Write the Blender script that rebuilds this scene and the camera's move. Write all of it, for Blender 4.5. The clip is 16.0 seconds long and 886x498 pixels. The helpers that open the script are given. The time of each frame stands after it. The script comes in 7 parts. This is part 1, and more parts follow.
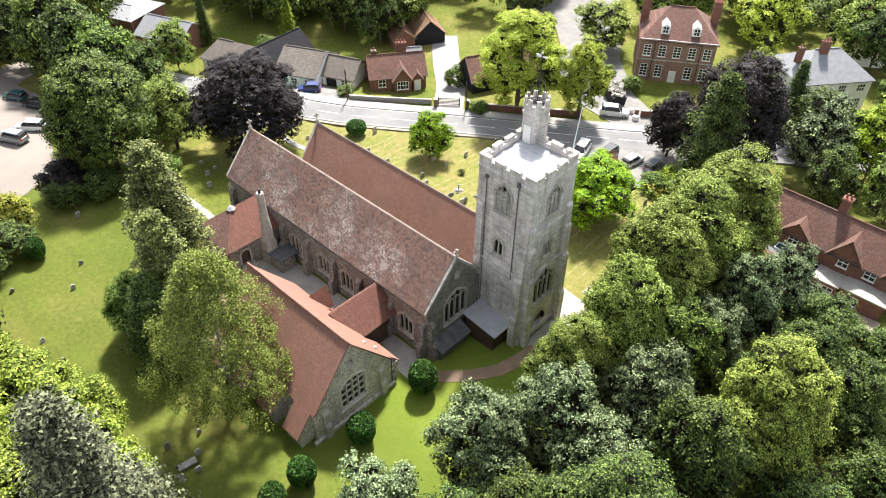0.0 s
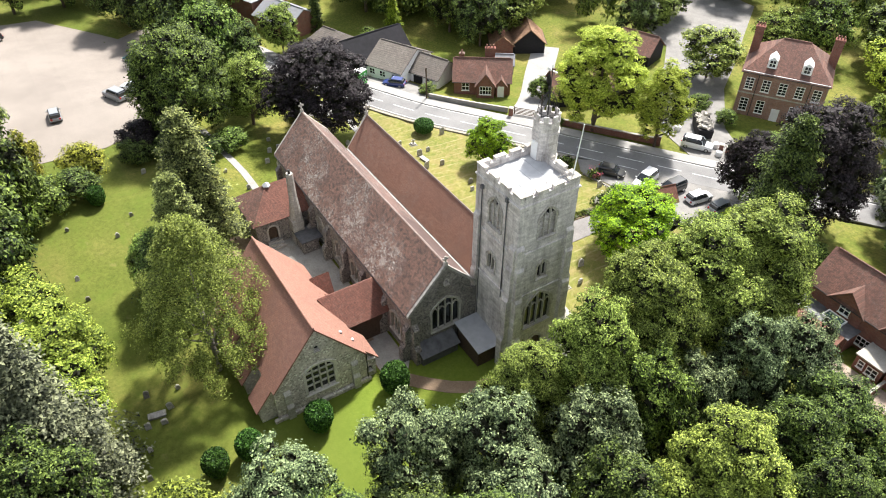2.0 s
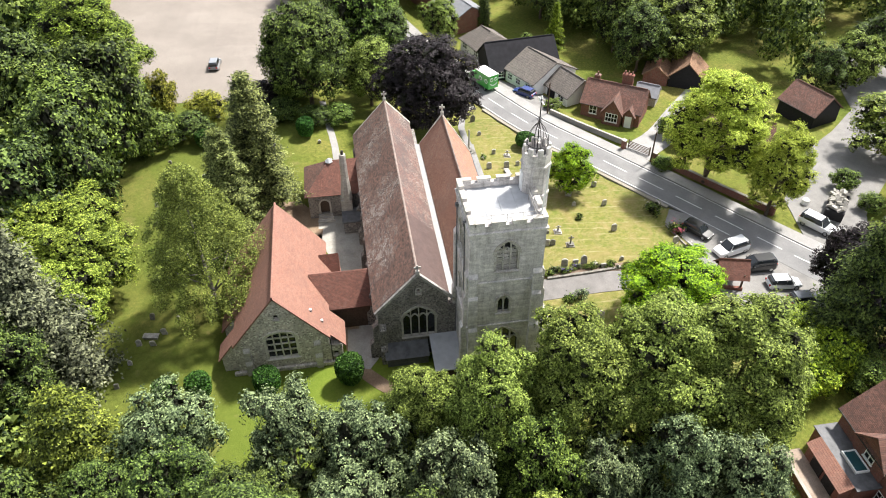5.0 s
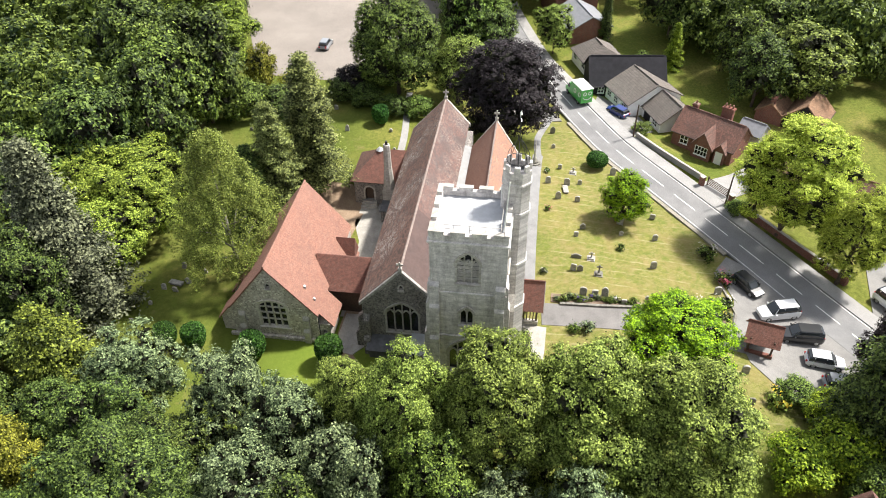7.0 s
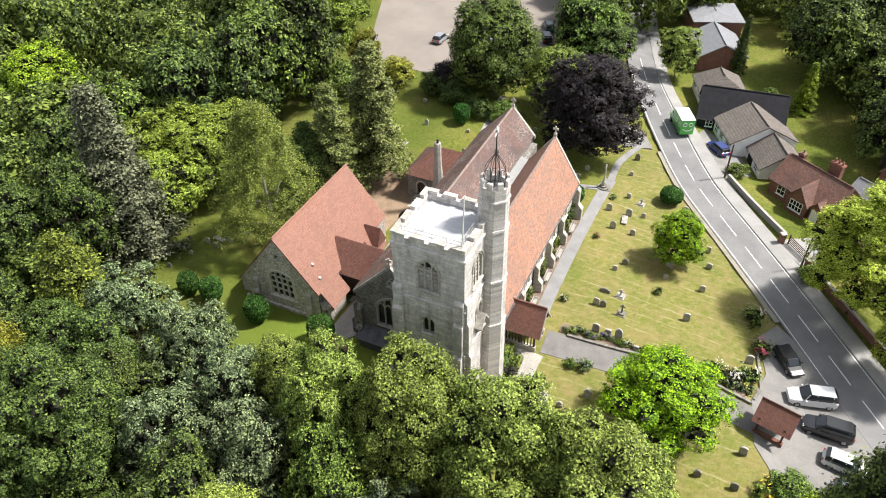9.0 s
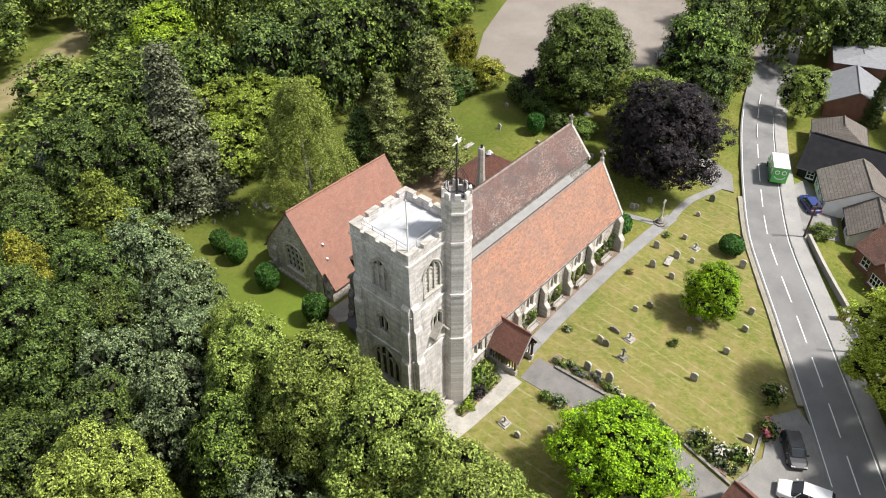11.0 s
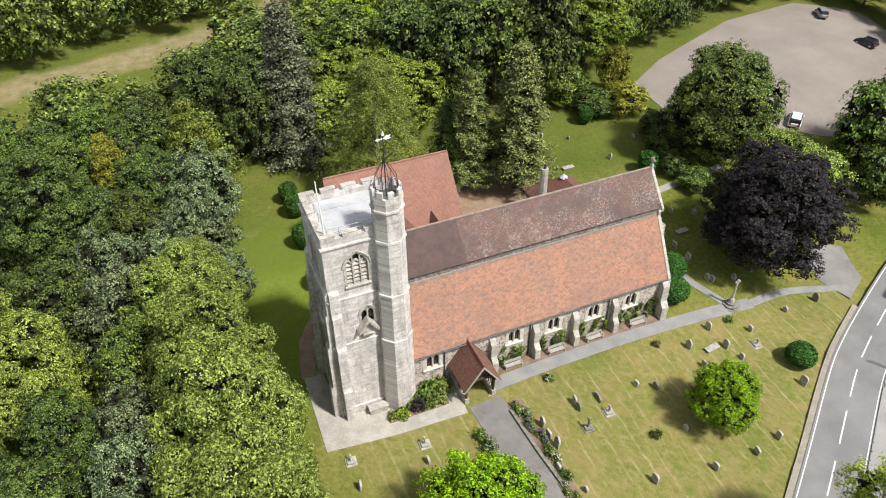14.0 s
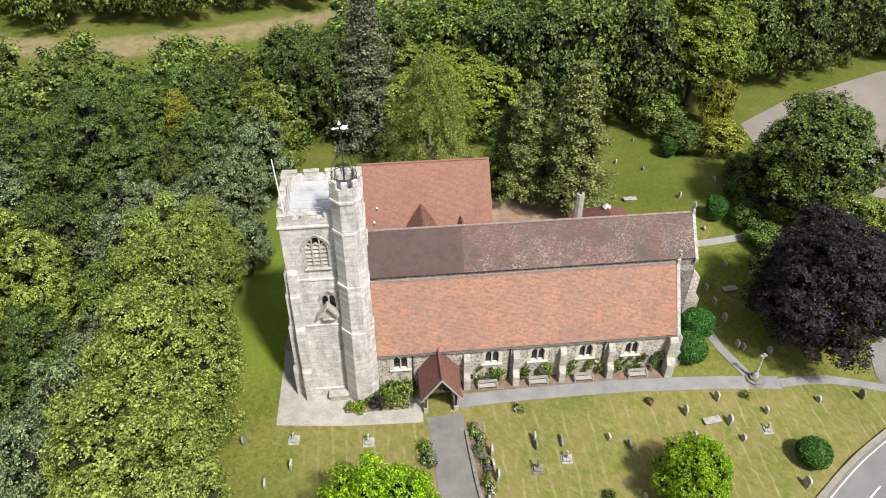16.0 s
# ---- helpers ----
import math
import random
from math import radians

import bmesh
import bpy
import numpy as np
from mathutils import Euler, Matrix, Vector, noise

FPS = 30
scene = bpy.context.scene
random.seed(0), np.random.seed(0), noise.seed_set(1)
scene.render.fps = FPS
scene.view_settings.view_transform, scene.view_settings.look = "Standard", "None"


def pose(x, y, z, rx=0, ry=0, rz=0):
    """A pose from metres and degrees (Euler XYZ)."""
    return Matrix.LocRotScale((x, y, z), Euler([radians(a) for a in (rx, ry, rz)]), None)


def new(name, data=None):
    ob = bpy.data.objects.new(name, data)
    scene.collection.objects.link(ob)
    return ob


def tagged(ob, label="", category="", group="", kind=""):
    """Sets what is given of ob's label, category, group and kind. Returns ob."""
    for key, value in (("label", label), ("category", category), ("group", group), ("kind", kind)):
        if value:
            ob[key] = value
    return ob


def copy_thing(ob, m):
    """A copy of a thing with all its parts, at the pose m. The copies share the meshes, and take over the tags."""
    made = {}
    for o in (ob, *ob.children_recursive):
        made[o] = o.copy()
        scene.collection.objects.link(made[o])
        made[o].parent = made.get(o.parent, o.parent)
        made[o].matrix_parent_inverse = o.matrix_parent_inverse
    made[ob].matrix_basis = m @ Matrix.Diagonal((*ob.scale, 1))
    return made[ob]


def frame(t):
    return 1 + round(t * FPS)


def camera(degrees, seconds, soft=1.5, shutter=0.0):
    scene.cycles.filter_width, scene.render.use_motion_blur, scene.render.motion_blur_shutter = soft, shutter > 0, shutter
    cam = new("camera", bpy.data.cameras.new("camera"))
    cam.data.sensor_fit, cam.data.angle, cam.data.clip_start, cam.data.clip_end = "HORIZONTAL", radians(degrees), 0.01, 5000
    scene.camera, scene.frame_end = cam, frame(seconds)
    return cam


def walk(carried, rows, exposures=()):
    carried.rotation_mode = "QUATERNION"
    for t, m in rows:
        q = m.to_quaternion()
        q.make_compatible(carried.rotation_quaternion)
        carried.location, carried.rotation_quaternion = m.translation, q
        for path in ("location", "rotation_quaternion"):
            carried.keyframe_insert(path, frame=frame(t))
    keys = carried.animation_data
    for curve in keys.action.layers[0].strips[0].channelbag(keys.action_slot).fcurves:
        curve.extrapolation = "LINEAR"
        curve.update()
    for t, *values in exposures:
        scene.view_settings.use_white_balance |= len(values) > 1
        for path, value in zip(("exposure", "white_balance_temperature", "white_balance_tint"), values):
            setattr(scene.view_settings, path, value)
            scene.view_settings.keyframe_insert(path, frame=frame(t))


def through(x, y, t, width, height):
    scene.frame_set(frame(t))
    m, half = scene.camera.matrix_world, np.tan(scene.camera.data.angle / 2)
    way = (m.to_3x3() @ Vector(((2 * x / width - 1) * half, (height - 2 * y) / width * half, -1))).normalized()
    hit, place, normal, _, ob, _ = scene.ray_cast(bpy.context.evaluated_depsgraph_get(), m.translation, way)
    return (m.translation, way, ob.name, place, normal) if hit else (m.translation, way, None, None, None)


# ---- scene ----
EXPOSURES = [(0.0, 1.86), (3.0, 1.65), (8.0, 1.42), (12.0, 0.95), (16.0, 0.84)]
cam = camera(63.45, 16.0, 1.0)
# seconds, place in metres, heading, pitch and lean in degrees
ROWS = [
    (0.0, -28.479, 49.404, 58.199, 222.744, -41.187, 0.766),
    (0.5, -30.725, 46.857, 57.884, 226.283, -41.033, 0.621),
    (1.0, -33.070, 43.918, 57.664, 230.173, -40.897, 0.476),
    (1.5, -35.080, 41.039, 57.498, 233.789, -40.770, 0.372),
    (2.0, -37.121, 37.711, 57.413, 237.729, -40.701, 0.216),
    (2.5, -38.830, 34.496, 57.399, 241.404, -40.644, 0.099),
    (3.0, -40.466, 30.846, 57.418, 245.397, -40.607, -0.029),
    (3.5, -41.811, 27.362, 57.450, 249.053, -40.557, -0.115),
    (4.0, -43.027, 23.357, 57.484, 253.159, -40.529, -0.215),
    (6.5, -44.501, 2.988, 57.564, 273.879, -40.457, -0.760),
    (7.0, -43.876, -1.247, 57.533, 278.209, -40.418, -0.829),
    (7.5, -43.008, -5.100, 57.473, 282.318, -40.362, -0.882),
    (8.0, -41.739, -9.187, 57.399, 286.811, -40.302, -0.915),
    (8.5, -40.274, -12.847, 57.280, 291.030, -40.233, -0.931),
    (9.0, -38.373, -16.687, 57.157, 295.379, -40.192, -0.933),
    (11.5, -25.555, -32.502, 56.603, 316.003, -40.007, -0.603),
    (12.0, -22.150, -35.159, 56.373, 320.364, -39.925, -0.541),
    (12.5, -18.833, -37.365, 56.131, 324.454, -39.863, -0.472),
    (13.0, -15.090, -39.501, 55.860, 328.801, -39.767, -0.408),
    (13.5, -11.498, -41.171, 55.604, 332.767, -39.708, -0.322),
    (14.0, -7.478, -42.731, 55.293, 337.154, -39.606, -0.265),
    (14.5, -3.746, -43.831, 55.052, 341.160, -39.536, -0.095),
    (15.0, 0.351, -44.754, 54.827, 345.506, -39.451, 0.063),
    (15.5, 4.111, -45.314, 54.691, 349.325, -39.387, 0.295),
    (16.0, 8.136, -45.631, 54.566, 353.576, -39.334, 0.557),
]
walk(cam, [(t, pose(x, y, z, 90 + pitch, 0, yaw) @ pose(0, 0, 0, 0, 0, roll)) for t, x, y, z, yaw, pitch, roll in ROWS], EXPOSURES)


# ---- sky and sun ----
SUN_AZ, SUN_EL = 147.0, 55.0  # compass bearing with north along y
world = bpy.data.worlds.new("sky")
scene.world = world
world.use_nodes = True
wn = world.node_tree
sky = wn.nodes.new("ShaderNodeTexSky")
sky.sky_type, sky.sun_disc = "NISHITA", False
sky.sun_elevation, sky.sun_rotation = radians(SUN_EL), radians(SUN_AZ)
sky.air_density, sky.dust_density, sky.ozone_density = 1.0, 1.5, 1.0
veil = wn.nodes.new("ShaderNodeHueSaturation")  # high thin cloud takes most of the blue
veil.inputs["Saturation"].default_value = 0.34
wn.links.new(sky.outputs[0], veil.inputs["Color"])
wn.links.new(veil.outputs[0], wn.nodes["Background"].inputs[0])
wn.nodes["Background"].inputs[1].default_value = 0.09
sun_data = bpy.data.lights.new("sun", "SUN")
sun_data.energy, sun_data.angle, sun_data.color = 3.15, radians(5.0), (1.0, 0.955, 0.895)
sun = new("sun", sun_data)
sun.rotation_euler = (radians(90 - SUN_EL), 0, radians(180 - SUN_AZ))

# ---- materials ----
def rgb(c):
    return (c[0], c[1], c[2], 1.0)


class Mat:
    """A small builder round one Principled material; coordinates are the object's own metres."""

    def __init__(self, name, rough=0.85, metal=0.0, spec=0.3):
        self.m = bpy.data.materials.new(name)
        self.m.use_nodes = True
        self.t = self.m.node_tree
        self.b = self.t.nodes["Principled BSDF"]
        self.b.inputs["Roughness"].default_value = rough
        self.b.inputs["Metallic"].default_value = metal
        self.b.inputs["Specular IOR Level"].default_value = spec
        self.co = self.t.nodes.new("ShaderNodeTexCoord").outputs["Object"]

    def n(self, kind):
        return self.t.nodes.new("ShaderNode" + kind)

    def link(self, a, b):
        self.t.links.new(a, b)
        return self

    def noise(self, scale, detail=4.0, rough=0.6, co=None, dist=0.0):
        x = self.n("TexNoise")
        x.inputs["Scale"].default_value, x.inputs["Detail"].default_value = scale, detail
        x.inputs["Roughness"].default_value, x.inputs["Distortion"].default_value = rough, dist
        self.link(co or self.co, x.inputs["Vector"])
        return x.outputs["Fac"]

    def voronoi(self, scale, out="Color", co=None, feature="F1"):
        x = self.n("TexVoronoi")
        x.feature = feature
        x.inputs["Scale"].default_value = scale
        self.link(co or self.co, x.inputs["Vector"])
        return x.outputs[out]

    def ramp(self, fac, stops):
        x = self.n("ValToRGB")
        e = x.color_ramp.elements
        while len(e) < len(stops):
            e.new(0.5)
        for el, (p, c) in zip(e, stops):
            el.position, el.color = p, rgb(c)
        self.link(fac, x.inputs["Fac"])
        return x.outputs["Color"]

    def mix(self, fac, a, b, mode="MIX"):
        x = self.n("Mix")
        x.data_type, x.blend_type = "RGBA", mode
        ins = [x.inputs[0], x.inputs[6], x.inputs[7]]
        for sock, v in zip(ins, (fac, a, b)):
            if isinstance(v, (int, float)):
                sock.default_value = v
            elif isinstance(v, tuple):
                sock.default_value = rgb(v)
            else:
                self.link(v, sock)
        return x.outputs[2]

    def math(self, op, a, b=0.0, c=0.0):
        x = self.n("Math")
        x.operation = op
        for sock, v in zip(x.inputs, (a, b, c)):
            if isinstance(v, (int, float)):
                sock.default_value = v
            else:
                self.link(v, sock)
        return x.outputs[0]

    def axes(self, co=None):
        x = self.n("SeparateXYZ")
        self.link(co or self.co, x.inputs[0])
        return x.outputs

    def vec(self, x=0.0, y=0.0, z=0.0):
        v = self.n("CombineXYZ")
        for sock, k in zip(v.inputs, (x, y, z)):
            if isinstance(k, (int, float)):
                sock.default_value = k
            else:
                self.link(k, sock)
        return v.outputs[0]

    def bricks(self, co, width, height, mortar, a, b, joint):
        x = self.n("TexBrick")
        x.inputs["Scale"].default_value = 1.0
        x.inputs["Brick Width"].default_value, x.inputs["Row Height"].default_value = width, height
        x.inputs["Mortar Size"].default_value = mortar
        x.inputs["Color1"].default_value, x.inputs["Color2"].default_value, x.inputs["Mortar"].default_value = rgb(a), rgb(b), rgb(joint)
        self.link(co, x.inputs["Vector"])
        return x.outputs["Color"], x.outputs["Fac"]

    def bump(self, height, strength=0.4, distance=0.03):
        x = self.n("Bump")
        x.inputs["Strength"].default_value, x.inputs["Distance"].default_value = strength, distance
        self.link(height, x.inputs["Height"])
        self.link(x.outputs[0], self.b.inputs["Normal"])
        return self

    def color(self, c):
        if isinstance(c, tuple):
            self.b.inputs["Base Color"].default_value = rgb(c)
        else:
            self.link(c, self.b.inputs["Base Color"])
        return self


def plain(name, c, rough=0.7, metal=0.0, vary=0.25, scale=3.0, spec=0.3, bump=0.0):
    k = Mat(name, rough, metal, spec)
    lo, hi = tuple(v * (1 - vary) for v in c), tuple(min(1, v * (1 + vary)) for v in c)
    f = k.noise(scale, 5.0)
    k.color(k.ramp(f, [(0.3, lo), (0.7, hi)]))
    if bump:
        k.bump(k.noise(scale * 8, 4.0), bump, 0.02)
    return k.m


def tiles(name, a, b, dark, lichen, along, amount=0.35, speck=0.5, big=0.35, newer=None, gloss=0.9, course=0.105):
    """Plain clay tiles in courses; along: the axis of the ridge."""
    k = Mat(name, gloss, spec=0.3 if gloss > 0.8 else 0.6)
    x, y, z = k.axes()
    u = x if along == "x" else y
    col, fac = k.bricks(k.vec(u, k.math("MULTIPLY", z, 1.0), 0.0), 1.8 * course, course, 0.08 * course, a, b, tuple(v * 0.6 for v in a))
    patch = k.ramp(k.noise(0.32, 6.0, 0.7, dist=0.8), [(0.44, (0, 0, 0)), (0.62, (1, 1, 1))])
    col = k.mix(k.math("MULTIPLY", patch, big), col, dark)
    fleck = k.ramp(k.noise(2.1, 6.0, 0.74, k.vec(u, k.math("MULTIPLY", z, 1.7), 0.0), 0.4), [(0.5, (0, 0, 0)), (0.57, (1, 1, 1))])
    col = k.mix(k.math("MULTIPLY", fleck, amount), col, dark)
    spots = k.ramp(k.noise(5.5, 4.0, 0.85), [(0.54, (0, 0, 0)), (0.6, (1, 1, 1))])
    zone = k.ramp(k.noise(0.16, 3.0), [(0.42, (0, 0, 0)), (0.62, (1, 1, 1))])
    col = k.mix(k.math("MULTIPLY", k.math("MULTIPLY", spots, zone), speck), col, lichen)
    spots2 = k.ramp(k.noise(1.3, 7.0, 0.8, dist=0.4), [(0.52, (0, 0, 0)), (0.6, (1, 1, 1))])
    col = k.mix(k.math("MULTIPLY", k.math("MULTIPLY", spots2, zone), speck * 0.35), col, lichen)
    if newer:  # a stretch of the slope that was laid again with plain dark tiles
        edge = k.math("LESS_THAN", x, newer)
        col = k.mix(k.math("MULTIPLY", edge, 0.92), col, k.ramp(k.noise(1.1, 5.0, 0.7), [(0.35, (0.062, 0.038, 0.034)), (0.7, (0.1, 0.062, 0.053))]))
    saw = k.math("FRACT", k.math("DIVIDE", z, course))
    k.color(col).bump(k.math("ADD", k.math("MULTIPLY", saw, -0.7), k.math("MULTIPLY", fac, -0.5)), 0.35, 0.03)
    return k.m


def stone_blocks(name, a, b, joint, width=0.75, height=0.33, dirt=(0.16, 0.15, 0.13), soil=0.4):
    k = Mat(name, 0.92)
    x, y, z = k.axes()
    u = k.math("ADD", x, y)
    col, fac = k.bricks(k.vec(u, z, 0.0), width, height, 0.012, a, b, joint)
    stain = k.ramp(k.noise(0.7, 6.0, 0.7, k.vec(k.math("MULTIPLY", u, 1.6), k.math("MULTIPLY", z, 0.35), 0.0)), [(0.44, (0, 0, 0)), (0.66, (1, 1, 1))])
    col = k.mix(k.math("MULTIPLY", stain, soil), col, dirt)
    lay = k.ramp(k.noise(1.0, 6.0, 0.75, k.vec(k.math("MULTIPLY", u, 0.55), k.math("MULTIPLY", z, 1.9), 0.0)), [(0.38, (0.56, 0.55, 0.545)), (0.6, (1.12, 1.12, 1.12))])
    col = k.mix(soil, col, k.mix(1.0, col, lay, "MULTIPLY"))
    grain = k.ramp(k.noise(6.0, 6.0, 0.7), [(0.3, (0.72, 0.72, 0.72)), (0.7, (1.12, 1.1, 1.06))])
    col = k.mix(1.0, col, grain, "MULTIPLY")
    k.color(col).bump(k.math("ADD", k.math("MULTIPLY", fac, -1.0), k.math("MULTIPLY", k.noise(9.0, 5.0), 0.5)), 0.5, 0.03)
    return k.m


def flint(name, dark, pale, mortar, scale=6.0):
    k = Mat(name, 0.75)
    d = k.voronoi(scale, "Distance")
    c = k.voronoi(scale, "Color")
    s = k.n("SeparateColor")
    k.link(c, s.inputs[0])
    stone = k.ramp(s.outputs[0], [(0.0, dark), (0.45, tuple(0.5 * (p + q) for p, q in zip(dark, pale))), (0.75, pale), (1.0, tuple(min(0.8, v * 1.35) for v in pale))])
    edge = k.ramp(d, [(0.42, (0, 0, 0)), (0.62, (1, 1, 1))])
    col = k.mix(edge, stone, mortar)
    big = k.ramp(k.noise(0.8, 5.0, 0.7), [(0.35, (0.7, 0.69, 0.66)), (0.7, (1.15, 1.13, 1.08))])
    k.color(k.mix(1.0, col, big, "MULTIPLY")).bump(k.math("MULTIPLY", d, -1.0), 0.6, 0.05)
    return k.m


def leaf(name, dark, light, through=0.35, hue=0.03, patches=0.5):
    """Foliage: each leaf its own tone, larger tone changes over the crown, light passing through."""
    k = Mat(name, 0.6, spec=0.18)
    r = k.n("NewGeometry").outputs["Random Per Island"]
    oi = k.n("ObjectInfo").outputs["Random"]
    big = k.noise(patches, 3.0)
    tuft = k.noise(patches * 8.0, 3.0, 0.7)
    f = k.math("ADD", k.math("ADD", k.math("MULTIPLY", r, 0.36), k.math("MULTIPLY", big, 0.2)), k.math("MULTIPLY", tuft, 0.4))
    # the near-black low end also paints shade between tufts into the leaf tone
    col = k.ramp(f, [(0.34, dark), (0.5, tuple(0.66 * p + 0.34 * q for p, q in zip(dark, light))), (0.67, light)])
    hs = k.n("HueSaturation")
    k.link(k.math("ADD", 0.495, k.math("MULTIPLY", oi, hue)), hs.inputs["Hue"])
    k.link(k.math("ADD", 0.85, k.math("MULTIPLY", oi, 0.3)), hs.inputs["Value"])
    hs.inputs["Saturation"].default_value = 1.0
    k.link(col, hs.inputs["Color"])
    k.color(hs.outputs[0])
    tr = k.n("BsdfTranslucent")
    k.link(hs.outputs[0], tr.inputs["Color"])
    mx = k.n("MixShader")
    mx.inputs[0].default_value = 0.42 * through
    k.link(k.b.outputs[0], mx.inputs[1]).link(tr.outputs[0], mx.inputs[2])
    k.link(mx.outputs[0], k.t.nodes["Material Output"].inputs[0])
    return k.m


def grass_mat(name):
    k = Mat(name, 0.9, spec=0.15)
    x, y, z = k.axes()
    base = k.ramp(k.noise(0.09, 6.0, 0.62), [(0.3, (0.088, 0.12, 0.02)), (0.5, (0.142, 0.16, 0.036)), (0.68, (0.225, 0.2, 0.07))])
    fine = k.ramp(k.noise(2.2, 6.0, 0.75), [(0.3, (0.5, 0.55, 0.42)), (0.7, (1.42, 1.36, 1.25))])
    blades = k.ramp(k.noise(7.0, 5.0, 0.8), [(0.3, (0.68, 0.72, 0.62)), (0.7, (1.26, 1.22, 1.2))])
    col = k.mix(1.0, k.mix(1.0, base, fine, "MULTIPLY"), blades, "MULTIPLY")
    # the mown, drier sward south of the church
    u = k.math("ADD", k.math("MULTIPLY", x, 0.83), k.math("MULTIPLY", y, 0.56))
    v = k.math("SUBTRACT", k.math("MULTIPLY", y, 0.83), k.math("MULTIPLY", x, 0.56))
    tufts = k.noise(1.3, 7.0, 0.78, k.vec(k.math("MULTIPLY", u, 1.25), k.math("MULTIPLY", v, 0.7), 0.0), 0.6)
    streak = k.ramp(tufts, [(0.46, (0, 0, 0)), (0.64, (1, 1, 1))])
    south = k.n("MapRange")
    south.interpolation_type = "SMOOTHSTEP"
    south.inputs[1].default_value, south.inputs[2].default_value = 1.0, -6.0
    k.link(y, south.inputs[0])
    east = k.n("MapRange")
    east.interpolation_type = "SMOOTHSTEP"
    east.inputs[1].default_value, east.inputs[2].default_value = -8.0, 8.0
    k.link(x, east.inputs[0])
    yard = k.n("MapRange")  # ends at the road
    yard.inputs[1].default_value, yard.inputs[2].default_value = 0.0, 3.0
    k.link(k.math("ADD", k.math("MULTIPLY", x, -0.566), k.math("ADD", k.math("MULTIPLY", y, 0.826), 40.6)), yard.inputs[0])
    dry = k.math("MULTIPLY", k.math("MULTIPLY", south.outputs[0], east.outputs[0]), yard.outputs[0])
    col = k.mix(k.math("MULTIPLY", dry, 0.4), col, (0.175, 0.178, 0.048))
    col = k.mix(k.math("MULTIPLY", k.math("MULTIPLY", dry, streak), 0.5), col, (0.34, 0.28, 0.14))
    comb = k.math("ABSOLUTE", k.math("SUBTRACT", k.math("FRACT", k.math("ADD", k.math("DIVIDE", x, 1.25), k.math("MULTIPLY", k.noise(0.5, 3.0), 0.55))), 0.5))
    windrow = k.ramp(comb, [(0.03, (1, 1, 1)), (0.14, (0, 0, 0))])
    gaps = k.ramp(k.noise(0.55, 5.0, 0.7, k.vec(k.math("MULTIPLY", x, 1.6), k.math("MULTIPLY", y, 0.5), 0.0)), [(0.44, (0, 0, 0)), (0.6, (1, 1, 1))])
    col = k.mix(k.math("MULTIPLY", k.math("MULTIPLY", dry, windrow), k.math("MULTIPLY", gaps, 0.42)), col, (0.45, 0.38, 0.24))
    # brighter, greener sward by the west end
    west_green = []
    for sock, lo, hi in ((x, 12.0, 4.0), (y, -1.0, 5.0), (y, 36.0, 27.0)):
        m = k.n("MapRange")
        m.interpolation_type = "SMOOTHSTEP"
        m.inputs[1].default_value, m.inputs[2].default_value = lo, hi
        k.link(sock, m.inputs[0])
        west_green.append(m.outputs[0])
    west_green = k.math("MULTIPLY", k.math("MULTIPLY", west_green[0], west_green[1]), west_green[2])
    col = k.mix(k.math("MULTIPLY", west_green, 0.6), col, (0.15, 0.225, 0.024))
    # tree shade over the northern lawn, put into the grass colour
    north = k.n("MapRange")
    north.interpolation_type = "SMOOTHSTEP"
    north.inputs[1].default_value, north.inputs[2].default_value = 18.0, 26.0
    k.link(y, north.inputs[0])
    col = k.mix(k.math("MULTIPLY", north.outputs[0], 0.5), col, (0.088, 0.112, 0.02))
    lush = k.ramp(k.noise(0.35, 6.0, 0.7), [(0.52, (0, 0, 0)), (0.68, (1, 1, 1))])
    col = k.mix(k.math("MULTIPLY", lush, 0.55), col, (0.10, 0.145, 0.02))
    tan = k.ramp(k.noise(0.3, 7.0, 0.72, dist=0.5), [(0.47, (0, 0, 0)), (0.62, (1, 1, 1))])
    col = k.mix(k.math("MULTIPLY", k.math("MULTIPLY", tan, dry), 0.55), col, (0.25, 0.19, 0.085))
    bare = k.ramp(k.noise(0.22, 5.0, 0.7), [(0.6, (0, 0, 0)), (0.74, (1, 1, 1))])
    col = k.mix(k.math("MULTIPLY", bare, 0.45), col, (0.30, 0.22, 0.11))
    # the trodden way over the north meadow
    way = k.math("ADD", k.math("MULTIPLY", x, 0.5), k.math("ADD", k.math("MULTIPLY", k.math("MULTIPLY", x, x), 0.006), 94.5))
    off = k.math("ABSOLUTE", k.math("ADD", k.math("SUBTRACT", y, way), k.math("MULTIPLY", k.math("SUBTRACT", k.noise(0.16, 5.0, 0.65), 0.5), 9.0)))
    worn = k.n("MapRange")
    worn.interpolation_type = "SMOOTHSTEP"
    worn.inputs[1].default_value, worn.inputs[2].default_value = 6.0, 2.2
    k.link(off, worn.inputs[0])
    straw = k.ramp(k.noise(0.5, 6.0, 0.7), [(0.35, (0.19, 0.165, 0.075)), (0.65, (0.31, 0.25, 0.15))])
    col = k.mix(k.math("MULTIPLY", worn.outputs[0], 0.85), col, straw)
    k.color(col).bump(k.noise(9.0, 6.0, 0.8), 0.6, 0.08)
    return k.m


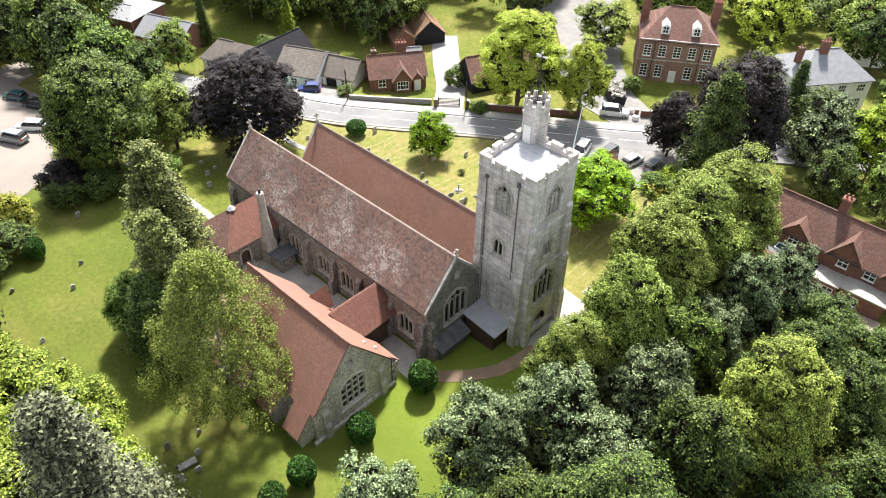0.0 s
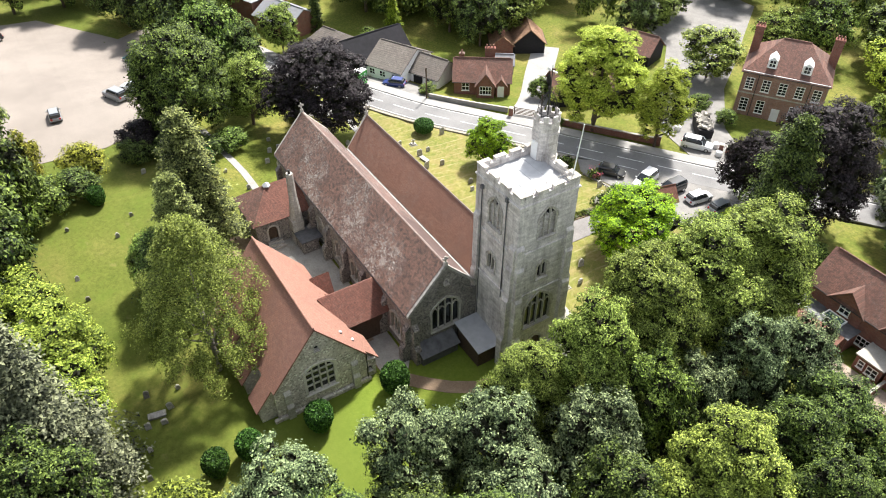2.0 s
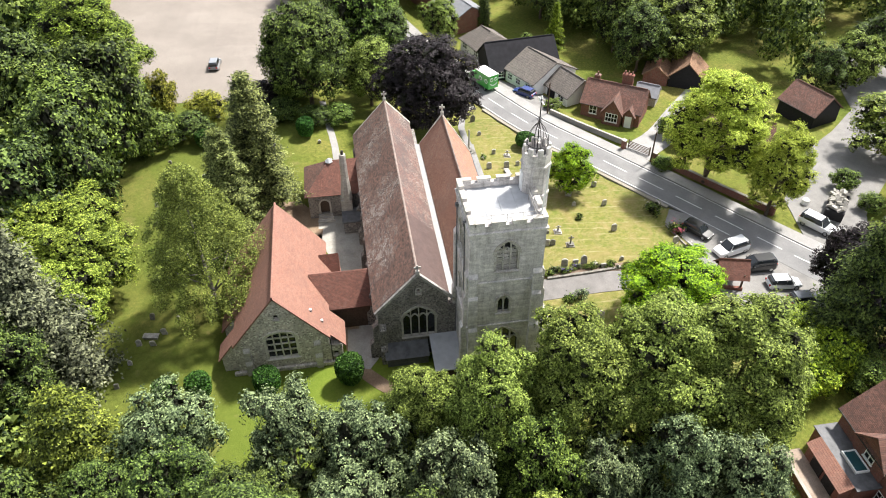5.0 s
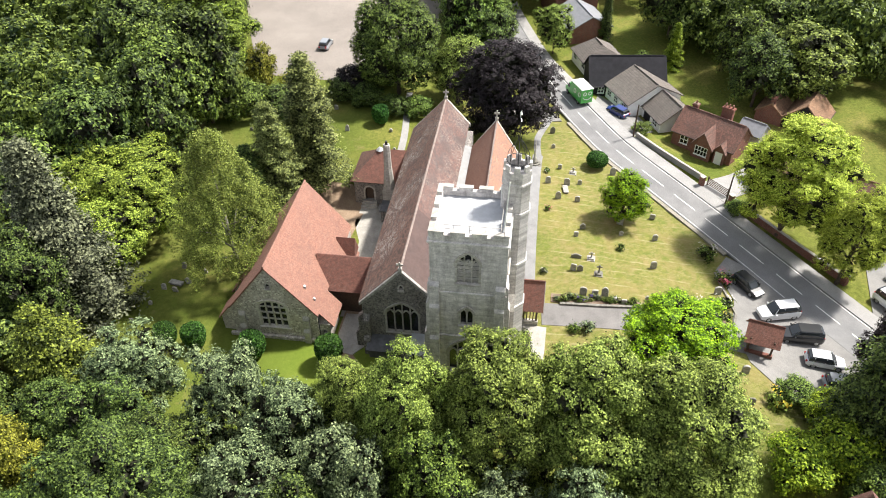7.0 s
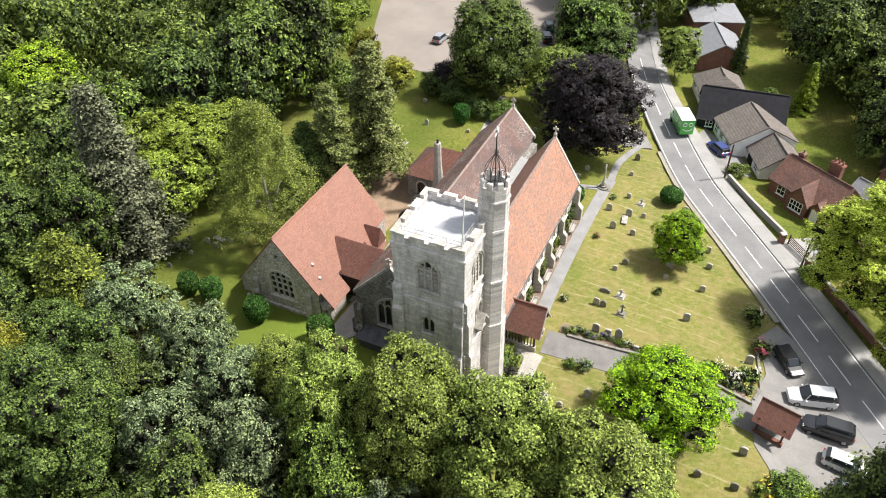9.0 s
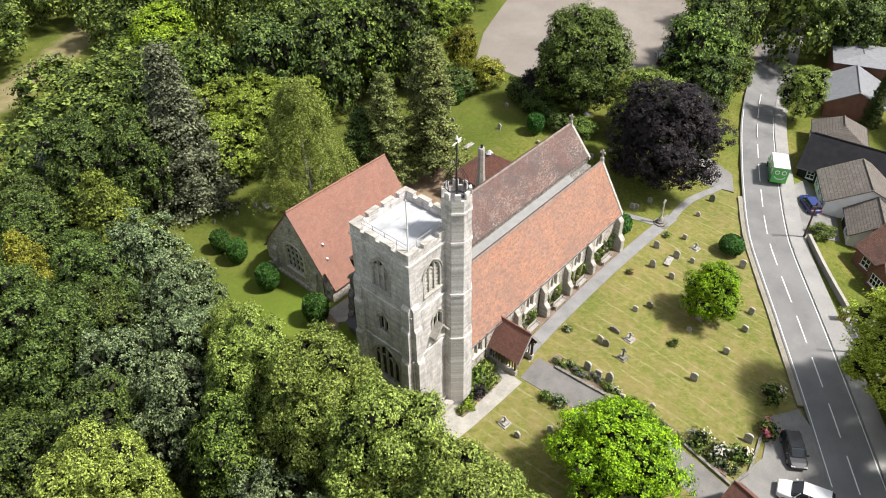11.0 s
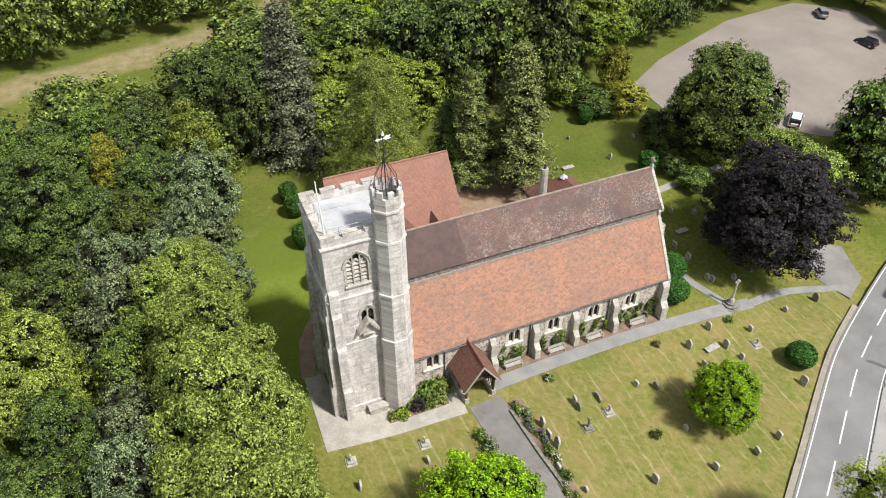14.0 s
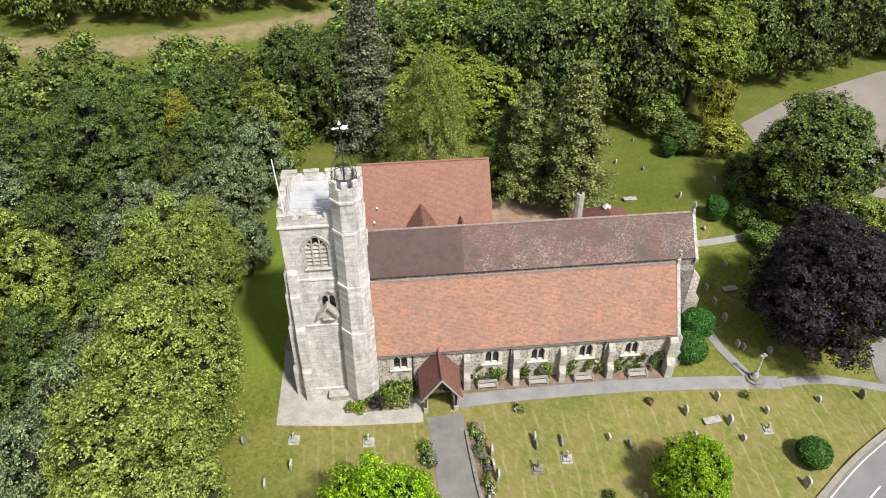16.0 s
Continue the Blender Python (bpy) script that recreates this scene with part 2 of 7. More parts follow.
def spread(name, a, b, scale=0.4, fine=18.0, rough=0.92, stain=None, bump=0.3):
    k = Mat(name, rough, spec=0.25)
    col = k.ramp(k.noise(scale, 7.0, 0.65), [(0.32, a), (0.68, b)])
    grit = k.ramp(k.noise(fine, 3.0, 0.7), [(0.3, (0.78, 0.78, 0.78)), (0.7, (1.16, 1.16, 1.16))])
    col = k.mix(1.0, col, grit, "MULTIPLY")
    if stain:
        col = k.mix(k.ramp(k.noise(0.9, 6.0, 0.7, dist=0.8), [(0.55, (0, 0, 0)), (0.7, (0.6, 0.6, 0.6))]), col, stain)
    k.color(col).bump(k.noise(fine, 4.0), bump, 0.02)
    return k.m


GRASS = grass_mat("grass")
ASPHALT = spread("sun-bleached asphalt", (0.165, 0.163, 0.163), (0.245, 0.242, 0.238), 0.25, 14.0)
LAYBY = spread("worn tarmac", (0.175, 0.17, 0.163), (0.275, 0.265, 0.25), 0.3, 12.0, stain=(0.2, 0.19, 0.175))
GRAVEL = spread("pale gravel", (0.215, 0.188, 0.166), (0.275, 0.243, 0.214), 0.12, 9.0)
CONCRETE = spread("concrete", (0.30, 0.285, 0.255), (0.44, 0.415, 0.37), 0.7, 10.0, stain=(0.28, 0.25, 0.2))
PATH_GREY = spread("path tarmac", (0.155, 0.147, 0.14), (0.225, 0.213, 0.203), 0.5, 12.0)
PATH_PALE = spread("worn pale tarmac", (0.205, 0.203, 0.202), (0.285, 0.28, 0.276), 0.5, 12.0)
PAVING = spread("pavement", (0.26, 0.253, 0.243), (0.345, 0.335, 0.322), 0.5, 12.0)
VERGE = spread("dusty trodden verge", (0.24, 0.22, 0.18), (0.34, 0.31, 0.265), 0.6, 8.0, stain=(0.15, 0.16, 0.05))
PAVERS = spread("worn brown paving", (0.26, 0.2, 0.155), (0.37, 0.3, 0.245), 0.8, 9.0)
BEDSOIL = spread("dry bed soil", (0.15, 0.105, 0.075), (0.27, 0.2, 0.15), 0.9, 9.0)
EARTH = spread("bare earth", (0.22, 0.15, 0.10), (0.34, 0.25, 0.17), 0.5, 8.0)
LINE = plain("road paint", (0.72, 0.72, 0.70), 0.7, vary=0.12, scale=6.0)
TILE_NAVE = tiles("old brown roof tiles", (0.16, 0.094, 0.074), (0.225, 0.135, 0.104), (0.075, 0.056, 0.05), (0.46, 0.43, 0.39), "x", 0.95, 1.3, 0.5)
TILE_NAVE_S = tiles("mottled red-brown roof tiles", (0.13, 0.068, 0.055), (0.195, 0.11, 0.088), (0.076, 0.057, 0.052), (0.42, 0.36, 0.32), "x", 0.7, 1.0, 0.75, 16.2, 0.8)
TILE_AISLE = tiles("orange roof tiles", (0.36, 0.172, 0.108), (0.43, 0.24, 0.165), (0.185, 0.128, 0.11), (0.42, 0.36, 0.31), "x", 0.8, 0.2, 0.45)
TILE_HALL = tiles("red roof tiles", (0.28, 0.136, 0.1), (0.335, 0.18, 0.134), (0.19, 0.106, 0.085), (0.42, 0.32, 0.26), "x", 0.5, 0.12, 0.4)
TILE_LINK = tiles("dark red roof tiles", (0.17, 0.078, 0.06), (0.235, 0.11, 0.082), (0.09, 0.05, 0.042), (0.289, 0.253, 0.216), "y", 0.4, 0.25)
TILE_LINK_X = tiles("red-brown tiles", (0.203, 0.105, 0.076), (0.266, 0.142, 0.098), (0.134, 0.076, 0.058), (0.327, 0.283, 0.239), "x", 0.4, 0.3)
TILE_X = tiles("weathered red tiles", (0.165, 0.086, 0.067), (0.235, 0.124, 0.096), (0.088, 0.058, 0.05), (0.30, 0.26, 0.23), "x", 0.6, 0.4, 0.5)
TILE_GREY = tiles("grey-brown concrete tiles", (0.145, 0.125, 0.11), (0.195, 0.17, 0.15), (0.10, 0.09, 0.08), (0.42, 0.4, 0.37), "x", 0.3, 0.3, course=0.2)
TILE_BARN = tiles("orange-brown barn tiles", (0.24, 0.135, 0.08), (0.32, 0.19, 0.115), (0.13, 0.08, 0.055), (0.34, 0.28, 0.2), "x", 0.6, 0.5)
SLATE = plain("pale slate", (0.23, 0.235, 0.25), 0.55, vary=0.15, scale=1.5)
ASHLAR = stone_blocks("tower stone", (0.63, 0.6, 0.585), (0.74, 0.71, 0.695), (0.53, 0.505, 0.49), dirt=(0.2, 0.18, 0.17), soil=0.56)
DRESSED = stone_blocks("dressed stone", (0.45, 0.425, 0.385), (0.57, 0.545, 0.5), (0.37, 0.35, 0.32), 0.5, 0.28, soil=0.35)
PALE_STONE = stone_blocks("pale window stone", (0.6, 0.57, 0.51), (0.7, 0.67, 0.61), (0.55, 0.52, 0.47), 0.5, 0.28, soil=0.2)
FLINT_DARK = flint("knapped flint", (0.055, 0.053, 0.06), (0.34, 0.32, 0.31), (0.24, 0.22, 0.205))
FLINT_AISLE = flint("flint rubble with white mortar", (0.13, 0.12, 0.115), (0.5, 0.46, 0.43), (0.5, 0.455, 0.42), 5.0)
FLINT_PALE = flint("pale flint rubble", (0.30, 0.278, 0.262), (0.63, 0.585, 0.55), (0.54, 0.49, 0.455), 5.0)
LEAD = plain("lead sheet", (0.44, 0.45, 0.465), 0.55, 0.0, 0.12, 1.2, 0.5, 0.15)
LEAD_PALE = plain("pale oxidised lead", (0.27, 0.27, 0.265), 0.5, 0.0, 0.12, 1.5, 0.5, 0.15)
LEAD_DARK = plain("dull lead", (0.11, 0.11, 0.115), 0.65, 0.0, 0.35, 1.5, 0.4, 0.15)
GLASS = plain("leaded glass", (0.014, 0.016, 0.018), 0.18, vary=0.5, scale=4.0, spec=0.5)
OAK = plain("dark oak", (0.075, 0.05, 0.035), 0.75, vary=0.4, scale=6.0, bump=0.3)
GREYWOOD = plain("silvered teak", (0.36, 0.34, 0.31), 0.8, vary=0.25, scale=8.0)
IRON = plain("wrought iron", (0.05, 0.048, 0.046), 0.55, 0.3, 0.3, 6.0)
WHITE = plain("white paint", (0.78, 0.78, 0.76), 0.6, vary=0.06, scale=1.2)
RENDERED = plain("white render", (0.82, 0.815, 0.80), 0.85, vary=0.07, scale=0.8)
BLACKBOARD = plain("black weatherboard", (0.014, 0.0135, 0.016), 0.8, vary=0.35, scale=3.0)
BLACKROOF = plain("black felt roof", (0.016, 0.0155, 0.019), 0.9, vary=0.3, scale=1.0)

BRICK = stone_blocks("red brick", (0.225, 0.085, 0.065), (0.29, 0.12, 0.09), (0.23, 0.16, 0.135), 0.225, 0.075, (0.12, 0.07, 0.055), 0.35)
BRICK_OLD = stone_blocks("pink-red brick", (0.31, 0.155, 0.12), (0.385, 0.21, 0.165), (0.36, 0.3, 0.26), 0.225, 0.075, (0.16, 0.10, 0.085), 0.35)
HEADSTONE = plain("weathered headstone", (0.36, 0.345, 0.315), 0.92, vary=0.4, scale=2.2, bump=0.5)
HEADSTONE_DARK = plain("dark headstone", (0.2, 0.19, 0.165), 0.9, vary=0.4, scale=2.5, bump=0.5)
CARGLASS = plain("car glass", (0.02, 0.024, 0.028), 0.08, vary=0.1, spec=0.6)
TYRE = plain("tyre rubber", (0.025, 0.025, 0.025), 0.9)
RIM = plain("alloy wheel", (0.45, 0.46, 0.47), 0.35, 0.8)
LAMPGLASS = plain("lamp glass", (0.75, 0.75, 0.72), 0.15, vary=0.05, spec=0.6)
TAILRED = plain("tail lamp red", (0.4, 0.02, 0.015), 0.2, vary=0.1, spec=0.6)


def car_paint(name, c):
    k = Mat(name, 0.28, 0.0, 0.5)
    k.b.inputs["Coat Weight"].default_value = 0.6
    k.color(c)
    return k.m


P_WHITE, P_BLACK = car_paint("white car paint", (0.75, 0.76, 0.77)), car_paint("black car paint", (0.012, 0.013, 0.016))
P_SILVER, P_BLUE = car_paint("silver car paint", (0.24, 0.255, 0.275)), car_paint("blue car paint", (0.012, 0.03, 0.16))
P_GREEN, P_TEAL = car_paint("bright green van paint", (0.06, 0.42, 0.05)), car_paint("dark teal car paint", (0.015, 0.07, 0.085))
CREST = plain("ridge crest", (0.24, 0.19, 0.165), 0.9, vary=0.3, scale=2.0)

# ---- building blocks ----
def mesh(name, verts, faces, mat=None, smooth=False):
    me = bpy.data.meshes.new(name)
    me.from_pydata(verts, [], faces)
    me.update()
    if mat:
        me.materials.append(mat)
    if smooth:
        me.shade_smooth()
    return me


class Geo:
    """Collects solids, then becomes one mesh."""

    def __init__(self):
        self.v, self.f = [], []

    def add(self, verts, faces, m=None):
        o = len(self.v)
        self.v += [tuple(m @ Vector(p)) if m else tuple(p) for p in verts]
        self.f += [tuple(o + i for i in f) for f in faces]
        return self

    def box(self, x0, x1, y0, y1, z0, z1, m=None):
        v = [(x, y, z) for z in (z0, z1) for x, y in ((x0, y0), (x1, y0), (x1, y1), (x0, y1))]
        return self.add(v, [(3, 2, 1, 0), (4, 5, 6, 7), (0, 1, 5, 4), (1, 2, 6, 5), (2, 3, 7, 6), (3, 0, 4, 7)], m)

    def prism(self, poly, axis, a, b, m=None):
        """poly, two coordinates each: (y, z) along x, (x, z) along y or (x, y) along z."""
        put = {"x": lambda p, s: (s, p[0], p[1]), "y": lambda p, s: (p[0], s, p[1]), "z": lambda p, s: (p[0], p[1], s)}[axis]
        n = len(poly)
        v = [put(p, a) for p in poly] + [put(p, b) for p in poly]
        f = [tuple(range(n)), tuple(range(2 * n - 1, n - 1, -1))] + [(i, n + i, n + (i + 1) % n, (i + 1) % n) for i in range(n)]
        return self.add(v, f, m)

    def frustum(self, x, y, z0, z1, r0, r1, n=8, turn=0.0, m=None):
        v = []
        for z, r in ((z0, r0), (z1, r1)):
            v += [(x + r * math.cos(turn + 2 * math.pi * i / n), y + r * math.sin(turn + 2 * math.pi * i / n), z) for i in range(n)]
        f = [tuple(range(n - 1, -1, -1)), tuple(range(n, 2 * n))] + [(i, (i + 1) % n, n + (i + 1) % n, n + i) for i in range(n)]
        return self.add(v, f, m)

    def tube(self, pts, radii, n=6):
        """A bent tapering rod through points."""
        o = len(self.v)
        for i, p in enumerate(pts):
            p = Vector(p)
            d = (Vector(pts[min(i + 1, len(pts) - 1)]) - Vector(pts[max(i - 1, 0)])).normalized()
            q = d.to_track_quat("Z", "Y")
            r = radii[i] if isinstance(radii, (list, tuple)) else radii
            self.v += [tuple(p + q @ Vector((r * math.cos(2 * math.pi * k / n), r * math.sin(2 * math.pi * k / n), 0))) for k in range(n)]
        for i in range(len(pts) - 1):
            a = o + i * n
            self.f += [(a + k, a + (k + 1) % n, a + n + (k + 1) % n, a + n + k) for k in range(n)]
        self.f += [tuple(o + n - 1 - k for k in range(n)), tuple(o + (len(pts) - 1) * n + k for k in range(n))]
        return self

    def sheet(self, corners, thick):
        """A slab below a planar polygon given anticlockwise from above."""
        c = [Vector(p) for p in corners]
        nrm = (c[1] - c[0]).cross(c[2] - c[0]).normalized()
        n = len(c)
        v = c + [p - nrm * thick for p in c]
        f = [tuple(range(n)), tuple(range(2 * n - 1, n - 1, -1))] + [(i, n + i, n + (i + 1) % n, (i + 1) % n) for i in range(n)]
        return self.add(v, f)

    def object(self, name, mat, parent=None, label="", bevel=0.0, at=None):
        me = mesh(name, self.v, self.f, mat)
        bm = bmesh.new()
        bm.from_mesh(me)
        bmesh.ops.recalc_face_normals(bm, faces=bm.faces)
        if bevel:
            bmesh.ops.bevel(bm, geom=bm.edges, offset=bevel, segments=1, affect="EDGES", clamp_overlap=True)
        bm.to_mesh(me)
        bm.free()
        ob = new(name, me)
        if at:
            ob.matrix_basis = at
        if parent:
            ob.parent = parent
        return tagged(ob, label)


def thing(name, label, category, group="", at=None, kind=""):
    ob = tagged(new(name), label, category, group, kind)
    ob.empty_display_size = 0.3
    if at:
        ob.matrix_basis = at
    return ob


def smoothstep(a, b, v):
    t = min(1.0, max(0.0, (v - a) / (b - a)))
    return t * t * (3 - 2 * t)


def road_side(x, y):
    """Distance north-west of the village road's middle."""
    return (x - 28.0) * -0.566 + (y + 30.0) * 0.826


def gz(x, y):
    """Height of the ground."""
    d = road_side(x, y)
    z = -1.6 + 1.7 * smoothstep(4.0, 23.0, d) - 1.2 * smoothstep(4.8, 11.0, -d) * smoothstep(38.0, 52.0, x)
    return z + 1.5 * smoothstep(8.0, 24.0, y) * smoothstep(28.0, 48.0, x)


def curve_points(pts, step=2.0):
    """Points along a smooth line through pts."""
    p = [Vector((a, b)) for a, b in pts]
    p = [2 * p[0] - p[1]] + p + [2 * p[-1] - p[-2]]
    out = []
    for i in range(1, len(p) - 2):
        n = max(1, int((p[i + 1] - p[i]).length / step))
        for k in range(n):
            t = k / n
            out.append(0.5 * (2 * p[i] + (p[i + 1] - p[i - 1]) * t + (2 * p[i - 1] - 5 * p[i] + 4 * p[i + 1] - p[i + 2]) * t * t + (3 * p[i] - p[i - 1] - 3 * p[i + 1] + p[i + 2]) * t ** 3))
    return out + [p[-2]]


def ribbon(pts, left, right, lift, thick=0.3, step=2.0):
    """A slab along a line, from left to right of it (metres, right positive), lift above the ground."""
    g = Geo()
    line = curve_points(pts, step)
    o = []
    for i, p in enumerate(line):
        d = (line[min(i + 1, len(line) - 1)] - line[max(i - 1, 0)]).normalized()
        r = Vector((d.y, -d.x))
        for s in (left, right):
            q = p + r * s
            z = gz(q.x, q.y) + lift
            o += [(q.x, q.y, z), (q.x, q.y, z - thick)]
    f = []
    for i in range(len(line) - 1):
        a, b = 4 * i, 4 * i + 4
        f += [(a, a + 2, b + 2, b), (a + 2, a + 3, b + 3, b + 2), (a + 1, a, b, b + 1), (a + 3, a + 1, b + 1, b + 3)]
    f += [(0, 1, 3, 2), (b, b + 2, b + 3, b + 1)]
    return g.add(o, f)


def patch(poly, lift, thick=0.3, cell=2.0):
    """A paved area over the ground with the outline poly."""
    g = Geo()
    bm = bmesh.new()
    bm.faces.new([bm.verts.new((x, y, 0)) for x, y in poly])
    xs, ys = [p[0] for p in poly], [p[1] for p in poly]
    for k, (lo, hi) in enumerate(((min(xs), max(xs)), (min(ys), max(ys)))):
        c = lo + cell
        while c < hi:
            co, no = ((c, 0, 0), (1, 0, 0)) if k == 0 else ((0, c, 0), (0, 1, 0))
            bmesh.ops.bisect_plane(bm, geom=bm.verts[:] + bm.edges[:] + bm.faces[:], plane_co=co, plane_no=no)
            c += cell
    ext = bmesh.ops.extrude_face_region(bm, geom=bm.faces[:])
    up = {e for e in ext["geom"] if isinstance(e, bmesh.types.BMVert)}
    for v in bm.verts:
        v.co.z = gz(v.co.x, v.co.y) + (lift if v in up else lift - thick)
    bm.verts.index_update()
    g.add([v.co.copy() for v in bm.verts], [[v.index for v in f.verts] for f in bm.faces])
    bm.free()
    return g

# ---- ground, road and paths ----
TRACK = [(-90, 82), (-52, 84), (-34, 85), (-20, 87), (-9, 91), (0, 94.5), (8, 99.5), (15, 104), (24, 111)]


def steps(lo, hi, fine_lo, fine_hi, fine, coarse):
    a = list(np.arange(lo, fine_lo, coarse)) + list(np.arange(fine_lo, fine_hi, fine)) + list(np.arange(fine_hi, hi + 1, coarse))
    return [float(v) for v in a]


gx, gy = steps(-700, 900, -40, 120, 2.0, 40.0), steps(-700, 900, -90, 110, 2.0, 40.0)
ROAD = [(-40, -76.6), (-12, -57.3), (10.8, -41.7), (20.0, -35.4), (29.7, -28.9), (39.4, -22.2), (49.5, -15.1), (54.2, -12.3), (59.5, -9.6), (67.5, -5.8), (79.0, -0.8), (92.0, 3.6), (115, 10), (180, 26)]
road_line = np.array([tuple(p) for p in curve_points(ROAD, 1.5)])


def bed(x, y):
    """How far the soil lies below the made surfaces."""
    if -45 < x < 185 and -82 < y < 32:
        d = np.hypot(road_line[:, 0] - x, road_line[:, 1] - y).min()
        if d < 4.4:
            return 0.16 if d > 2.4 else 0.5
    return 0.14 if 66 < x < 118 and 24 < y < 57 and y < 56 - 0.6 * max(0.0, 86 - x) else 0.0


gv = [(x, y, gz(x, y) - bed(x, y) + 0.05 * noise.noise((x * 0.3, y * 0.3, 0))) for y in gy for x in gx]
gf = [(j * len(gx) + i, j * len(gx) + i + 1, (j + 1) * len(gx) + i + 1, (j + 1) * len(gx) + i) for j in range(len(gy) - 1) for i in range(len(gx) - 1)]
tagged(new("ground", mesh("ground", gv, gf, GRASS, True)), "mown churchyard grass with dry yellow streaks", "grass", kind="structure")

tagged(ribbon(ROAD, -2.5, 2.65, 0.09).object("road", ASPHALT), "grey tarmac village road with white markings", "road", kind="structure")
tagged(ribbon(ROAD[1:], 2.72, 4.6, 0.19).object("pavement", PAVING), "pale concrete pavement behind a kerb", "pavement", kind="structure")
kerb = tagged(new("kerb"), "pale stone kerb along the pavement", "kerb", kind="structure")
line = curve_points(ROAD[1:], 1.0)
kerb_mesh = mesh("kerbstone", *(lambda g: (g.v, g.f))(Geo().box(-0.48, 0.48, -0.07, 0.07, -0.1, 0.105)), PAVING)
for i in range(30, min(len(line) - 1, 150)):
    d = (line[i + 1] - line[i]).normalized()
    p = line[i] + Vector((d.y, -d.x)) * 2.68
    k = new("kerbstone", kerb_mesh)
    k.matrix_basis = pose(p.x, p.y, gz(p.x, p.y) + 0.09, 0, 0, math.degrees(math.atan2(d.y, d.x)))
    k.parent = kerb

marks = tagged(new("road_markings"), "white painted road markings", "road marking", kind="structure")
fine = curve_points(ROAD, 0.5)


def painted(i0, i1, off, width, name):
    g = Geo()
    v, f = [], []
    for i in range(i0, i1 + 1):
        d = (fine[i + 1] - fine[i]).normalized()
        for s in (off - width / 2, off + width / 2):
            q = fine[i] + Vector((d.y, -d.x)) * s
            v.append((q.x, q.y, gz(q.x, q.y) + 0.096))
    for i in range(len(v) // 2 - 1):
        f.append((2 * i, 2 * i + 1, 2 * i + 3, 2 * i + 2))
    g.add(v, f).object(name, LINE, marks)


PHASE = 5
for i in range(60 + PHASE, len(fine) - 160, 12):
    painted(i, i + 8, 0.0, 0.13, "centre_line")
painted(60, len(fine) - 200, 2.42, 0.09, "edge_line")
painted(150, len(fine) - 200, -2.25, 0.09, "edge_line")

tagged(patch([(3, -40), (9, -42), (24.5, -30.4), (27.5, -26.6), (24.8, -24.9), (19.5, -26.2), (15.2, -25.2), (9.5, -26.0), (6, -28.5), (1, -34)], 0.07).object("layby", LAYBY), "worn grey tarmac parking bay beside the lychgate", "parking bay", kind="structure")
tagged(patch([(10, -45.6), (17, -41.0), (27, -43.0), (36, -50), (43, -60), (50, -68), (62, -72), (72, -82), (66, -98), (54, -98), (45, -84), (37, -72), (31, -62), (22, -52)], 0.09).object("forecourt", LAYBY), "worn grey tarmac forecourt behind the road", "forecourt", kind="structure")
tagged(patch([(61.8, 32), (64.5, 26), (74, 23.4), (80, 20.4), (88, 17.5), (100, 20), (119, 33), (122, 52), (112, 60.5), (94, 58.5), (84, 54.5), (72, 49.5), (62.5, 43.5)], 0.06, cell=4.0).object("car_park", GRAVEL), "large pale gravel car park", "car park", kind="structure")
tagged(ribbon([(98, 22), (104, 14), (108, 9)], -3, 3, 0.05).object("car_park_entry", GRAVEL), "pale gravel track into the car park", "track", kind="structure")
tagged(ribbon([(13.2, -4.0), (13.5, -12.0), (13.2, -20), (12.4, -26.5)], -1.65, 1.75, 0.05).object("porch_path", PATH_GREY), "grey tarmac path from lychgate to porch", "path", kind="structure")
tagged(ribbon([(14.6, -2.6), (20, -2.35), (30, -2.3), (41.5, -2.4), (47, -2.6)], -0.8, 0.7, 0.06).object("south_path", PATH_PALE), "pale path along the south wall", "path", kind="structure")
tagged(ribbon([(47, -2.6), (52.5, -2.4), (60, -4.5)], -0.5, 0.5, 0.06).object("east_path", PATH_PALE), "pale narrow path under the copper beech", "path", kind="structure")
tagged(ribbon([(44, -1.6), (42.4, 2), (41.8, 6)], -0.5, 0.5, 0.065).object("side_path", PATH_PALE), "pale path round the east end", "path", kind="structure")
tagged(ribbon([(38.6, 17.2), (46.6, 17.4), (52, 18), (60, 18.8)], -0.5, 0.5, 0.05).object("north_east_path", PAVING), "narrow pale path across the grass", "path", kind="structure")
tagged(patch([(-2.4, -3.6), (4.0, -4.3), (11.1, -4.6), (11.3, -0.3), (0.0, -0.3), (-0.2, 6), (-2.1, 6)], 0.05).object("tower_paving", CONCRETE), "pale stained concrete paving round the tower", "paving", kind="structure")
tagged(ribbon([(-1.6, 5.5), (-0.6, 10.5), (2.5, 14.6), (6.0, 17.0), (11.5, 17.0)], -0.75, 0.75, 0.055).object("west_path", EARTH), "bare earthy path round the west end", "path", kind="structure")
tagged(patch([(10.0, 14.6), (31, 14.6), (31, 20.2), (26.5, 20.4), (23.0, 19.0), (10.0, 18.2)], 0.05).object("courtyard", CONCRETE), "stained concrete courtyard between hall and nave", "courtyard", kind="structure")
tagged(patch([(5.9, 14.6), (10.5, 14.6), (10.5, 17.6), (5.0, 17.8), (4.6, 15.6)], 0.07).object("hall_paving", CONCRETE), "pale concrete paving beside the hall", "paving", kind="structure")
tagged(patch([(58.6, -6.0), (62.5, -4.0), (65.0, 1.5), (61.5, 3.4), (58.8, 1.2), (57.6, -2.4)], 0.06).object("car_park_apron", LAYBY), "pale worn entrance beside the road", "entrance", kind="structure")
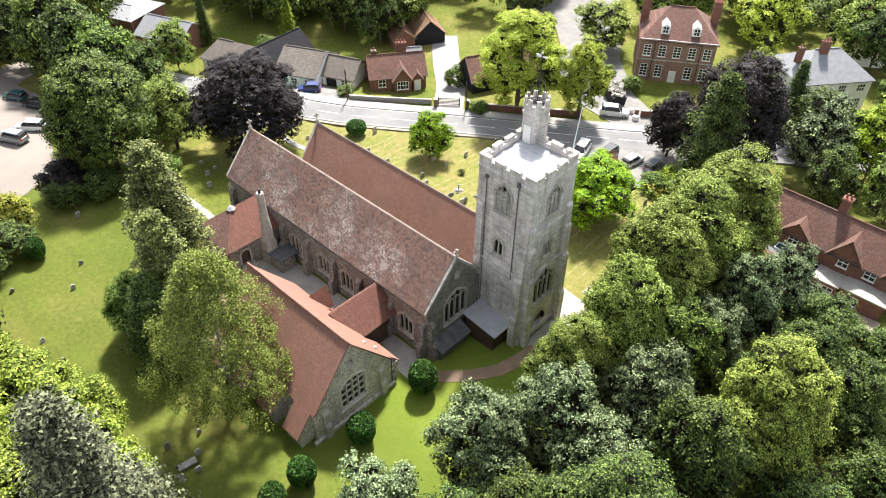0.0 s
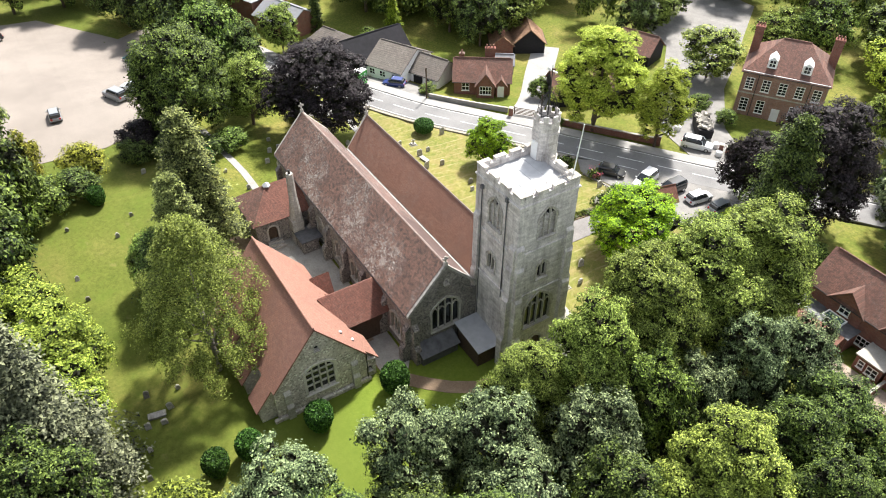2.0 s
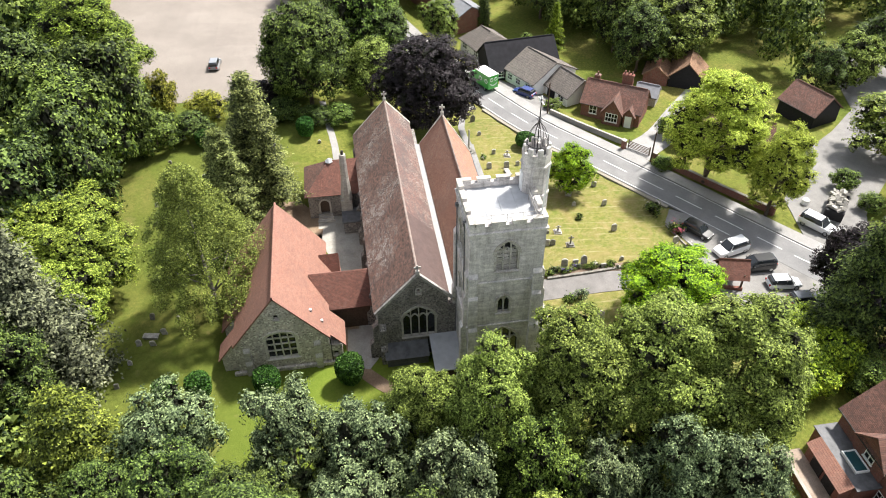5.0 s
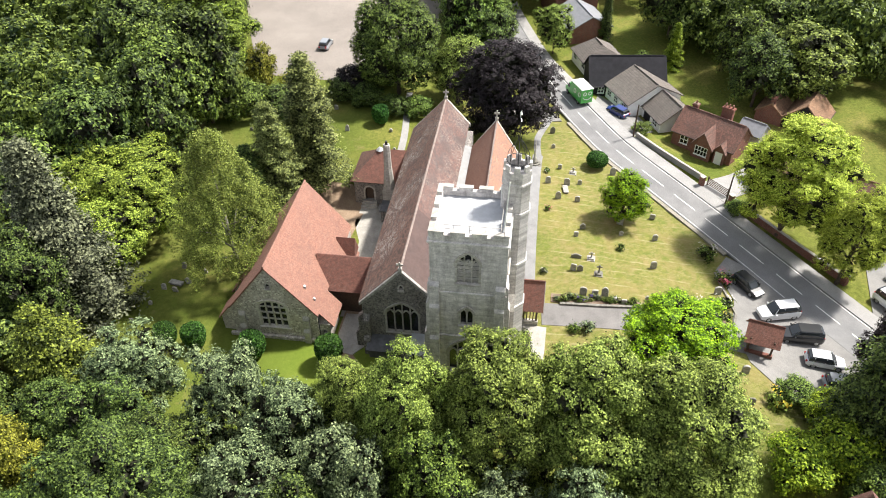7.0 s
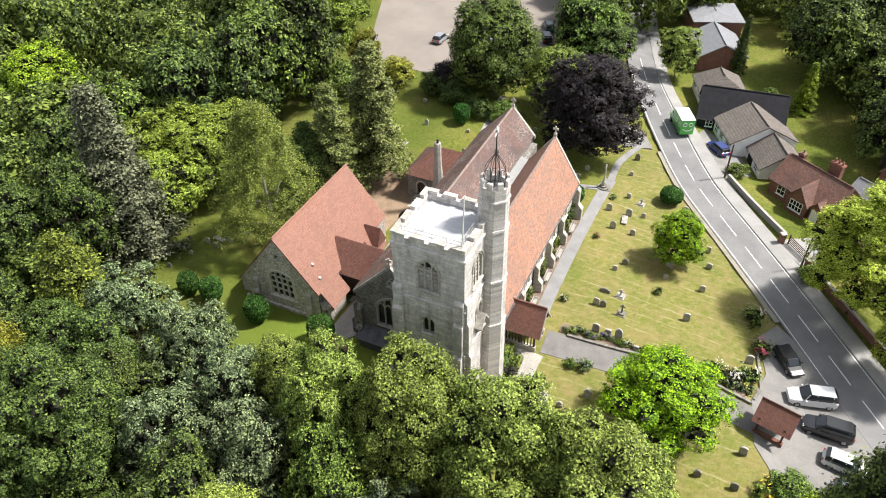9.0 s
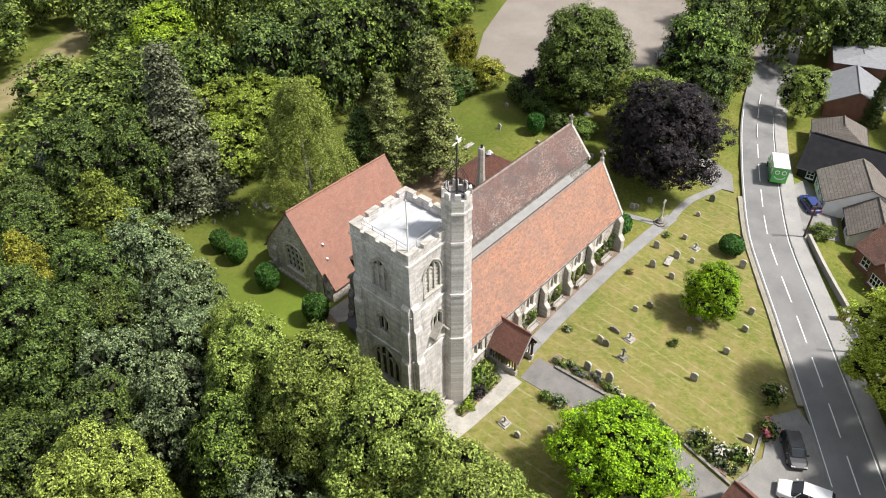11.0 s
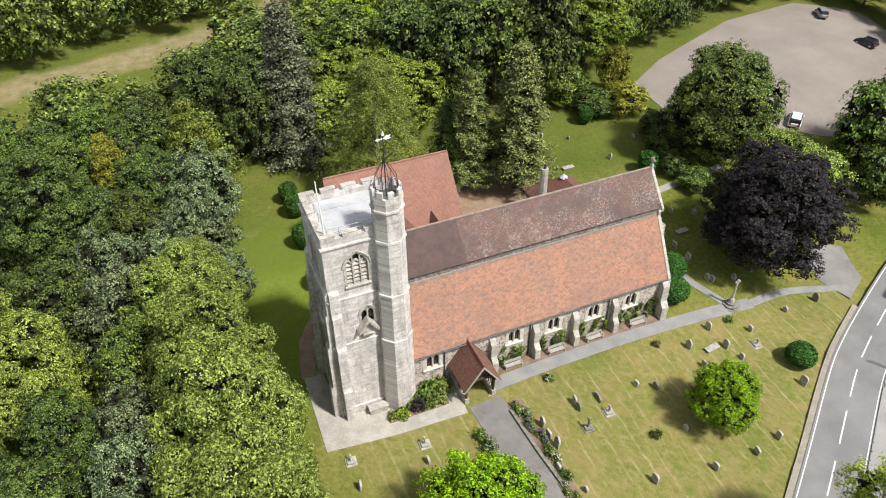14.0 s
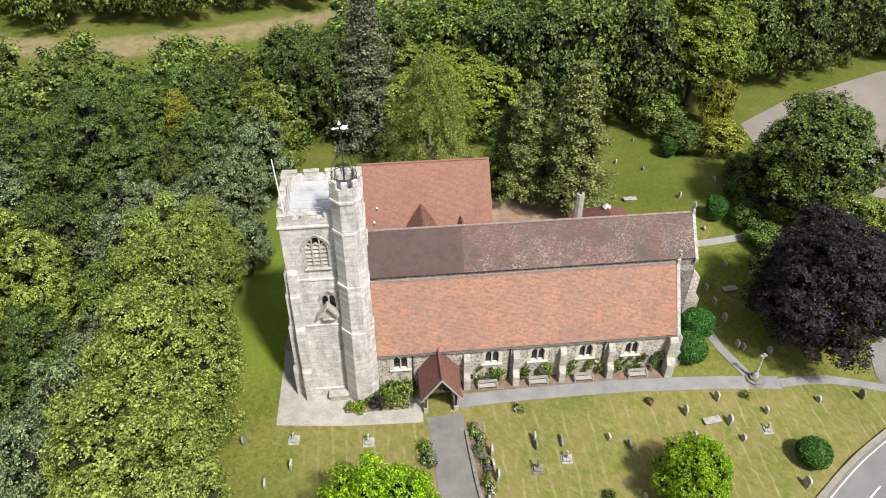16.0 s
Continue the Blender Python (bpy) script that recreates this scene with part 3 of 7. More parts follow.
tagged(ribbon(ROAD[4:9], -3.1, -2.5, 0.03).object("verge", VERGE), "trodden grey-brown verge along the road", "verge", kind="structure")
for pts in ([(21.5, 20.5), (30.5, 19.5), (34.5, 22.5), (35.0, 27.5), (29.0, 31.0), (22.0, 30.0)],):
    tagged(patch(pts, 0.05).object("bare_ground", EARTH), "bare brown earth under the trees", "earth", kind="structure")

for pts, lb in (([(15.0, -1.5), (35.0, -1.5), (35.0, -0.3), (15.0, -0.3)], "narrow brown earth bed along the south wall"), ([(5.0, -1.3), (10.9, -1.2), (10.9, -0.4), (6.8, -0.4)], "brown earth bed beside the tower"), ([(3.9, -2.9), (9.9, -2.9), (9.9, -1.9), (3.9, -1.9)], "brown earth bed before the paving"), ([(15.15, -24.5), (16.5, -24.5), (16.5, -5.0), (15.15, -5.0)], "brown earth border beside the porch path")):
    tagged(patch(pts, 0.09).object("flower_bed", BEDSOIL), lb, "flower bed", kind="structure")

# ---- trees and bushes ----
L_LIME = leaf("lime leaves", (0.04, 0.064, 0.01), (0.47, 0.59, 0.125), 0.5, 0.012)
L_YELLOW = leaf("yellow-green leaves", (0.15, 0.21, 0.018), (0.78, 0.87, 0.15), 0.9, 0.01)
L_BRIGHT = leaf("bright green leaves", (0.05, 0.10, 0.006), (0.46, 0.60, 0.04), 0.35, 0.01)
L_PALE = leaf("pale yellow-green leaves", (0.055, 0.092, 0.01), (0.49, 0.61, 0.095), 0.5, 0.008)
L_MAPLE = leaf("fresh maple leaves", (0.035, 0.085, 0.004), (0.38, 0.6, 0.014), 0.35, 0.01)
L_LIMEY = leaf("pale lime leaves", (0.05, 0.074, 0.012), (0.48, 0.58, 0.11), 0.3, 0.01)
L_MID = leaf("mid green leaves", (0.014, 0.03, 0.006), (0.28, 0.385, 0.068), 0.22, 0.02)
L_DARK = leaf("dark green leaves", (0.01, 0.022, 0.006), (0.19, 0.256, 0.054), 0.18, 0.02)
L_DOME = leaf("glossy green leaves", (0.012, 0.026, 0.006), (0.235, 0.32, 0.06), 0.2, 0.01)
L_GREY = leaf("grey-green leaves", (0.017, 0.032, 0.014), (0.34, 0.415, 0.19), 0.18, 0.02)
L_COPPER = leaf("copper leaves", (0.006, 0.0045, 0.005), (0.06, 0.047, 0.052), 0.15)
L_SPRUCE = leaf("grey spruce needles", (0.016, 0.02, 0.01), (0.245, 0.26, 0.145), 0.1, 0.01)
L_BLUE = leaf("pale blue-grey needles", (0.03, 0.042, 0.03), (0.36, 0.42, 0.3), 0.15, 0.01)
L_CONIFER = leaf("conifer needles", (0.026, 0.038, 0.009), (0.37, 0.42, 0.125), 0.2, 0.01)
L_BIRCH = leaf("birch leaves", (0.065, 0.085, 0.016), (0.38, 0.46, 0.095), 0.4, 0.01)
L_FEATHER = leaf("feathery yellow-green needles", (0.024, 0.04, 0.006), (0.34, 0.41, 0.06), 0.2, 0.01)
L_YEW = leaf("clipped yew", (0.012, 0.036, 0.007), (0.13, 0.27, 0.045), 0.15)
L_BEECH = leaf("sunlit beech leaves", (0.014, 0.03, 0.005), (0.37, 0.48, 0.06), 0.25, 0.01)
L_GOLD = leaf("golden leaves", (0.06, 0.065, 0.008), (0.44, 0.44, 0.055), 0.25, 0.01)
L_WOODS = leaf("mixed woodland leaves", (0.014, 0.032, 0.008), (0.30, 0.40, 0.078), 0.2, 0.0, 0.09)
BARK = plain("bark", (0.11, 0.085, 0.065), 0.95, vary=0.4, scale=6.0, bump=0.5)
# near-black, so that the shade in crown gaps is part of the colour
SHADE_TWIGS = plain("inner twigs with crown shade in their colour", (0.022, 0.024, 0.012), 0.9, vary=0.4, scale=3.0)
BIRCHBARK = plain("birch bark", (0.2, 0.185, 0.16), 0.9, vary=0.35, scale=5.0)


def leaf_mesh(name, pos, nrm, size, rng, long=1.5, twigs=0):
    """Many small leaf sprays as one mesh; the last ones are inner growth, coloured near-black for crown shade."""
    n = len(pos)
    up = rng.normal(size=(n, 3))
    t = np.cross(nrm, up)
    t /= np.linalg.norm(t, axis=1)[:, None] + 1e-9
    b = np.cross(nrm, t)
    s = size[:, None]
    v = np.empty((n, 3, 3))
    tip = rng.uniform(-0.3, 0.3, (n, 1))
    v[:, 0], v[:, 1] = pos - t * s * long * 0.45, pos + t * s * long * 0.55
    v[:, 2] = pos + b * s + t * s * tip + nrm * s * 0.15
    me = bpy.data.meshes.new(name)
    me.vertices.add(3 * n)
    me.vertices.foreach_set("co", v.ravel())
    me.loops.add(3 * n)
    me.loops.foreach_set("vertex_index", np.arange(3 * n, dtype=np.int32))
    me.polygons.add(n)
    me.polygons.foreach_set("loop_start", np.arange(0, 3 * n, 3, dtype=np.int32))
    me.update(calc_edges=True)
    me.validate()
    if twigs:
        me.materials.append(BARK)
        me.materials.append(SHADE_TWIGS)
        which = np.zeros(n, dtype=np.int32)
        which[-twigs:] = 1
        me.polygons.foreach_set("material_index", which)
    return me


def unit(v):
    return v / (np.linalg.norm(v, axis=1)[:, None] + 1e-9)


def round_crown(name, seed, r, h, base, leaves, size, blobs=46, knob=0.34, taper=0.0, per=12, shaggy=1.0, dome=0.0):
    """A billowing crown: boughs on the outline, tufts over the boughs, leaves in the tufts."""
    rng = np.random.default_rng(seed)
    i = np.arange(blobs) + 0.5
    up, turn = 1 - 2 * i / blobs, i * 2.399963 + rng.uniform(-0.5, 0.5, blobs)
    d = np.stack([np.sqrt(1 - up * up) * np.cos(turn), np.sqrt(1 - up * up) * np.sin(turn), up], 1)
    d = unit(d + rng.normal(size=d.shape) * 0.7 / math.sqrt(blobs))
    d[:, 2] = np.where(d[:, 2] < -0.75, -d[:, 2], d[:, 2])
    reach = rng.uniform(0.58, 0.86, (blobs, 1))
    wob = 1 + 0.13 * shaggy * rng.normal(size=(blobs, 1)).clip(-1.4, 1.4)
    c = d * reach * wob
    narrow = 1 - taper * (c[:, 2:3] * 0.5 + 0.5) - dome * c[:, 2:3].clip(0, 1) ** 2
    c = c * np.hstack([narrow, narrow, np.ones_like(narrow)]) * [r, r, h / 2]
    rad = rng.uniform(0.65, 1.3, blobs) * knob * r * (1 - 0.5 * taper * (c[:, 2] / h + 0.5))
    tufts = 3 * leaves // per
    pick = rng.integers(0, blobs, tufts)
    e = unit(rng.normal(size=(tufts, 3)) + 0.55 * unit(c)[pick] + [0, 0, 0.3])
    p = c[pick] + e * (rad[pick] * rng.uniform(0.75, 1.15, tufts))[:, None]
    deep = np.zeros(len(p), bool)
    for k in range(blobs):
        deep |= (np.linalg.norm(p - c[k], axis=1) < 0.76 * rad[k]) & (pick != k)
    p, e = p[~deep][:leaves // per], e[~deep][:leaves // per]
    sx = size * rng.uniform(0.7, 1.5, (len(p), 1, 1))
    q = p[:, None, :] + rng.normal(size=(len(p), per, 3)) * sx * [1.0, 1.0, 0.6] + e[:, None, :] * sx * 0.5
    nrm = unit((e[:, None, :] + 0.26 * rng.normal(size=q.shape) + [0, 0, 0.35]).reshape(-1, 3))
    q = q.reshape(-1, 3)
    grain = size * rng.uniform(0.55, 1.3, len(q))
    # older growth inside each bough keeps the light out; its near-black colour adds shade
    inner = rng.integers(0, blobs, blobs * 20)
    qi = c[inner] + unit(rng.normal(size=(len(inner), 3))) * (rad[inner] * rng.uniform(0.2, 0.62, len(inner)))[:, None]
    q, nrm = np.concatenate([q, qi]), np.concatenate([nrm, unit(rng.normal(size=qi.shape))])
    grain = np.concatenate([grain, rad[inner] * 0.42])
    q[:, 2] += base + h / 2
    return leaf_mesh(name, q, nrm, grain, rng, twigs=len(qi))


def cone_crown(name, seed, r, h, base, leaves, size, whorls=22, droop=0.35, power=0.9):
    """A conifer: drooping uneven boughs in whorls, sprays in flat fans along them."""
    rng = np.random.default_rng(seed)
    P, N, S = [], [], []
    boughs = 10
    per = leaves // (whorls * boughs)
    for w in range(whorls):
        f = w / (whorls - 1)
        z = base + h * f
        length = r * (1 - f) ** power * rng.uniform(0.78, 1.08) + 0.05 * r
        for k in range(boughs):
            a = 2 * math.pi * (k / boughs + rng.uniform(-0.07, 0.07)) + w * 2.4
            ll = length * rng.uniform(0.6, 1.12)
            fans = max(3, per // 14)
            ft = rng.uniform(0.15, 1.0, fans) ** 0.7
            fs = rng.normal(size=fans) * 0.17 * ll * (1.2 - ft)
            g = rng.integers(0, fans, per)
            t, side = ft[g], fs[g]
            spread = 0.075 * r
            x = np.cos(a) * t * ll - np.sin(a) * side + rng.normal(size=per) * spread
            y = np.sin(a) * t * ll + np.cos(a) * side + rng.normal(size=per) * spread
            zz = z - droop * ll * t ** 1.4 + 0.1 * ll * t ** 4 + rng.normal(size=per) * 0.03 * r + rng.uniform(-0.25, 0.25) * h / whorls
            P.append(np.stack([x, y, zz], 1))
            N.append(np.tile([np.cos(a) * 0.5, np.sin(a) * 0.5, 0.85], (per, 1)))
    p, nrm = np.concatenate(P), np.concatenate(N)
    nrm = unit(nrm + 0.35 * rng.normal(size=nrm.shape))
    grain = size * rng.uniform(0.6, 1.3, len(p))
    # dead wood round the stem keeps the light out, its shade painted near-black
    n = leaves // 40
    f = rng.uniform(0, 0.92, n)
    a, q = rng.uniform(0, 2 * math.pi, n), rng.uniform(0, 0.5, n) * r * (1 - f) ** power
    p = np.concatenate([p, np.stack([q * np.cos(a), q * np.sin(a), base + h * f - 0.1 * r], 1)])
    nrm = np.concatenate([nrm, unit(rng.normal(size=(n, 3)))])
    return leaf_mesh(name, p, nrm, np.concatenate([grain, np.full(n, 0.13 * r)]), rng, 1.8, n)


def weeping_crown(name, seed, r, h, base, leaves, size):
    """A birch: thin strands of small leaves that hang from rising boughs."""
    rng = np.random.default_rng(seed)
    strands = 640
    per = leaves // strands
    P = []
    for s in range(strands):
        a, f = rng.uniform(0, 2 * math.pi), rng.uniform(0.12, 1.0)
        prof = min(1.0, (1.02 - f) ** 0.68 * 1.2) * (0.72 + 0.28 * min(1.0, f / 0.3))
        rad = r * prof * rng.uniform(0.3, 1.0) ** 0.7 * (0.84 + 0.13 * math.sin(3 * a + 5 * f) + 0.09 * math.sin(7 * a - 11 * f))
        x, y, z = math.cos(a) * rad, math.sin(a) * rad, base + h * f
        ln = rng.uniform(0.06, 0.17) * h * (0.4 + 0.6 * rad / r)
        t = rng.uniform(0, 1, per)
        q = np.stack([x + math.cos(a) * 0.5 * np.sqrt(t) + rng.normal(size=per) * 0.2, y + math.sin(a) * 0.5 * np.sqrt(t) + rng.normal(size=per) * 0.2, z - ln * t + rng.normal(size=per) * 0.12], 1)
        P.append(q)
    p = np.concatenate(P)
    nrm = unit(np.stack([p[:, 0], p[:, 1], np.full(len(p), 0.5 * r)], 1) + r * 0.5 * rng.normal(size=p.shape))
    me = leaf_mesh(name, p, nrm, size * rng.uniform(0.6, 1.3, len(p)), rng)
    me.materials.append(BARK)
    return me


def trunk_mesh(name, seed, r, h, base, thick, mat, boughs=7):
    rng = random.Random(seed)
    g = Geo()
    top = base + h * 0.8
    g.tube([(0, 0, -0.4), (0, 0, 0.35), (0.1 * thick, 0, base * 0.7), (0.3 * rng.uniform(-1, 1), 0.3 * rng.uniform(-1, 1), top)], [thick * 1.5, thick, thick * 0.85, thick * 0.15], 9)
    for i in range(boughs):
        a, z = 2 * math.pi * (i + rng.uniform(-0.3, 0.3)) / boughs, base * 0.75 + h * rng.uniform(0.0, 0.4)
        ln = r * rng.uniform(0.5, 0.75)
        x, y = math.cos(a), math.sin(a)
        g.tube([(0, 0, z), (x * ln * 0.5, y * ln * 0.5, z + ln * 0.4), (x * ln, y * ln, z + ln * 0.95)], [thick * 0.45, thick * 0.28, thick * 0.08], 6)
    return mesh(name, g.v, g.f, mat, True)


KINDS = {}


def kind_of_tree(key, width, height, crowns, trunks):
    KINDS[key] = (width, height, crowns, trunks)


# each kind is grown at its own size (radius, height); a tree is one of them, scaled a little
kind_of_tree("lime", 6.3, 19.5, [round_crown("crown", 11 + i, 5.9, 17.6, 1.6, 84000, 0.128, 120, 0.21, 0.18, 16, 0.8, 0.16) for i in range(2)], [trunk_mesh("trunk", 1, 5.0, 15, 3.0, 0.42, BARK)])
kind_of_tree("wood", 5.3, 13.6, [round_crown("crown", 121 + i, 4.7, 11.6, 1.0, 25000, 0.15, 84, 0.24, 0.1, 13, 1.0, 0.1) for i in range(3)], [trunk_mesh("trunk", 2, 4.0, 9, 2.4, 0.3, BARK)])
kind_of_tree("bough", 5.4, 13.8, [round_crown("crown", 131 + i, 4.7, 11.6, 1.0, 24000, 0.155, 60, 0.25, 0.1, 18, 1.5, 0.0) for i in range(3)], [trunk_mesh("trunk", 3, 4.0, 9, 2.2, 0.24, BARK, 11)])
kind_of_tree("round", 4.5, 10.0, [round_crown("crown", 21 + i, 4.3, 9.0, 0.8, 10500, 0.215, 72, 0.27, 0.12, 12, 1.0, 0.1) for i in range(3)], [trunk_mesh("trunk", 2, 3.6, 7, 1.9, 0.26, BARK)])
kind_of_tree("dome", 7.6, 16.2, [round_crown("crown", 25 + i, 7.3, 15.4, 0.7, 48000, 0.19, 150, 0.2, 0.0, 14, 0.35) for i in range(2)], [trunk_mesh("trunk", 2, 6.0, 11, 2.0, 0.42, BARK)])
kind_of_tree("loose", 4.6, 10.0, [round_crown("crown", 31 + i, 4.4, 9.0, 0.8, 10000, 0.21, 56, 0.25, 0.1, 15, 1.5) for i in range(3)], [trunk_mesh("trunk", 3, 3.8, 7, 1.6, 0.2, BARK, 11)])
kind_of_tree("conifer", 2.6, 10.0, [cone_crown("crown", 51 + i, 2.5, 9.3, 0.7, 26000, 0.13, 19, 0.28, 0.85) for i in range(2)], [trunk_mesh("trunk", 5, 0.8, 9, 0.8, 0.2, BARK, 3)])
kind_of_tree("yew", 3.5, 10.0, [cone_crown("crown", 55 + i, 3.4, 8.6, 0.7, 30000, 0.115, 17, 0.2, 0.5) for i in range(2)], [trunk_mesh("trunk", 6, 1.2, 8, 1.0, 0.2, BARK, 4)])
kind_of_tree("cypress", 4.2, 20.0, [cone_crown("crown", 57, 4.0, 16.6, 3.2, 42000, 0.15, 22, 0.3, 0.5)], [trunk_mesh("trunk", 9, 1.4, 17, 2.6, 0.34, BARK, 5)])
kind_of_tree("birch", 6.2, 19.5, [weeping_crown("crown", 61, 6.0, 16.6, 3.0, 66000, 0.1)], [trunk_mesh("trunk", 7, 4.6, 14, 4.0, 0.24, BIRCHBARK, 9)])
kind_of_tree("spruce", 6.8, 20.0, [cone_crown("crown", 58, 6.2, 18.8, 1.2, 50000, 0.19, 26, 0.26, 0.85)], [trunk_mesh("trunk", 5, 1.6, 18, 1.6, 0.4, BARK, 3)])
kind_of_tree("beech", 4.5, 10.0, [round_crown("crown", 81, 4.2, 9.2, 0.5, 46000, 0.11, 96, 0.25, 0.12, 20, 1.2)], [trunk_mesh("trunk", 2, 3.6, 7, 1.2, 0.26, BARK)])
kind_of_tree("bush", 5.6, 10.0, [round_crown("crown", 71 + i, 5.2, 9.4, 0.2, 6500, 0.34, 34, 0.3, 0.05) for i in range(3)], [trunk_mesh("trunk", 8, 2.0, 6, 0.6, 0.3, BARK, 5)])
grown = 0


def tree(key, x, y, h, r, leaves, label, category="tree", group="", turn=None, z=None):
    """One tree: an Empty at its foot with a trunk and a crown."""
    global grown
    grown += 1
    width, height, crowns, trunks = KINDS[key]
    rng = random.Random(grown * 7 + 3)
    s = Matrix.Diagonal((r / width, r / width * rng.uniform(0.94, 1.06), h / height, 1))
    foot = thing({"bush": "bush"}.get(key, "tree"), label, category, group, pose(x, y, gz(x, y) if z is None else z, 0, 0, rng.uniform(0, 360) if turn is None else turn) @ s)
    t = new("trunk", trunks[rng.randrange(len(trunks))])
    c = new("crown", crowns[rng.randrange(len(crowns))])
    c.material_slots[0].link = "OBJECT"
    c.material_slots[0].material = leaves
    t.parent = c.parent = foot
    return foot


# the row of limes west of the tower
for x, y, h, r, lv in ((-10.8, 6.6, 19.2, 5.0, L_LIME), (-9.8, 0.0, 20.4, 5.9, L_LIME), (-9.6, -7.4, 19.9, 6.3, L_LIME), (-9.9, -14.6, 19.5, 7.0, L_LIME), (-24.2, 6.0, 18.8, 5.4, L_LIMEY), (-9.0, 12.0, 15.4, 4.2, L_LIME)):
    tree("lime", x, y, h, r, lv, "tall lime tree with yellow-green leaves", "tree", "limes west of the tower")
tree("beech", 7.2, -17.0, 8.8, 5.6, L_MAPLE, "broad bright green maple beside the porch path")
tree("beech", 33.0, -14.0, 7.4, 3.5, L_MAPLE, "small bright green tree in the graveyard")
tree("dome", 59.0, 20.4, 16.2, 7.6, L_DOME, "large dark green domed tree beside the car park")
tree("beech", 52.0, 2.6, 15.0, 8.4, L_COPPER, "dark purple copper beech over the path")
tree("cypress", 32.2, 26.6, 20.0, 5.3, L_CONIFER, "tall brownish-green conifer behind the vestry")
tree("cypress", 27.0, 29.8, 16.5, 4.1, L_CONIFER, "brownish-green conifer behind the hall")
tree("yew", 25.4, 32.8, 12.0, 4.2, L_DARK, "dark spreading conifer behind the hall")
tree("wood", 30.6, 33.0, 8.5, 3.4, L_MID, "dense dark green tree beside the north lawn")
tree("birch", 15.2, 31.6, 19.6, 8.0, L_BIRCH, "weeping birch with pale drooping foliage")
tree("spruce", 7.7, 46.8, 21.4, 7.4, L_SPRUCE, "tall grey-green spruce beside the churchyard")
tree("wood", 2.0, 48.0, 16.5, 5.0, L_DARK, "dark green tree beside the spruce")
tree("wood", -2.5, 52.5, 16.0, 5.8, L_DARK, "dark rounded tree at the wood's edge")
tree("yew", -6.4, 39.5, 15.5, 5.2, L_FEATHER, "yellow-green feathery conifer in the wood")
tree("yew", -16.0, 38.0, 14.0, 3.6, L_GOLD, "golden-brown conifer in the wood")
tree("yew", -4.6, 57.0, 11.0, 3.9, L_BLUE, "pale blue spruce near the meadow")
for x, y, h, r in ((13.4, 46.0, 11.5, 5.6), (18.6, 45.8, 12.5, 6.2), (24.4, 46.2, 12.5, 6.2), (16.0, 50.5, 13.0, 6.0), (22.0, 51.0, 13.5, 6.0)):
    tree("bough", x, y, h, r, L_PALE, "pale yellow-green tree at the churchyard edge", "tree", "pale trees at the churchyard edge")
tree("wood", 25.0, 79.5, 14.5, 7.0, L_BRIGHT, "bright green tree beyond the churchyard wood")
tree("lime", 32.6, -33.8, 17.4, 7.8, L_YELLOW, "tall yellow-green lime beside the road")
tree("lime", 24.2, -38.8, 13.8, 4.6, L_YELLOW, "yellow-green lime beside the road")
tree("bush", 57.4, 42.6, 7.4, 2.7, L_GOLD, "golden leaved bush by the car park")
tree("bush", 55.8, 35.8, 4.8, 3.2, L_GOLD, "golden leaved bush by the car park")
tree("lime", 56.5, 50.0, 21.0, 8.6, L_BEECH, "large yellow-green beech over the car park corner")
tree("bush", 58.5, 27.5, 4.6, 3.2, L_COPPER, "dark low shrub by the car park")
tree("wood", 60.0, 11.0, 12.0, 5.0, L_LIME, "light green tree between two larger trees")
tree("yew", 0.4, -34.2, 18.4, 5.4, L_DARK, "tall dark conifer beside the parking bay")
tree("beech", 8.2, -39.0, 10.5, 3.9, L_COPPER, "dark purple tree beside the parking bay")
tree("beech", 0.2, -40.6, 18.0, 7.4, L_COPPER, "tall dark purple tree behind a conifer")
tree("conifer", -1.1, -58.5, 11.5, 3.2, L_DARK, "dark conifer before the white house")
tree("loose", 71.6, -45.6, 13.0, 7.2, L_LIME, "open old tree with bare pale limbs")
tree("conifer", 81.6, -25.6, 8.5, 2.3, L_BRIGHT, "clipped yellow-green column conifer")
tree("conifer", 92.0, -14.0, 10.5, 2.0, L_DARK, "slim dark cypress in a garden")
tree("wood", 80.0, 7.5, 13.0, 5.5, L_MID, "mid green roadside tree")
tree("bough", 85.6, -4.2, 10.5, 4.3, L_LIME, "light green tree beside the road")
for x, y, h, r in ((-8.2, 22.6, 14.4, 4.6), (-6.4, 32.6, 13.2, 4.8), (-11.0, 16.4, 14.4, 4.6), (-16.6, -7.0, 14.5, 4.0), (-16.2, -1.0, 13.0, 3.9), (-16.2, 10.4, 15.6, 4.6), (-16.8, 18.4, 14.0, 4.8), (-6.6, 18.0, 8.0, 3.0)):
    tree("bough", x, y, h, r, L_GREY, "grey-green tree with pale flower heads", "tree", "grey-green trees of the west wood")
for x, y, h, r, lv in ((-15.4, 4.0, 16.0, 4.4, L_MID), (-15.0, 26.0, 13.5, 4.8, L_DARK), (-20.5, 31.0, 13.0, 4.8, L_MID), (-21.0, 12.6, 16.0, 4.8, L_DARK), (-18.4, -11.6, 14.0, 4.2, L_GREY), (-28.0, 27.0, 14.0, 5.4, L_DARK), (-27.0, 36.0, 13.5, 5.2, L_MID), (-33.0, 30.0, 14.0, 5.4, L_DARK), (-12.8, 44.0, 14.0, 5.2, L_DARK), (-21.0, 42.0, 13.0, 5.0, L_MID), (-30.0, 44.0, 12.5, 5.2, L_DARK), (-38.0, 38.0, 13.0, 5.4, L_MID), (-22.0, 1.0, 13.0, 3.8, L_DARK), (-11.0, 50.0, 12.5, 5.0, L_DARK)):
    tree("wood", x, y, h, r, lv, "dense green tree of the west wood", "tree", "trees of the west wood")
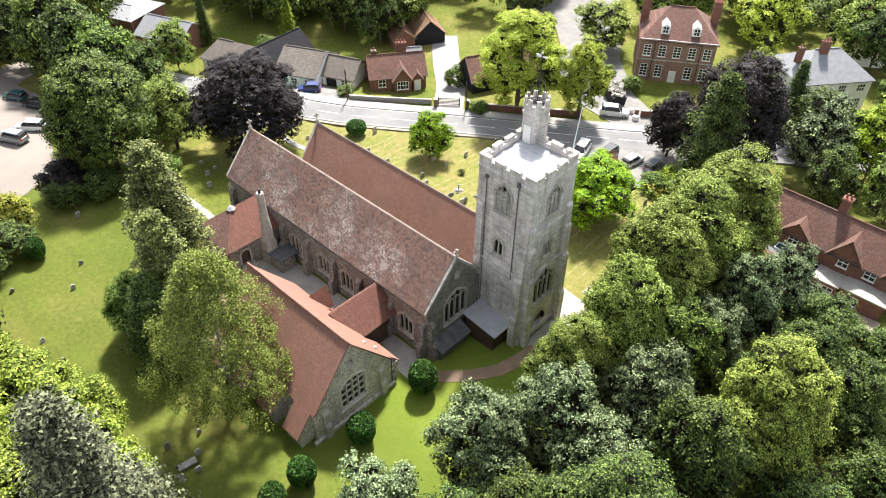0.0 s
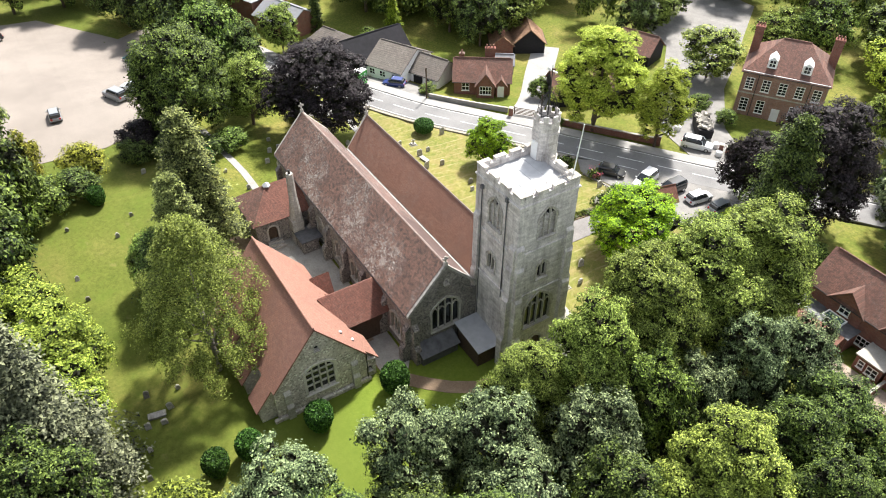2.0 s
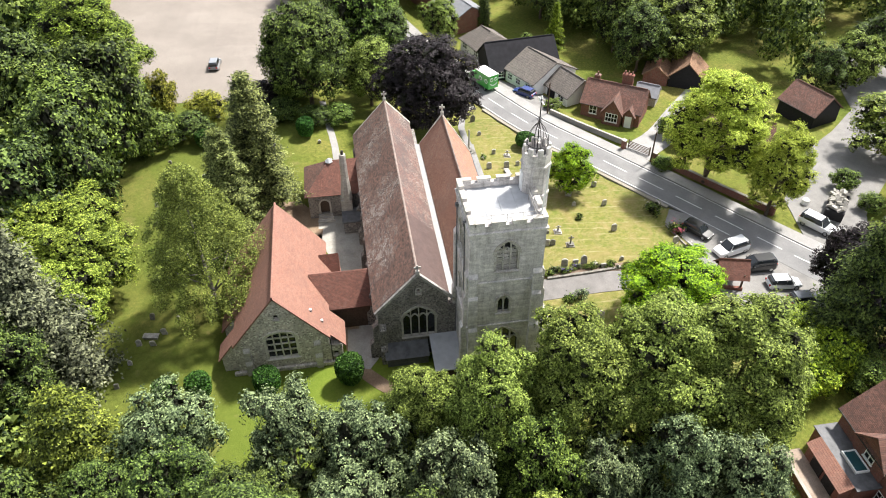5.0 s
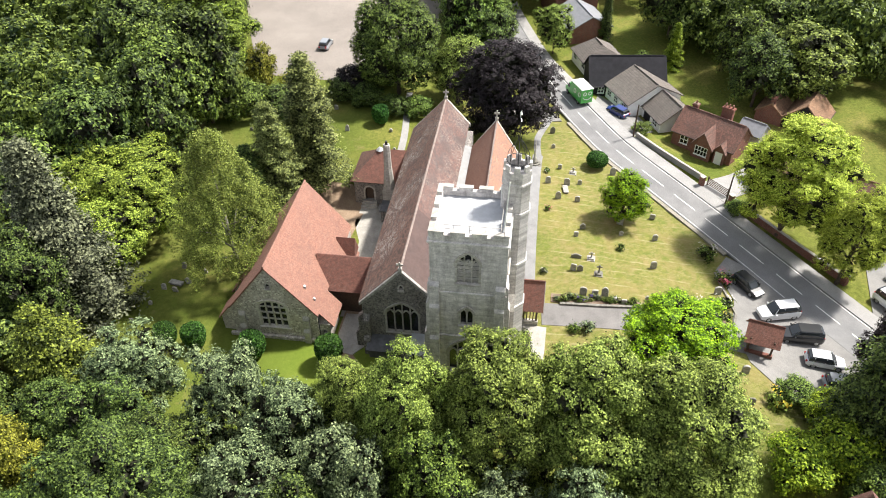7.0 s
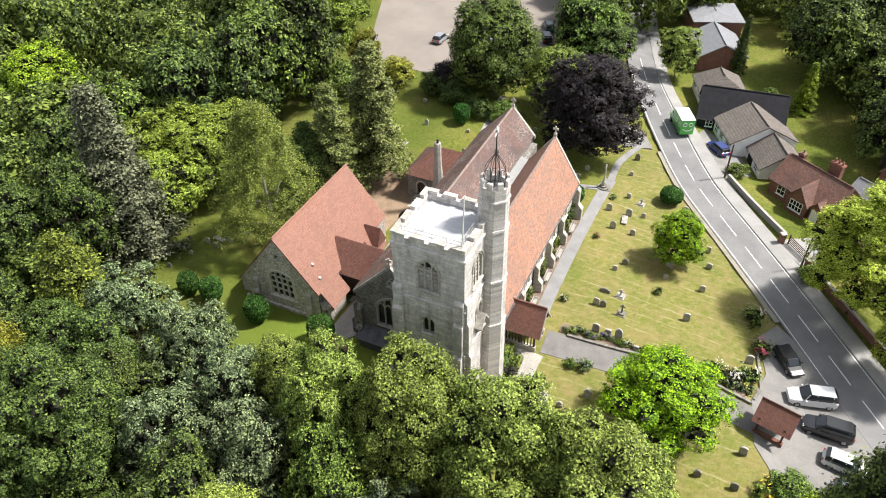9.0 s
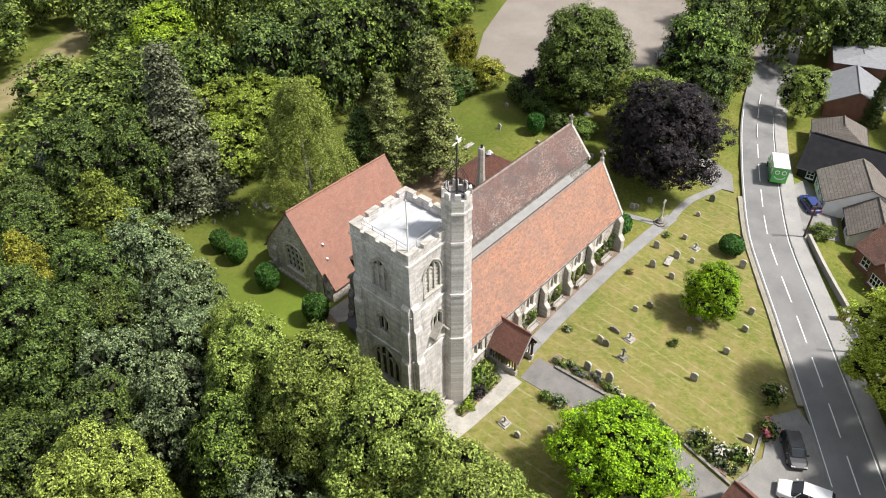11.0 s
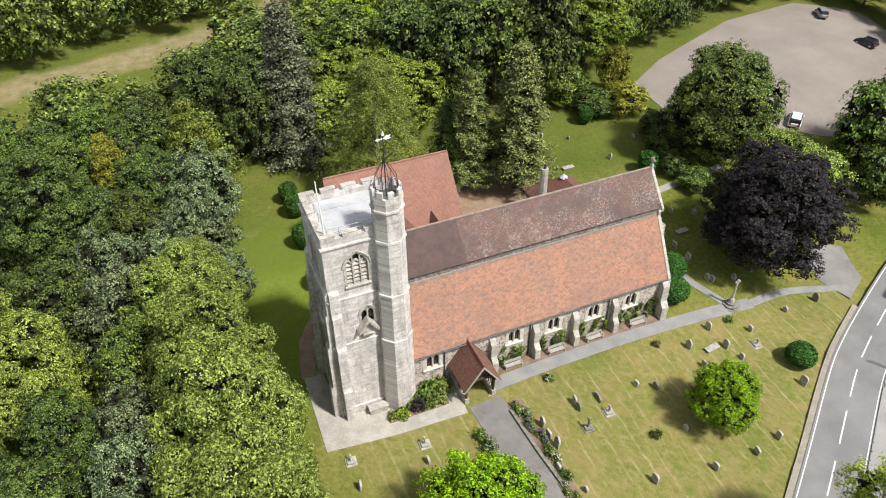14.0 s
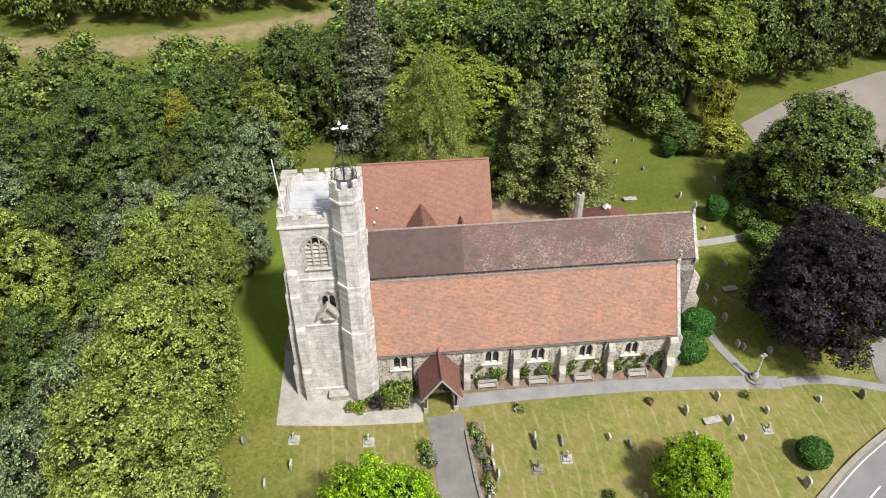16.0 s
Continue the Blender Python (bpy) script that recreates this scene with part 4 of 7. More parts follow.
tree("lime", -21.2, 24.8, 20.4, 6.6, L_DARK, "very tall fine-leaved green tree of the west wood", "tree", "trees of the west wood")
for x, y, h, r, lv in ((19.0, 57.5, 15.0, 6.0, L_MID), (27.0, 53.0, 17.0, 6.2, L_DARK), (33.5, 49.5, 17.0, 5.8, L_DARK), (40.0, 49.0, 17.5, 6.4, L_MID), (46.5, 47.0, 18.0, 6.2, L_DARK), (11.0, 56.0, 15.0, 5.6, L_DARK), (66.5, 56.5, 18.0, 6.0, L_MID), (74.5, 56.0, 16.0, 5.4, L_DARK), (82.5, 60.0, 16.0, 5.4, L_DARK), (90.5, 63.0, 16.0, 5.6, L_DARK), (48.0, 56.0, 18.5, 6.5, L_DARK), (123.5, 27.0, 14.0, 5.4, L_DARK), (125.0, 36.0, 14.5, 5.4, L_MID), (126.5, 45.0, 14.0, 5.4, L_DARK), (124.0, 54.0, 14.5, 5.4, L_DARK), (116.0, 63.5, 14.5, 5.4, L_MID), (107.0, 65.0, 15.0, 5.4, L_DARK), (99.0, 64.0, 15.0, 5.4, L_DARK)):
    tree("round", x, y, h, r, lv, "tall dense tree of the north wood", "tree", "trees of the north wood")
for x, y, h, r, lv in ((100.0, 14.0, 13.0, 5.5, L_DARK), (77.0, 11.0, 15.0, 5.6, L_MID), (84.0, 12.0, 16.0, 5.8, L_DARK), (92.0, 12.5, 16.5, 6.0, L_MID), (108.0, 18.0, 15.0, 6.0, L_DARK), (74.5, 6.8, 11.0, 4.2, L_DARK), (66.5, 9.0, 8.5, 3.8, L_LIME), (92.0, -37.0, 14.0, 6.0, L_DARK), (82.0, -43.0, 14.0, 6.0, L_MID), (95.0, -26.5, 15.0, 6.2, L_DARK), (69.0, -37.5, 12.0, 5.0, L_DARK), (77.5, -36.0, 12.5, 5.0, L_MID), (88.0, -46.0, 15.0, 6.5, L_DARK), (102.0, -32.0, 15.0, 6.5, L_DARK), (112.0, -2.0, 14.0, 6.0, L_DARK)):
    tree("round", x, y, h, r, lv, "dark garden tree behind the cottages", "tree", "trees behind the cottages")
for x, y, h, r, lv in ((35.5, -62.5, 9.0, 5.8, L_LIMEY), (55.3, -64.0, 9.5, 4.2, L_DARK), (56.5, -71.0, 10.0, 4.4, L_LIME), (61.0, -79.0, 12.0, 5.6, L_DARK), (7.6, -66.5, 8.0, 2.8, L_LIMEY), (-6.0, -56.0, 10.0, 4.2, L_DARK), (0.0, -91.0, 12.0, 6.0, L_LIME), (22.0, -93.0, 13.0, 6.0, L_MID), (-14.0, -70.0, 11.0, 5.0, L_MID), (-11.0, -85.0, 12.0, 5.5, L_DARK), (34.0, -78.0, 9.0, 4.5, L_LIME), (-9.5, -49.0, 12.0, 5.2, L_GREY), (-15.5, -52.5, 13.0, 5.6, L_BRIGHT), (-21.0, -43.0, 11.0, 4.6, L_MID), (-13.5, -42.0, 9.0, 3.8, L_DARK), (13.5, -82.0, 12.0, 6.2, L_YELLOW), (-4.0, -88.0, 12.0, 5.5, L_DARK), (30.0, -84.0, 12.0, 5.5, L_MID)):
    tree("loose", x, y, h, r, lv, "leafy garden tree beyond the road", "tree", "garden trees beyond the road")
for x, y, h, r, lv in ((54.5, 24.6, 3.6, 2.6, L_DARK), (52.6, 20.0, 3.0, 2.4, L_DARK), (53.6, 16.4, 3.0, 2.4, L_MID), (55.5, 29.0, 3.4, 2.4, L_DARK), (-2.5, -31.0, 5.0, 3.2, L_BRIGHT), (-4.5, -27.0, 4.5, 3.0, L_BRIGHT), (5.0, -29.2, 2.6, 2.0, L_MID), (3.2, -31.5, 3.0, 2.2, L_BRIGHT), (-6.0, -33.0, 4.0, 2.6, L_MID), (37.0, -29.4, 1.8, 1.7, L_MID), (23.0, -53.0, 2.5, 1.8, L_MID), (28.0, -52.0, 3.0, 2.0, L_MID), (14.0, -52.5, 2.6, 2.4, L_MID), (46.5, -34.0, 3.5, 1.8, L_MID), (57.0, -18.4, 1.6, 1.6, L_MID), (51.0, 37.5, 4.0, 3.0, L_DARK), (49.0, 42.5, 6.0, 3.6, L_MID), (66.0, 21.5, 4.0, 3.0, L_MID), (62.0, 24.0, 3.4, 3.0, L_MID), (60.0, -4.0 + 7.5, 3.0, 2.2, L_BRIGHT), (82.0, -20.5, 2.5, 2.0, L_MID)):
    tree("bush", x, y, h, r, lv, "leafy green garden shrub", "bush", "shrubs")

# the wood is closed between its larger trees
taken = [(o.matrix_basis.translation.x, o.matrix_basis.translation.y) for o in scene.objects if o.name.split(".")[0] == "tree"]
rw = random.Random(21)
for i in range(900):
    x, y = rw.uniform(-34, -11), rw.uniform(-13, 50)
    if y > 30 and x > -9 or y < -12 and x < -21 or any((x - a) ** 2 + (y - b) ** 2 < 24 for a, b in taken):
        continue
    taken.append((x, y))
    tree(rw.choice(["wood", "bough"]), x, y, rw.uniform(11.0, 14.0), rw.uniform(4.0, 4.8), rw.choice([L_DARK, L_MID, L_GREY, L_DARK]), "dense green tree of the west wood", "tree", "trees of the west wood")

# woods that fill the distance
rng_far = random.Random(5)
placed = []
HOUSES = ((68, -19, 9), (62, -23, 7), (74, -16, 9), (80, -10, 8), (96, -15, 13), (104, -11, 13), (55, -29, 8), (64, -43, 8), (42, -40, 9), (49, -59, 8), (22, -64, 10), (0, -73, 10), (-4, -96, 10), (-18, -30, 12))


def open_land(x, y):
    """Where no wood stands."""
    d = road_side(x, y)
    if any((x - a) ** 2 + (y - b) ** 2 < r * r for a, b, r in HOUSES) or abs(d) < 9 and x > 90:
        return True
    if -12 < x < 104 and -9 < d and y < 46 + 0.12 * x:
        return True
    if d <= 0 and -12 < x < 62 and d > -42 or 62 <= x < 92 and -16 < d <= 0:
        return True
    if 56 < x < 77 and -62 < y < -44 or 90 < x < 150 and -22 < y + 51 + 0.37 * (x - 61) < 0:
        return True
    if 58 < x < 87 and -34 < y < -16:
        return True
    if 60 < x < 124 and 15 < y < 62:
        return True
    if 56 < x < 76 and -90 < y < -66 or 24 < x < 60 and -98 < y < -50:
        return True
    path = float(np.interp(x, [p[0] for p in TRACK], [p[1] for p in TRACK]))
    if x < 24 and path - (29 if -16 < x < 4 else 17) < y < path + 5.5:
        return True
    return x < -8 and y < 52


for i in range(5000):
    x, y = rng_far.uniform(-80, 190), rng_far.uniform(-140, 170)
    if open_land(x, y) or math.hypot(x - 30, y) > 172 or any((x - a) ** 2 + (y - b) ** 2 < 50 for a, b in placed) or any((x - a) ** 2 + (y - b) ** 2 < 22 for a, b in taken):
        continue
    placed.append((x, y))
far_kinds = [round_crown("far", 41 + i, 4.6, 9.0, 0.5, *k, 36, 0.30, 0.1, 10, 1.3) for i, k in enumerate([(2900, 0.28)] * 3 + [(800, 0.52)] * 3)]
far_co = []
for me in far_kinds:
    co = np.empty(len(me.vertices) * 3)
    me.vertices.foreach_get("co", co)
    far_co.append(co.reshape(-1, 3, 3))
parts_far = []
for x, y in placed:
    q = far_co[rng_far.randrange(3) + (0 if math.hypot(x - 30, y) < (132 if x < 30 < y else 108) else 3)]
    s, a, hh = rng_far.uniform(5.0, 7.0) / 4.6, rng_far.uniform(0, 6.28), rng_far.uniform(1.1, 1.8) if x > 25 or y > 92 else rng_far.uniform(0.8, 1.1)
    parts_far.append(np.stack([x + s * (q[..., 0] * math.cos(a) - q[..., 1] * math.sin(a)), y + s * (q[..., 0] * math.sin(a) + q[..., 1] * math.cos(a)), gz(x, y) + hh * q[..., 2]], -1))
v = np.concatenate(parts_far)
woods = bpy.data.meshes.new("distant_woods")
n = len(v)
woods.vertices.add(3 * n)
woods.vertices.foreach_set("co", v.ravel())
woods.loops.add(3 * n)
woods.loops.foreach_set("vertex_index", np.arange(3 * n, dtype=np.int32))
woods.polygons.add(n)
woods.polygons.foreach_set("loop_start", np.arange(0, 3 * n, 3, dtype=np.int32))
woods.update(calc_edges=True)
woods.materials.append(L_WOODS)
tagged(new("distant_woods", woods), "dense mixed green woods around the village", "woods", kind="stuff")
for me in far_kinds:
    bpy.data.meshes.remove(me)

# ---- the church ----
church = thing("church", "flint and stone parish church with red tiled roofs and west tower", "church")
FACING = {"S": 0, "E": 90, "N": 180, "W": 270}


def arch(w, z0, spring, top, pointed=1.8, n=9):
    """Outline of an arched opening, anticlockwise seen from outside."""
    side = []
    for i in range(1, n):
        s = i / n
        x = w / 2 * ((1 - s ** pointed) if pointed else math.sqrt(1 - s * s))
        side.append((x, spring + (top - spring) * s))
    right = [(w / 2, z0), (w / 2, spring)] + side
    return right + [(0.0, top)] + [(-x, z) for x, z in reversed(right)]


def grown_poly(poly, d, zc):
    """The outline moved outwards by d, its sill kept."""
    z0 = min(z for _, z in poly)
    out = []
    for x, z in poly:
        v = Vector((x, max(0.0, z - zc)))
        v = v.normalized() if v.length > 1e-6 else Vector((0, 1))
        sx = 1 if x > 0.01 else -1 if x < -0.01 else 0
        out.append((x + d * (sx if z <= zc else v.x), z + (d * v.y if z > zc else 0)))
    return out


def ring(inner, outer, y0, y1):
    g = Geo()
    n = len(inner)
    v = [(p[0], y, p[1]) for y in (y0, y1) for p in inner] + [(p[0], y, p[1]) for y in (y0, y1) for p in outer]
    f = []
    for i in range(n - 1):
        j = i + 1
        f += [(i, j, n + j, n + i), (2 * n + j, 2 * n + i, 3 * n + i, 3 * n + j), (i, 2 * n + i, 2 * n + j, j), (n + j, 3 * n + j, 3 * n + i, n + i)]
    f += [(0, n, 3 * n, 2 * n), (n - 1, 3 * n - 1, 4 * n - 1, 2 * n - 1)]
    return g.add(v, f)


def arch_height(poly, x):
    """Height of the outline over x."""
    best = 0
    for (x0, z0), (x1, z1) in zip(poly, poly[1:]):
        if min(x0, x1) - 1e-6 <= x <= max(x0, x1) + 1e-6 and abs(x1 - x0) > 1e-6:
            best = max(best, z0 + (z1 - z0) * (x - x0) / (x1 - x0))
    return best


def window(parent, at, w, z0, spring, top, lights=3, pointed=1.8, transoms=(), louvres=False, stone=None, glass=None, frame_w=0.16, hood=True, tracery=True):
    """A stone traceried window; returns the cutter that opens the wall for it."""
    stone, glass = stone or DRESSED, glass or GLASS
    win = new("window")
    win.matrix_basis, win.parent = at, parent
    poly = arch(w, z0, spring, top, pointed)
    ring(grown_poly(poly, -0.04, spring), grown_poly(poly, frame_w, spring), -0.05, 0.3).object("frame", stone, win)
    if hood:
        o = grown_poly(poly, frame_w, spring)
        q = [(x, z) for x, z in o if z >= spring - 0.01]
        q2 = [(x, z) for x, z in grown_poly(poly, frame_w + 0.1, spring) if z >= spring - 0.01]
        ring(q, q2, -0.14, 0.02).object("hood_mould", stone, win)
    Geo().prism(poly, "y", 0.27, 0.33).object("glass", glass, win)
    Geo().prism([(-0.2, z0 - 0.14), (-0.2, z0 - 0.05), (0.3, z0 + 0.06), (0.3, z0 - 0.14)], "x", -w / 2 - frame_w, w / 2 + frame_w).object("sill", stone, win)
    for i in range(1, lights):
        x = -w / 2 + w * i / lights
        Geo().box(x - 0.06, x + 0.06, 0.02, 0.26, z0, arch_height(poly, x) + 0.02).object("mullion", stone, win)
    for z in transoms:
        half = w / 2 if z < spring else max(0.1, max((x for x, zz in poly if zz >= z), default=0.1))
        Geo().box(-half, half, 0.07, 0.25, z - 0.05, z + 0.05).object("transom", stone, win)
    step = w / lights
    if tracery:
        for i in range(lights):
            c = -w / 2 + step * (i + 0.5)
            zs = min(spring + 0.05, arch_height(poly, c) - step * 0.9)
            head = [(c + x, z) for x, z in arch(step - 0.1, zs, zs, zs + step * 0.62, 1.6, 5)]
            ring([(x, z) for x, z in head], [(c + (x - c) * 1.0 + (0.07 if x > c else -0.07 if x < c else 0), z + 0.09) for x, z in head], 0.08, 0.24).object("tracery", stone, win)
    if louvres:
        z = z0 + 0.2
        while z < spring + 0.1:
            for i in range(lights):
                c = -w / 2 + step * (i + 0.5)
                Geo().prism([(0.1, z), (0.1, z + 0.05), (0.26, z + 0.24), (0.26, z + 0.19)], "x", c - step / 2 + 0.05, c + step / 2 - 0.05).object("louvre", stone, win)
            z += 0.42
    return [at @ Vector((x, y, z)) for y in (-0.6, 0.3) for x, z in poly]


def cut(ob, outlines):
    """Opens a wall where windows and doors stand."""
    g = Geo()
    for o in outlines:
        n = len(o) // 2
        g.add(o, [tuple(range(n)), tuple(range(2 * n - 1, n - 1, -1))] + [(i, n + i, n + (i + 1) % n, (i + 1) % n) for i in range(n)])
    tool = g.object("tool", None)
    mod = ob.modifiers.new("open", "BOOLEAN")
    mod.operation, mod.object, mod.solver = "DIFFERENCE", tool, "EXACT"
    dg = bpy.context.evaluated_depsgraph_get()
    me = bpy.data.meshes.new_from_object(ob.evaluated_get(dg))
    ob.modifiers.clear()
    ob.data = me
    bpy.data.objects.remove(tool)


def wallpose(face, x, y):
    return pose(x, y, 0, 0, 0, FACING[face])


def stepped_buttress(face, x, y, width, stages, mat, base=-1.0, name="buttress"):
    """stages: (top, depth) from the ground up; each ends in a weathered slope."""
    g = Geo()
    prof = [(0.1, base)]
    z = base
    for i, (top, depth) in enumerate(stages):
        nxt = stages[i + 1][1] if i + 1 < len(stages) else 0.0
        prof += [(-depth, z), (-depth, top - 0.15)]
        z = top + (depth - nxt) * 0.9
        prof += [(-nxt, z)]
    prof += [(0.1, z)]
    g.prism(prof, "x", -width / 2, width / 2, wallpose(face, x, y))
    return g.object(name, mat, church, bevel=0.02)


# tower
TX0, TX1, TY0, TY1 = 0.3, 6.9, -0.2, 6.3
tower_ob = Geo().prism([(TX0 - 0.12, TY0 - 0.12), (TX1, TY0 - 0.12), (TX1, TY1 + 0.12), (TX0 - 0.12, TY1 + 0.12)], "z", -1.5, 9.4).object("tower_wall", ASHLAR, church, "grey ashlar tower wall")
mid_ob = Geo().box(TX0 - 0.05, TX1, TY0 - 0.05, TY1 + 0.05, 9.4, 14.7).object("tower_wall", ASHLAR, church)
belfry_ob = Geo().box(TX0, TX1, TY0, TY1, 14.7, 20.2).object("tower_wall", ASHLAR, church)
for z, d in ((1.0, 0.3), (9.4, 0.2), (14.7, 0.14), (20.25, 0.16)):
    Geo().prism([(TX0 - d, TY0 - d), (TX1 + 0.05, TY0 - d), (TX1 + 0.05, TY1 + d), (TX0 - d, TY1 + d)], "z", z - 0.1, z + 0.1).object("string_course", ASHLAR, church, bevel=0.03)
Geo().prism([(TX0 - 0.3, TY0 - 0.3), (TX1, TY0 - 0.3), (TX1, TY1 + 0.3), (TX0 - 0.3, TY1 + 0.3)], "z", -1.5, 0.92).object("plinth", ASHLAR, church)
cuts = []
for face, x, y in (("S", 2.95, TY0), ("W", TX0, 3.05), ("N", 3.75, TY1), ("E", TX1, 3.6)):
    cuts.append(window(church, wallpose(face, x, y), 1.9, 15.95, 17.9, 19.2, 3, 2.2, (17.0,), True, glass=BLACKBOARD))
cut(belfry_ob, cuts)
cuts = [window(church, wallpose("W", TX0 - 0.05, 3.1), 1.15, 10.9, 12.2, 13.0, 2, 2.0),
        window(church, wallpose("N", 3.9, TY1 + 0.05), 1.15, 10.6, 12.0, 12.8, 2, 2.0),
        window(church, wallpose("S", 3.45, TY0 - 0.05), 1.2, 11.2, 12.4, 13.2, 2, 2.0)]
cut(mid_ob, cuts)
cuts = [window(church, wallpose("W", TX0 - 0.12, 3.1), 3.2, 4.7, 7.0, 9.0, 4, 2.2)]
door_poly = arch(1.9, -1.0, 1.9, 2.9, 2.0)
door = new("door")
door.matrix_basis, door.parent = wallpose("W", TX0 - 0.12, 3.1), church
ring(door_poly, grown_poly(door_poly, 0.3, 1.9), -0.1, 0.3).object("surround", DRESSED, door)
Geo().prism(door_poly, "y", 0.3, 0.38).object("leaf", OAK, door)
cuts.append([door.matrix_basis @ Vector((x, y, z)) for y in (-0.6, 0.4) for x, z in door_poly])
cut(tower_ob, cuts)
TALL = [(4.2, 0.9), (9.4, 0.66), (13.2, 0.44), (15.6, 0.26)]
for face, x, y in (("W", TX0, 5.95), ("W", TX0, 0.25), ("N", 0.75, TY1), ("S", 0.75, TY0)):
    stepped_buttress(face, x, y, 0.85, TALL, ASHLAR)
stepped_buttress("N", 6.35, TY1, 0.8, [(9.0, 0.45), (16.0, 0.3)], ASHLAR)
Geo().box(TX0 + 0.42, TX1 - 0.42, TY0 + 0.42, TY1 - 0.42, 20.2, 20.45).object("tower_roof", LEAD, church, "pale lead tower roof")
for k in range(1, 4):
    y = TY0 + 0.42 + k * (TY1 - TY0 - 0.84) / 4
    Geo().box(TX0 + 0.45, TX1 - 0.45, y - 0.03, y + 0.03, 20.44, 20.49).object("lead_roll", LEAD, church)
for x0, x1, y0, y1 in ((TX0, TX1, TY0, TY0 + 0.42), (TX0, TX1, TY1 - 0.42, TY1), (TX0, TX0 + 0.42, TY0 + 0.42, TY1 - 0.42), (TX1 - 0.42, TX1, TY0 + 0.42, TY1 - 0.42)):
    Geo().box(x0, x1, y0, y1, 20.35, 20.98).object("parapet", ASHLAR, church)
for i in range(4):
    a0 = i * 1.79
    for x0, x1, y0, y1 in ((TX0 + a0, TX0 + a0 + 1.23, TY0 - 0.03, TY0 + 0.4), (TX0 + a0, TX0 + a0 + 1.23, TY1 - 0.4, TY1 + 0.03), (TX0 - 0.03, TX0 + 0.4, TY0 + a0 * 0.98, TY0 + a0 * 0.98 + 1.2), (TX1 - 0.4, TX1 + 0.03, TY0 + a0 * 0.98, TY0 + a0 * 0.98 + 1.2)):
        if x1 - x0 < 0.6 and i in (0, 3):  # the corners belong to the long sides
            y0, y1 = (y0 + 0.404, y1) if i == 0 else (y0, y1 - 0.404)
        Geo().box(x0, x1, y0, y1, 20.984, 21.3).object("merlon", ASHLAR, church, bevel=0.03)
        Geo().box(x0 - 0.03, x1 + 0.03, y0 - 0.03, y1 + 0.03, 21.304, 21.37).object("merlon_cap", DRESSED, church)
# rails along the roof's edge
for x, y0, y1 in ((TX0 + 0.75, TY0 + 0.6, TY1 - 0.6),):
    for z in (21.1, 21.5):
        Geo().tube([(x, y0, z), (x, y1, z)], 0.025).object("roof_rail", GREYWOOD, church)
    for k in range(5):
        y = y0 + (y1 - y0) * k / 4
        Geo().tube([(x, y, 20.4), (x, y, 21.5)], 0.025).object("rail_post", GREYWOOD, church)
for z in (21.1, 21.5):
    Geo().tube([(TX0 + 0.75, TY0 + 0.7, z), (TX1 - 2.0, TY0 + 0.7, z)], 0.025).object("roof_rail", GREYWOOD, church)
for k in range(1, 5):
    Geo().tube([(TX0 + 0.75 + k * 0.96, TY0 + 0.7, 20.4), (TX0 + 0.75 + k * 0.96, TY0 + 0.7, 21.5)], 0.025).object("rail_post", GREYWOOD, church)
Geo().tube([(0.85, 0.3, 20.4), (0.6, 0.0, 26.4)], [0.07, 0.045], 8).object("flagpole", WHITE, church, "white leaning flagpole")
for x, z1 in ((5.75, 19.2), (2.0, 20.0)):
    Geo().tube([(x, TY1 + 0.14, 3.0 if x > 4 else 8.5), (x, TY1 + 0.14, z1)], 0.06).box(x - 0.16, x + 0.16, TY1 + 0.02, TY1 + 0.3, z1, z1 + 0.35).object("downpipe", LEAD_DARK, church)
# stair turret
UX, UY = 5.75, -0.42
for z0, z1, r0, r1 in ((-1.5, 9.4, 1.62, 1.5), (9.4, 14.7, 1.44, 1.38), (14.7, 20.3, 1.34, 1.3), (20.3, 23.9, 1.28, 1.25)):
    Geo().frustum(UX, UY, z0, z1, r0, r1, 8, math.pi / 8).object("turret_wall", ASHLAR, church)
for z, r in ((9.4, 1.56), (14.7, 1.46), (20.3, 1.4), (23.2, 1.36)):
    Geo().frustum(UX, UY, z - 0.1, z + 0.1, r, r - 0.02, 8, math.pi / 8).object("turret_string", ASHLAR, church)
inner_r = 1.02
for i in range(8):
    a0, a1 = math.pi / 8 + i * math.pi / 4, math.pi / 8 + (i + 1) * math.pi / 4
    q = [(UX + r * math.cos(a), UY + r * math.sin(a)) for r, a in ((1.28, a0), (1.28, a1), (inner_r, a1), (inner_r, a0))]
    Geo().prism(q, "z", 23.9, 24.4).object("turret_parapet_panel", ASHLAR, church)
    c = [Vector(p) for p in q]
    m = [tuple(c[0].lerp(c[1], 0.24)), tuple(c[0].lerp(c[1], 0.76)), tuple(c[3].lerp(c[2], 0.76)), tuple(c[3].lerp(c[2], 0.24))]
    Geo().prism(m, "z", 24.404, 25.0).object("turret_merlon", ASHLAR, church, bevel=0.03)
Geo().frustum(UX, UY, 23.85, 23.95, inner_r + 0.05, inner_r + 0.05, 8, math.pi / 8).object("turret_roof", LEAD_DARK, church)
cage = new("weathervane")
cage.parent = church
tagged(cage, "open iron cage with gilt weathervane")
for i in range(8):
    a = i * math.pi / 4
    pts = [(UX + r * math.cos(a), UY + r * math.sin(a), z) for r, z in ((0.85, 24.0), (0.95, 25.0), (0.85, 25.8), (0.5, 26.5), (0.12, 27.0), (0.2, 27.4))]
    Geo().tube(pts, 0.026, 5).object("rib", IRON, cage)
hoop = [(UX + 0.95 * math.cos(i * math.pi / 8), UY + 0.95 * math.sin(i * math.pi / 8), 25.1) for i in range(17)]
Geo().tube(hoop, 0.03, 5).object("hoop", IRON, cage)
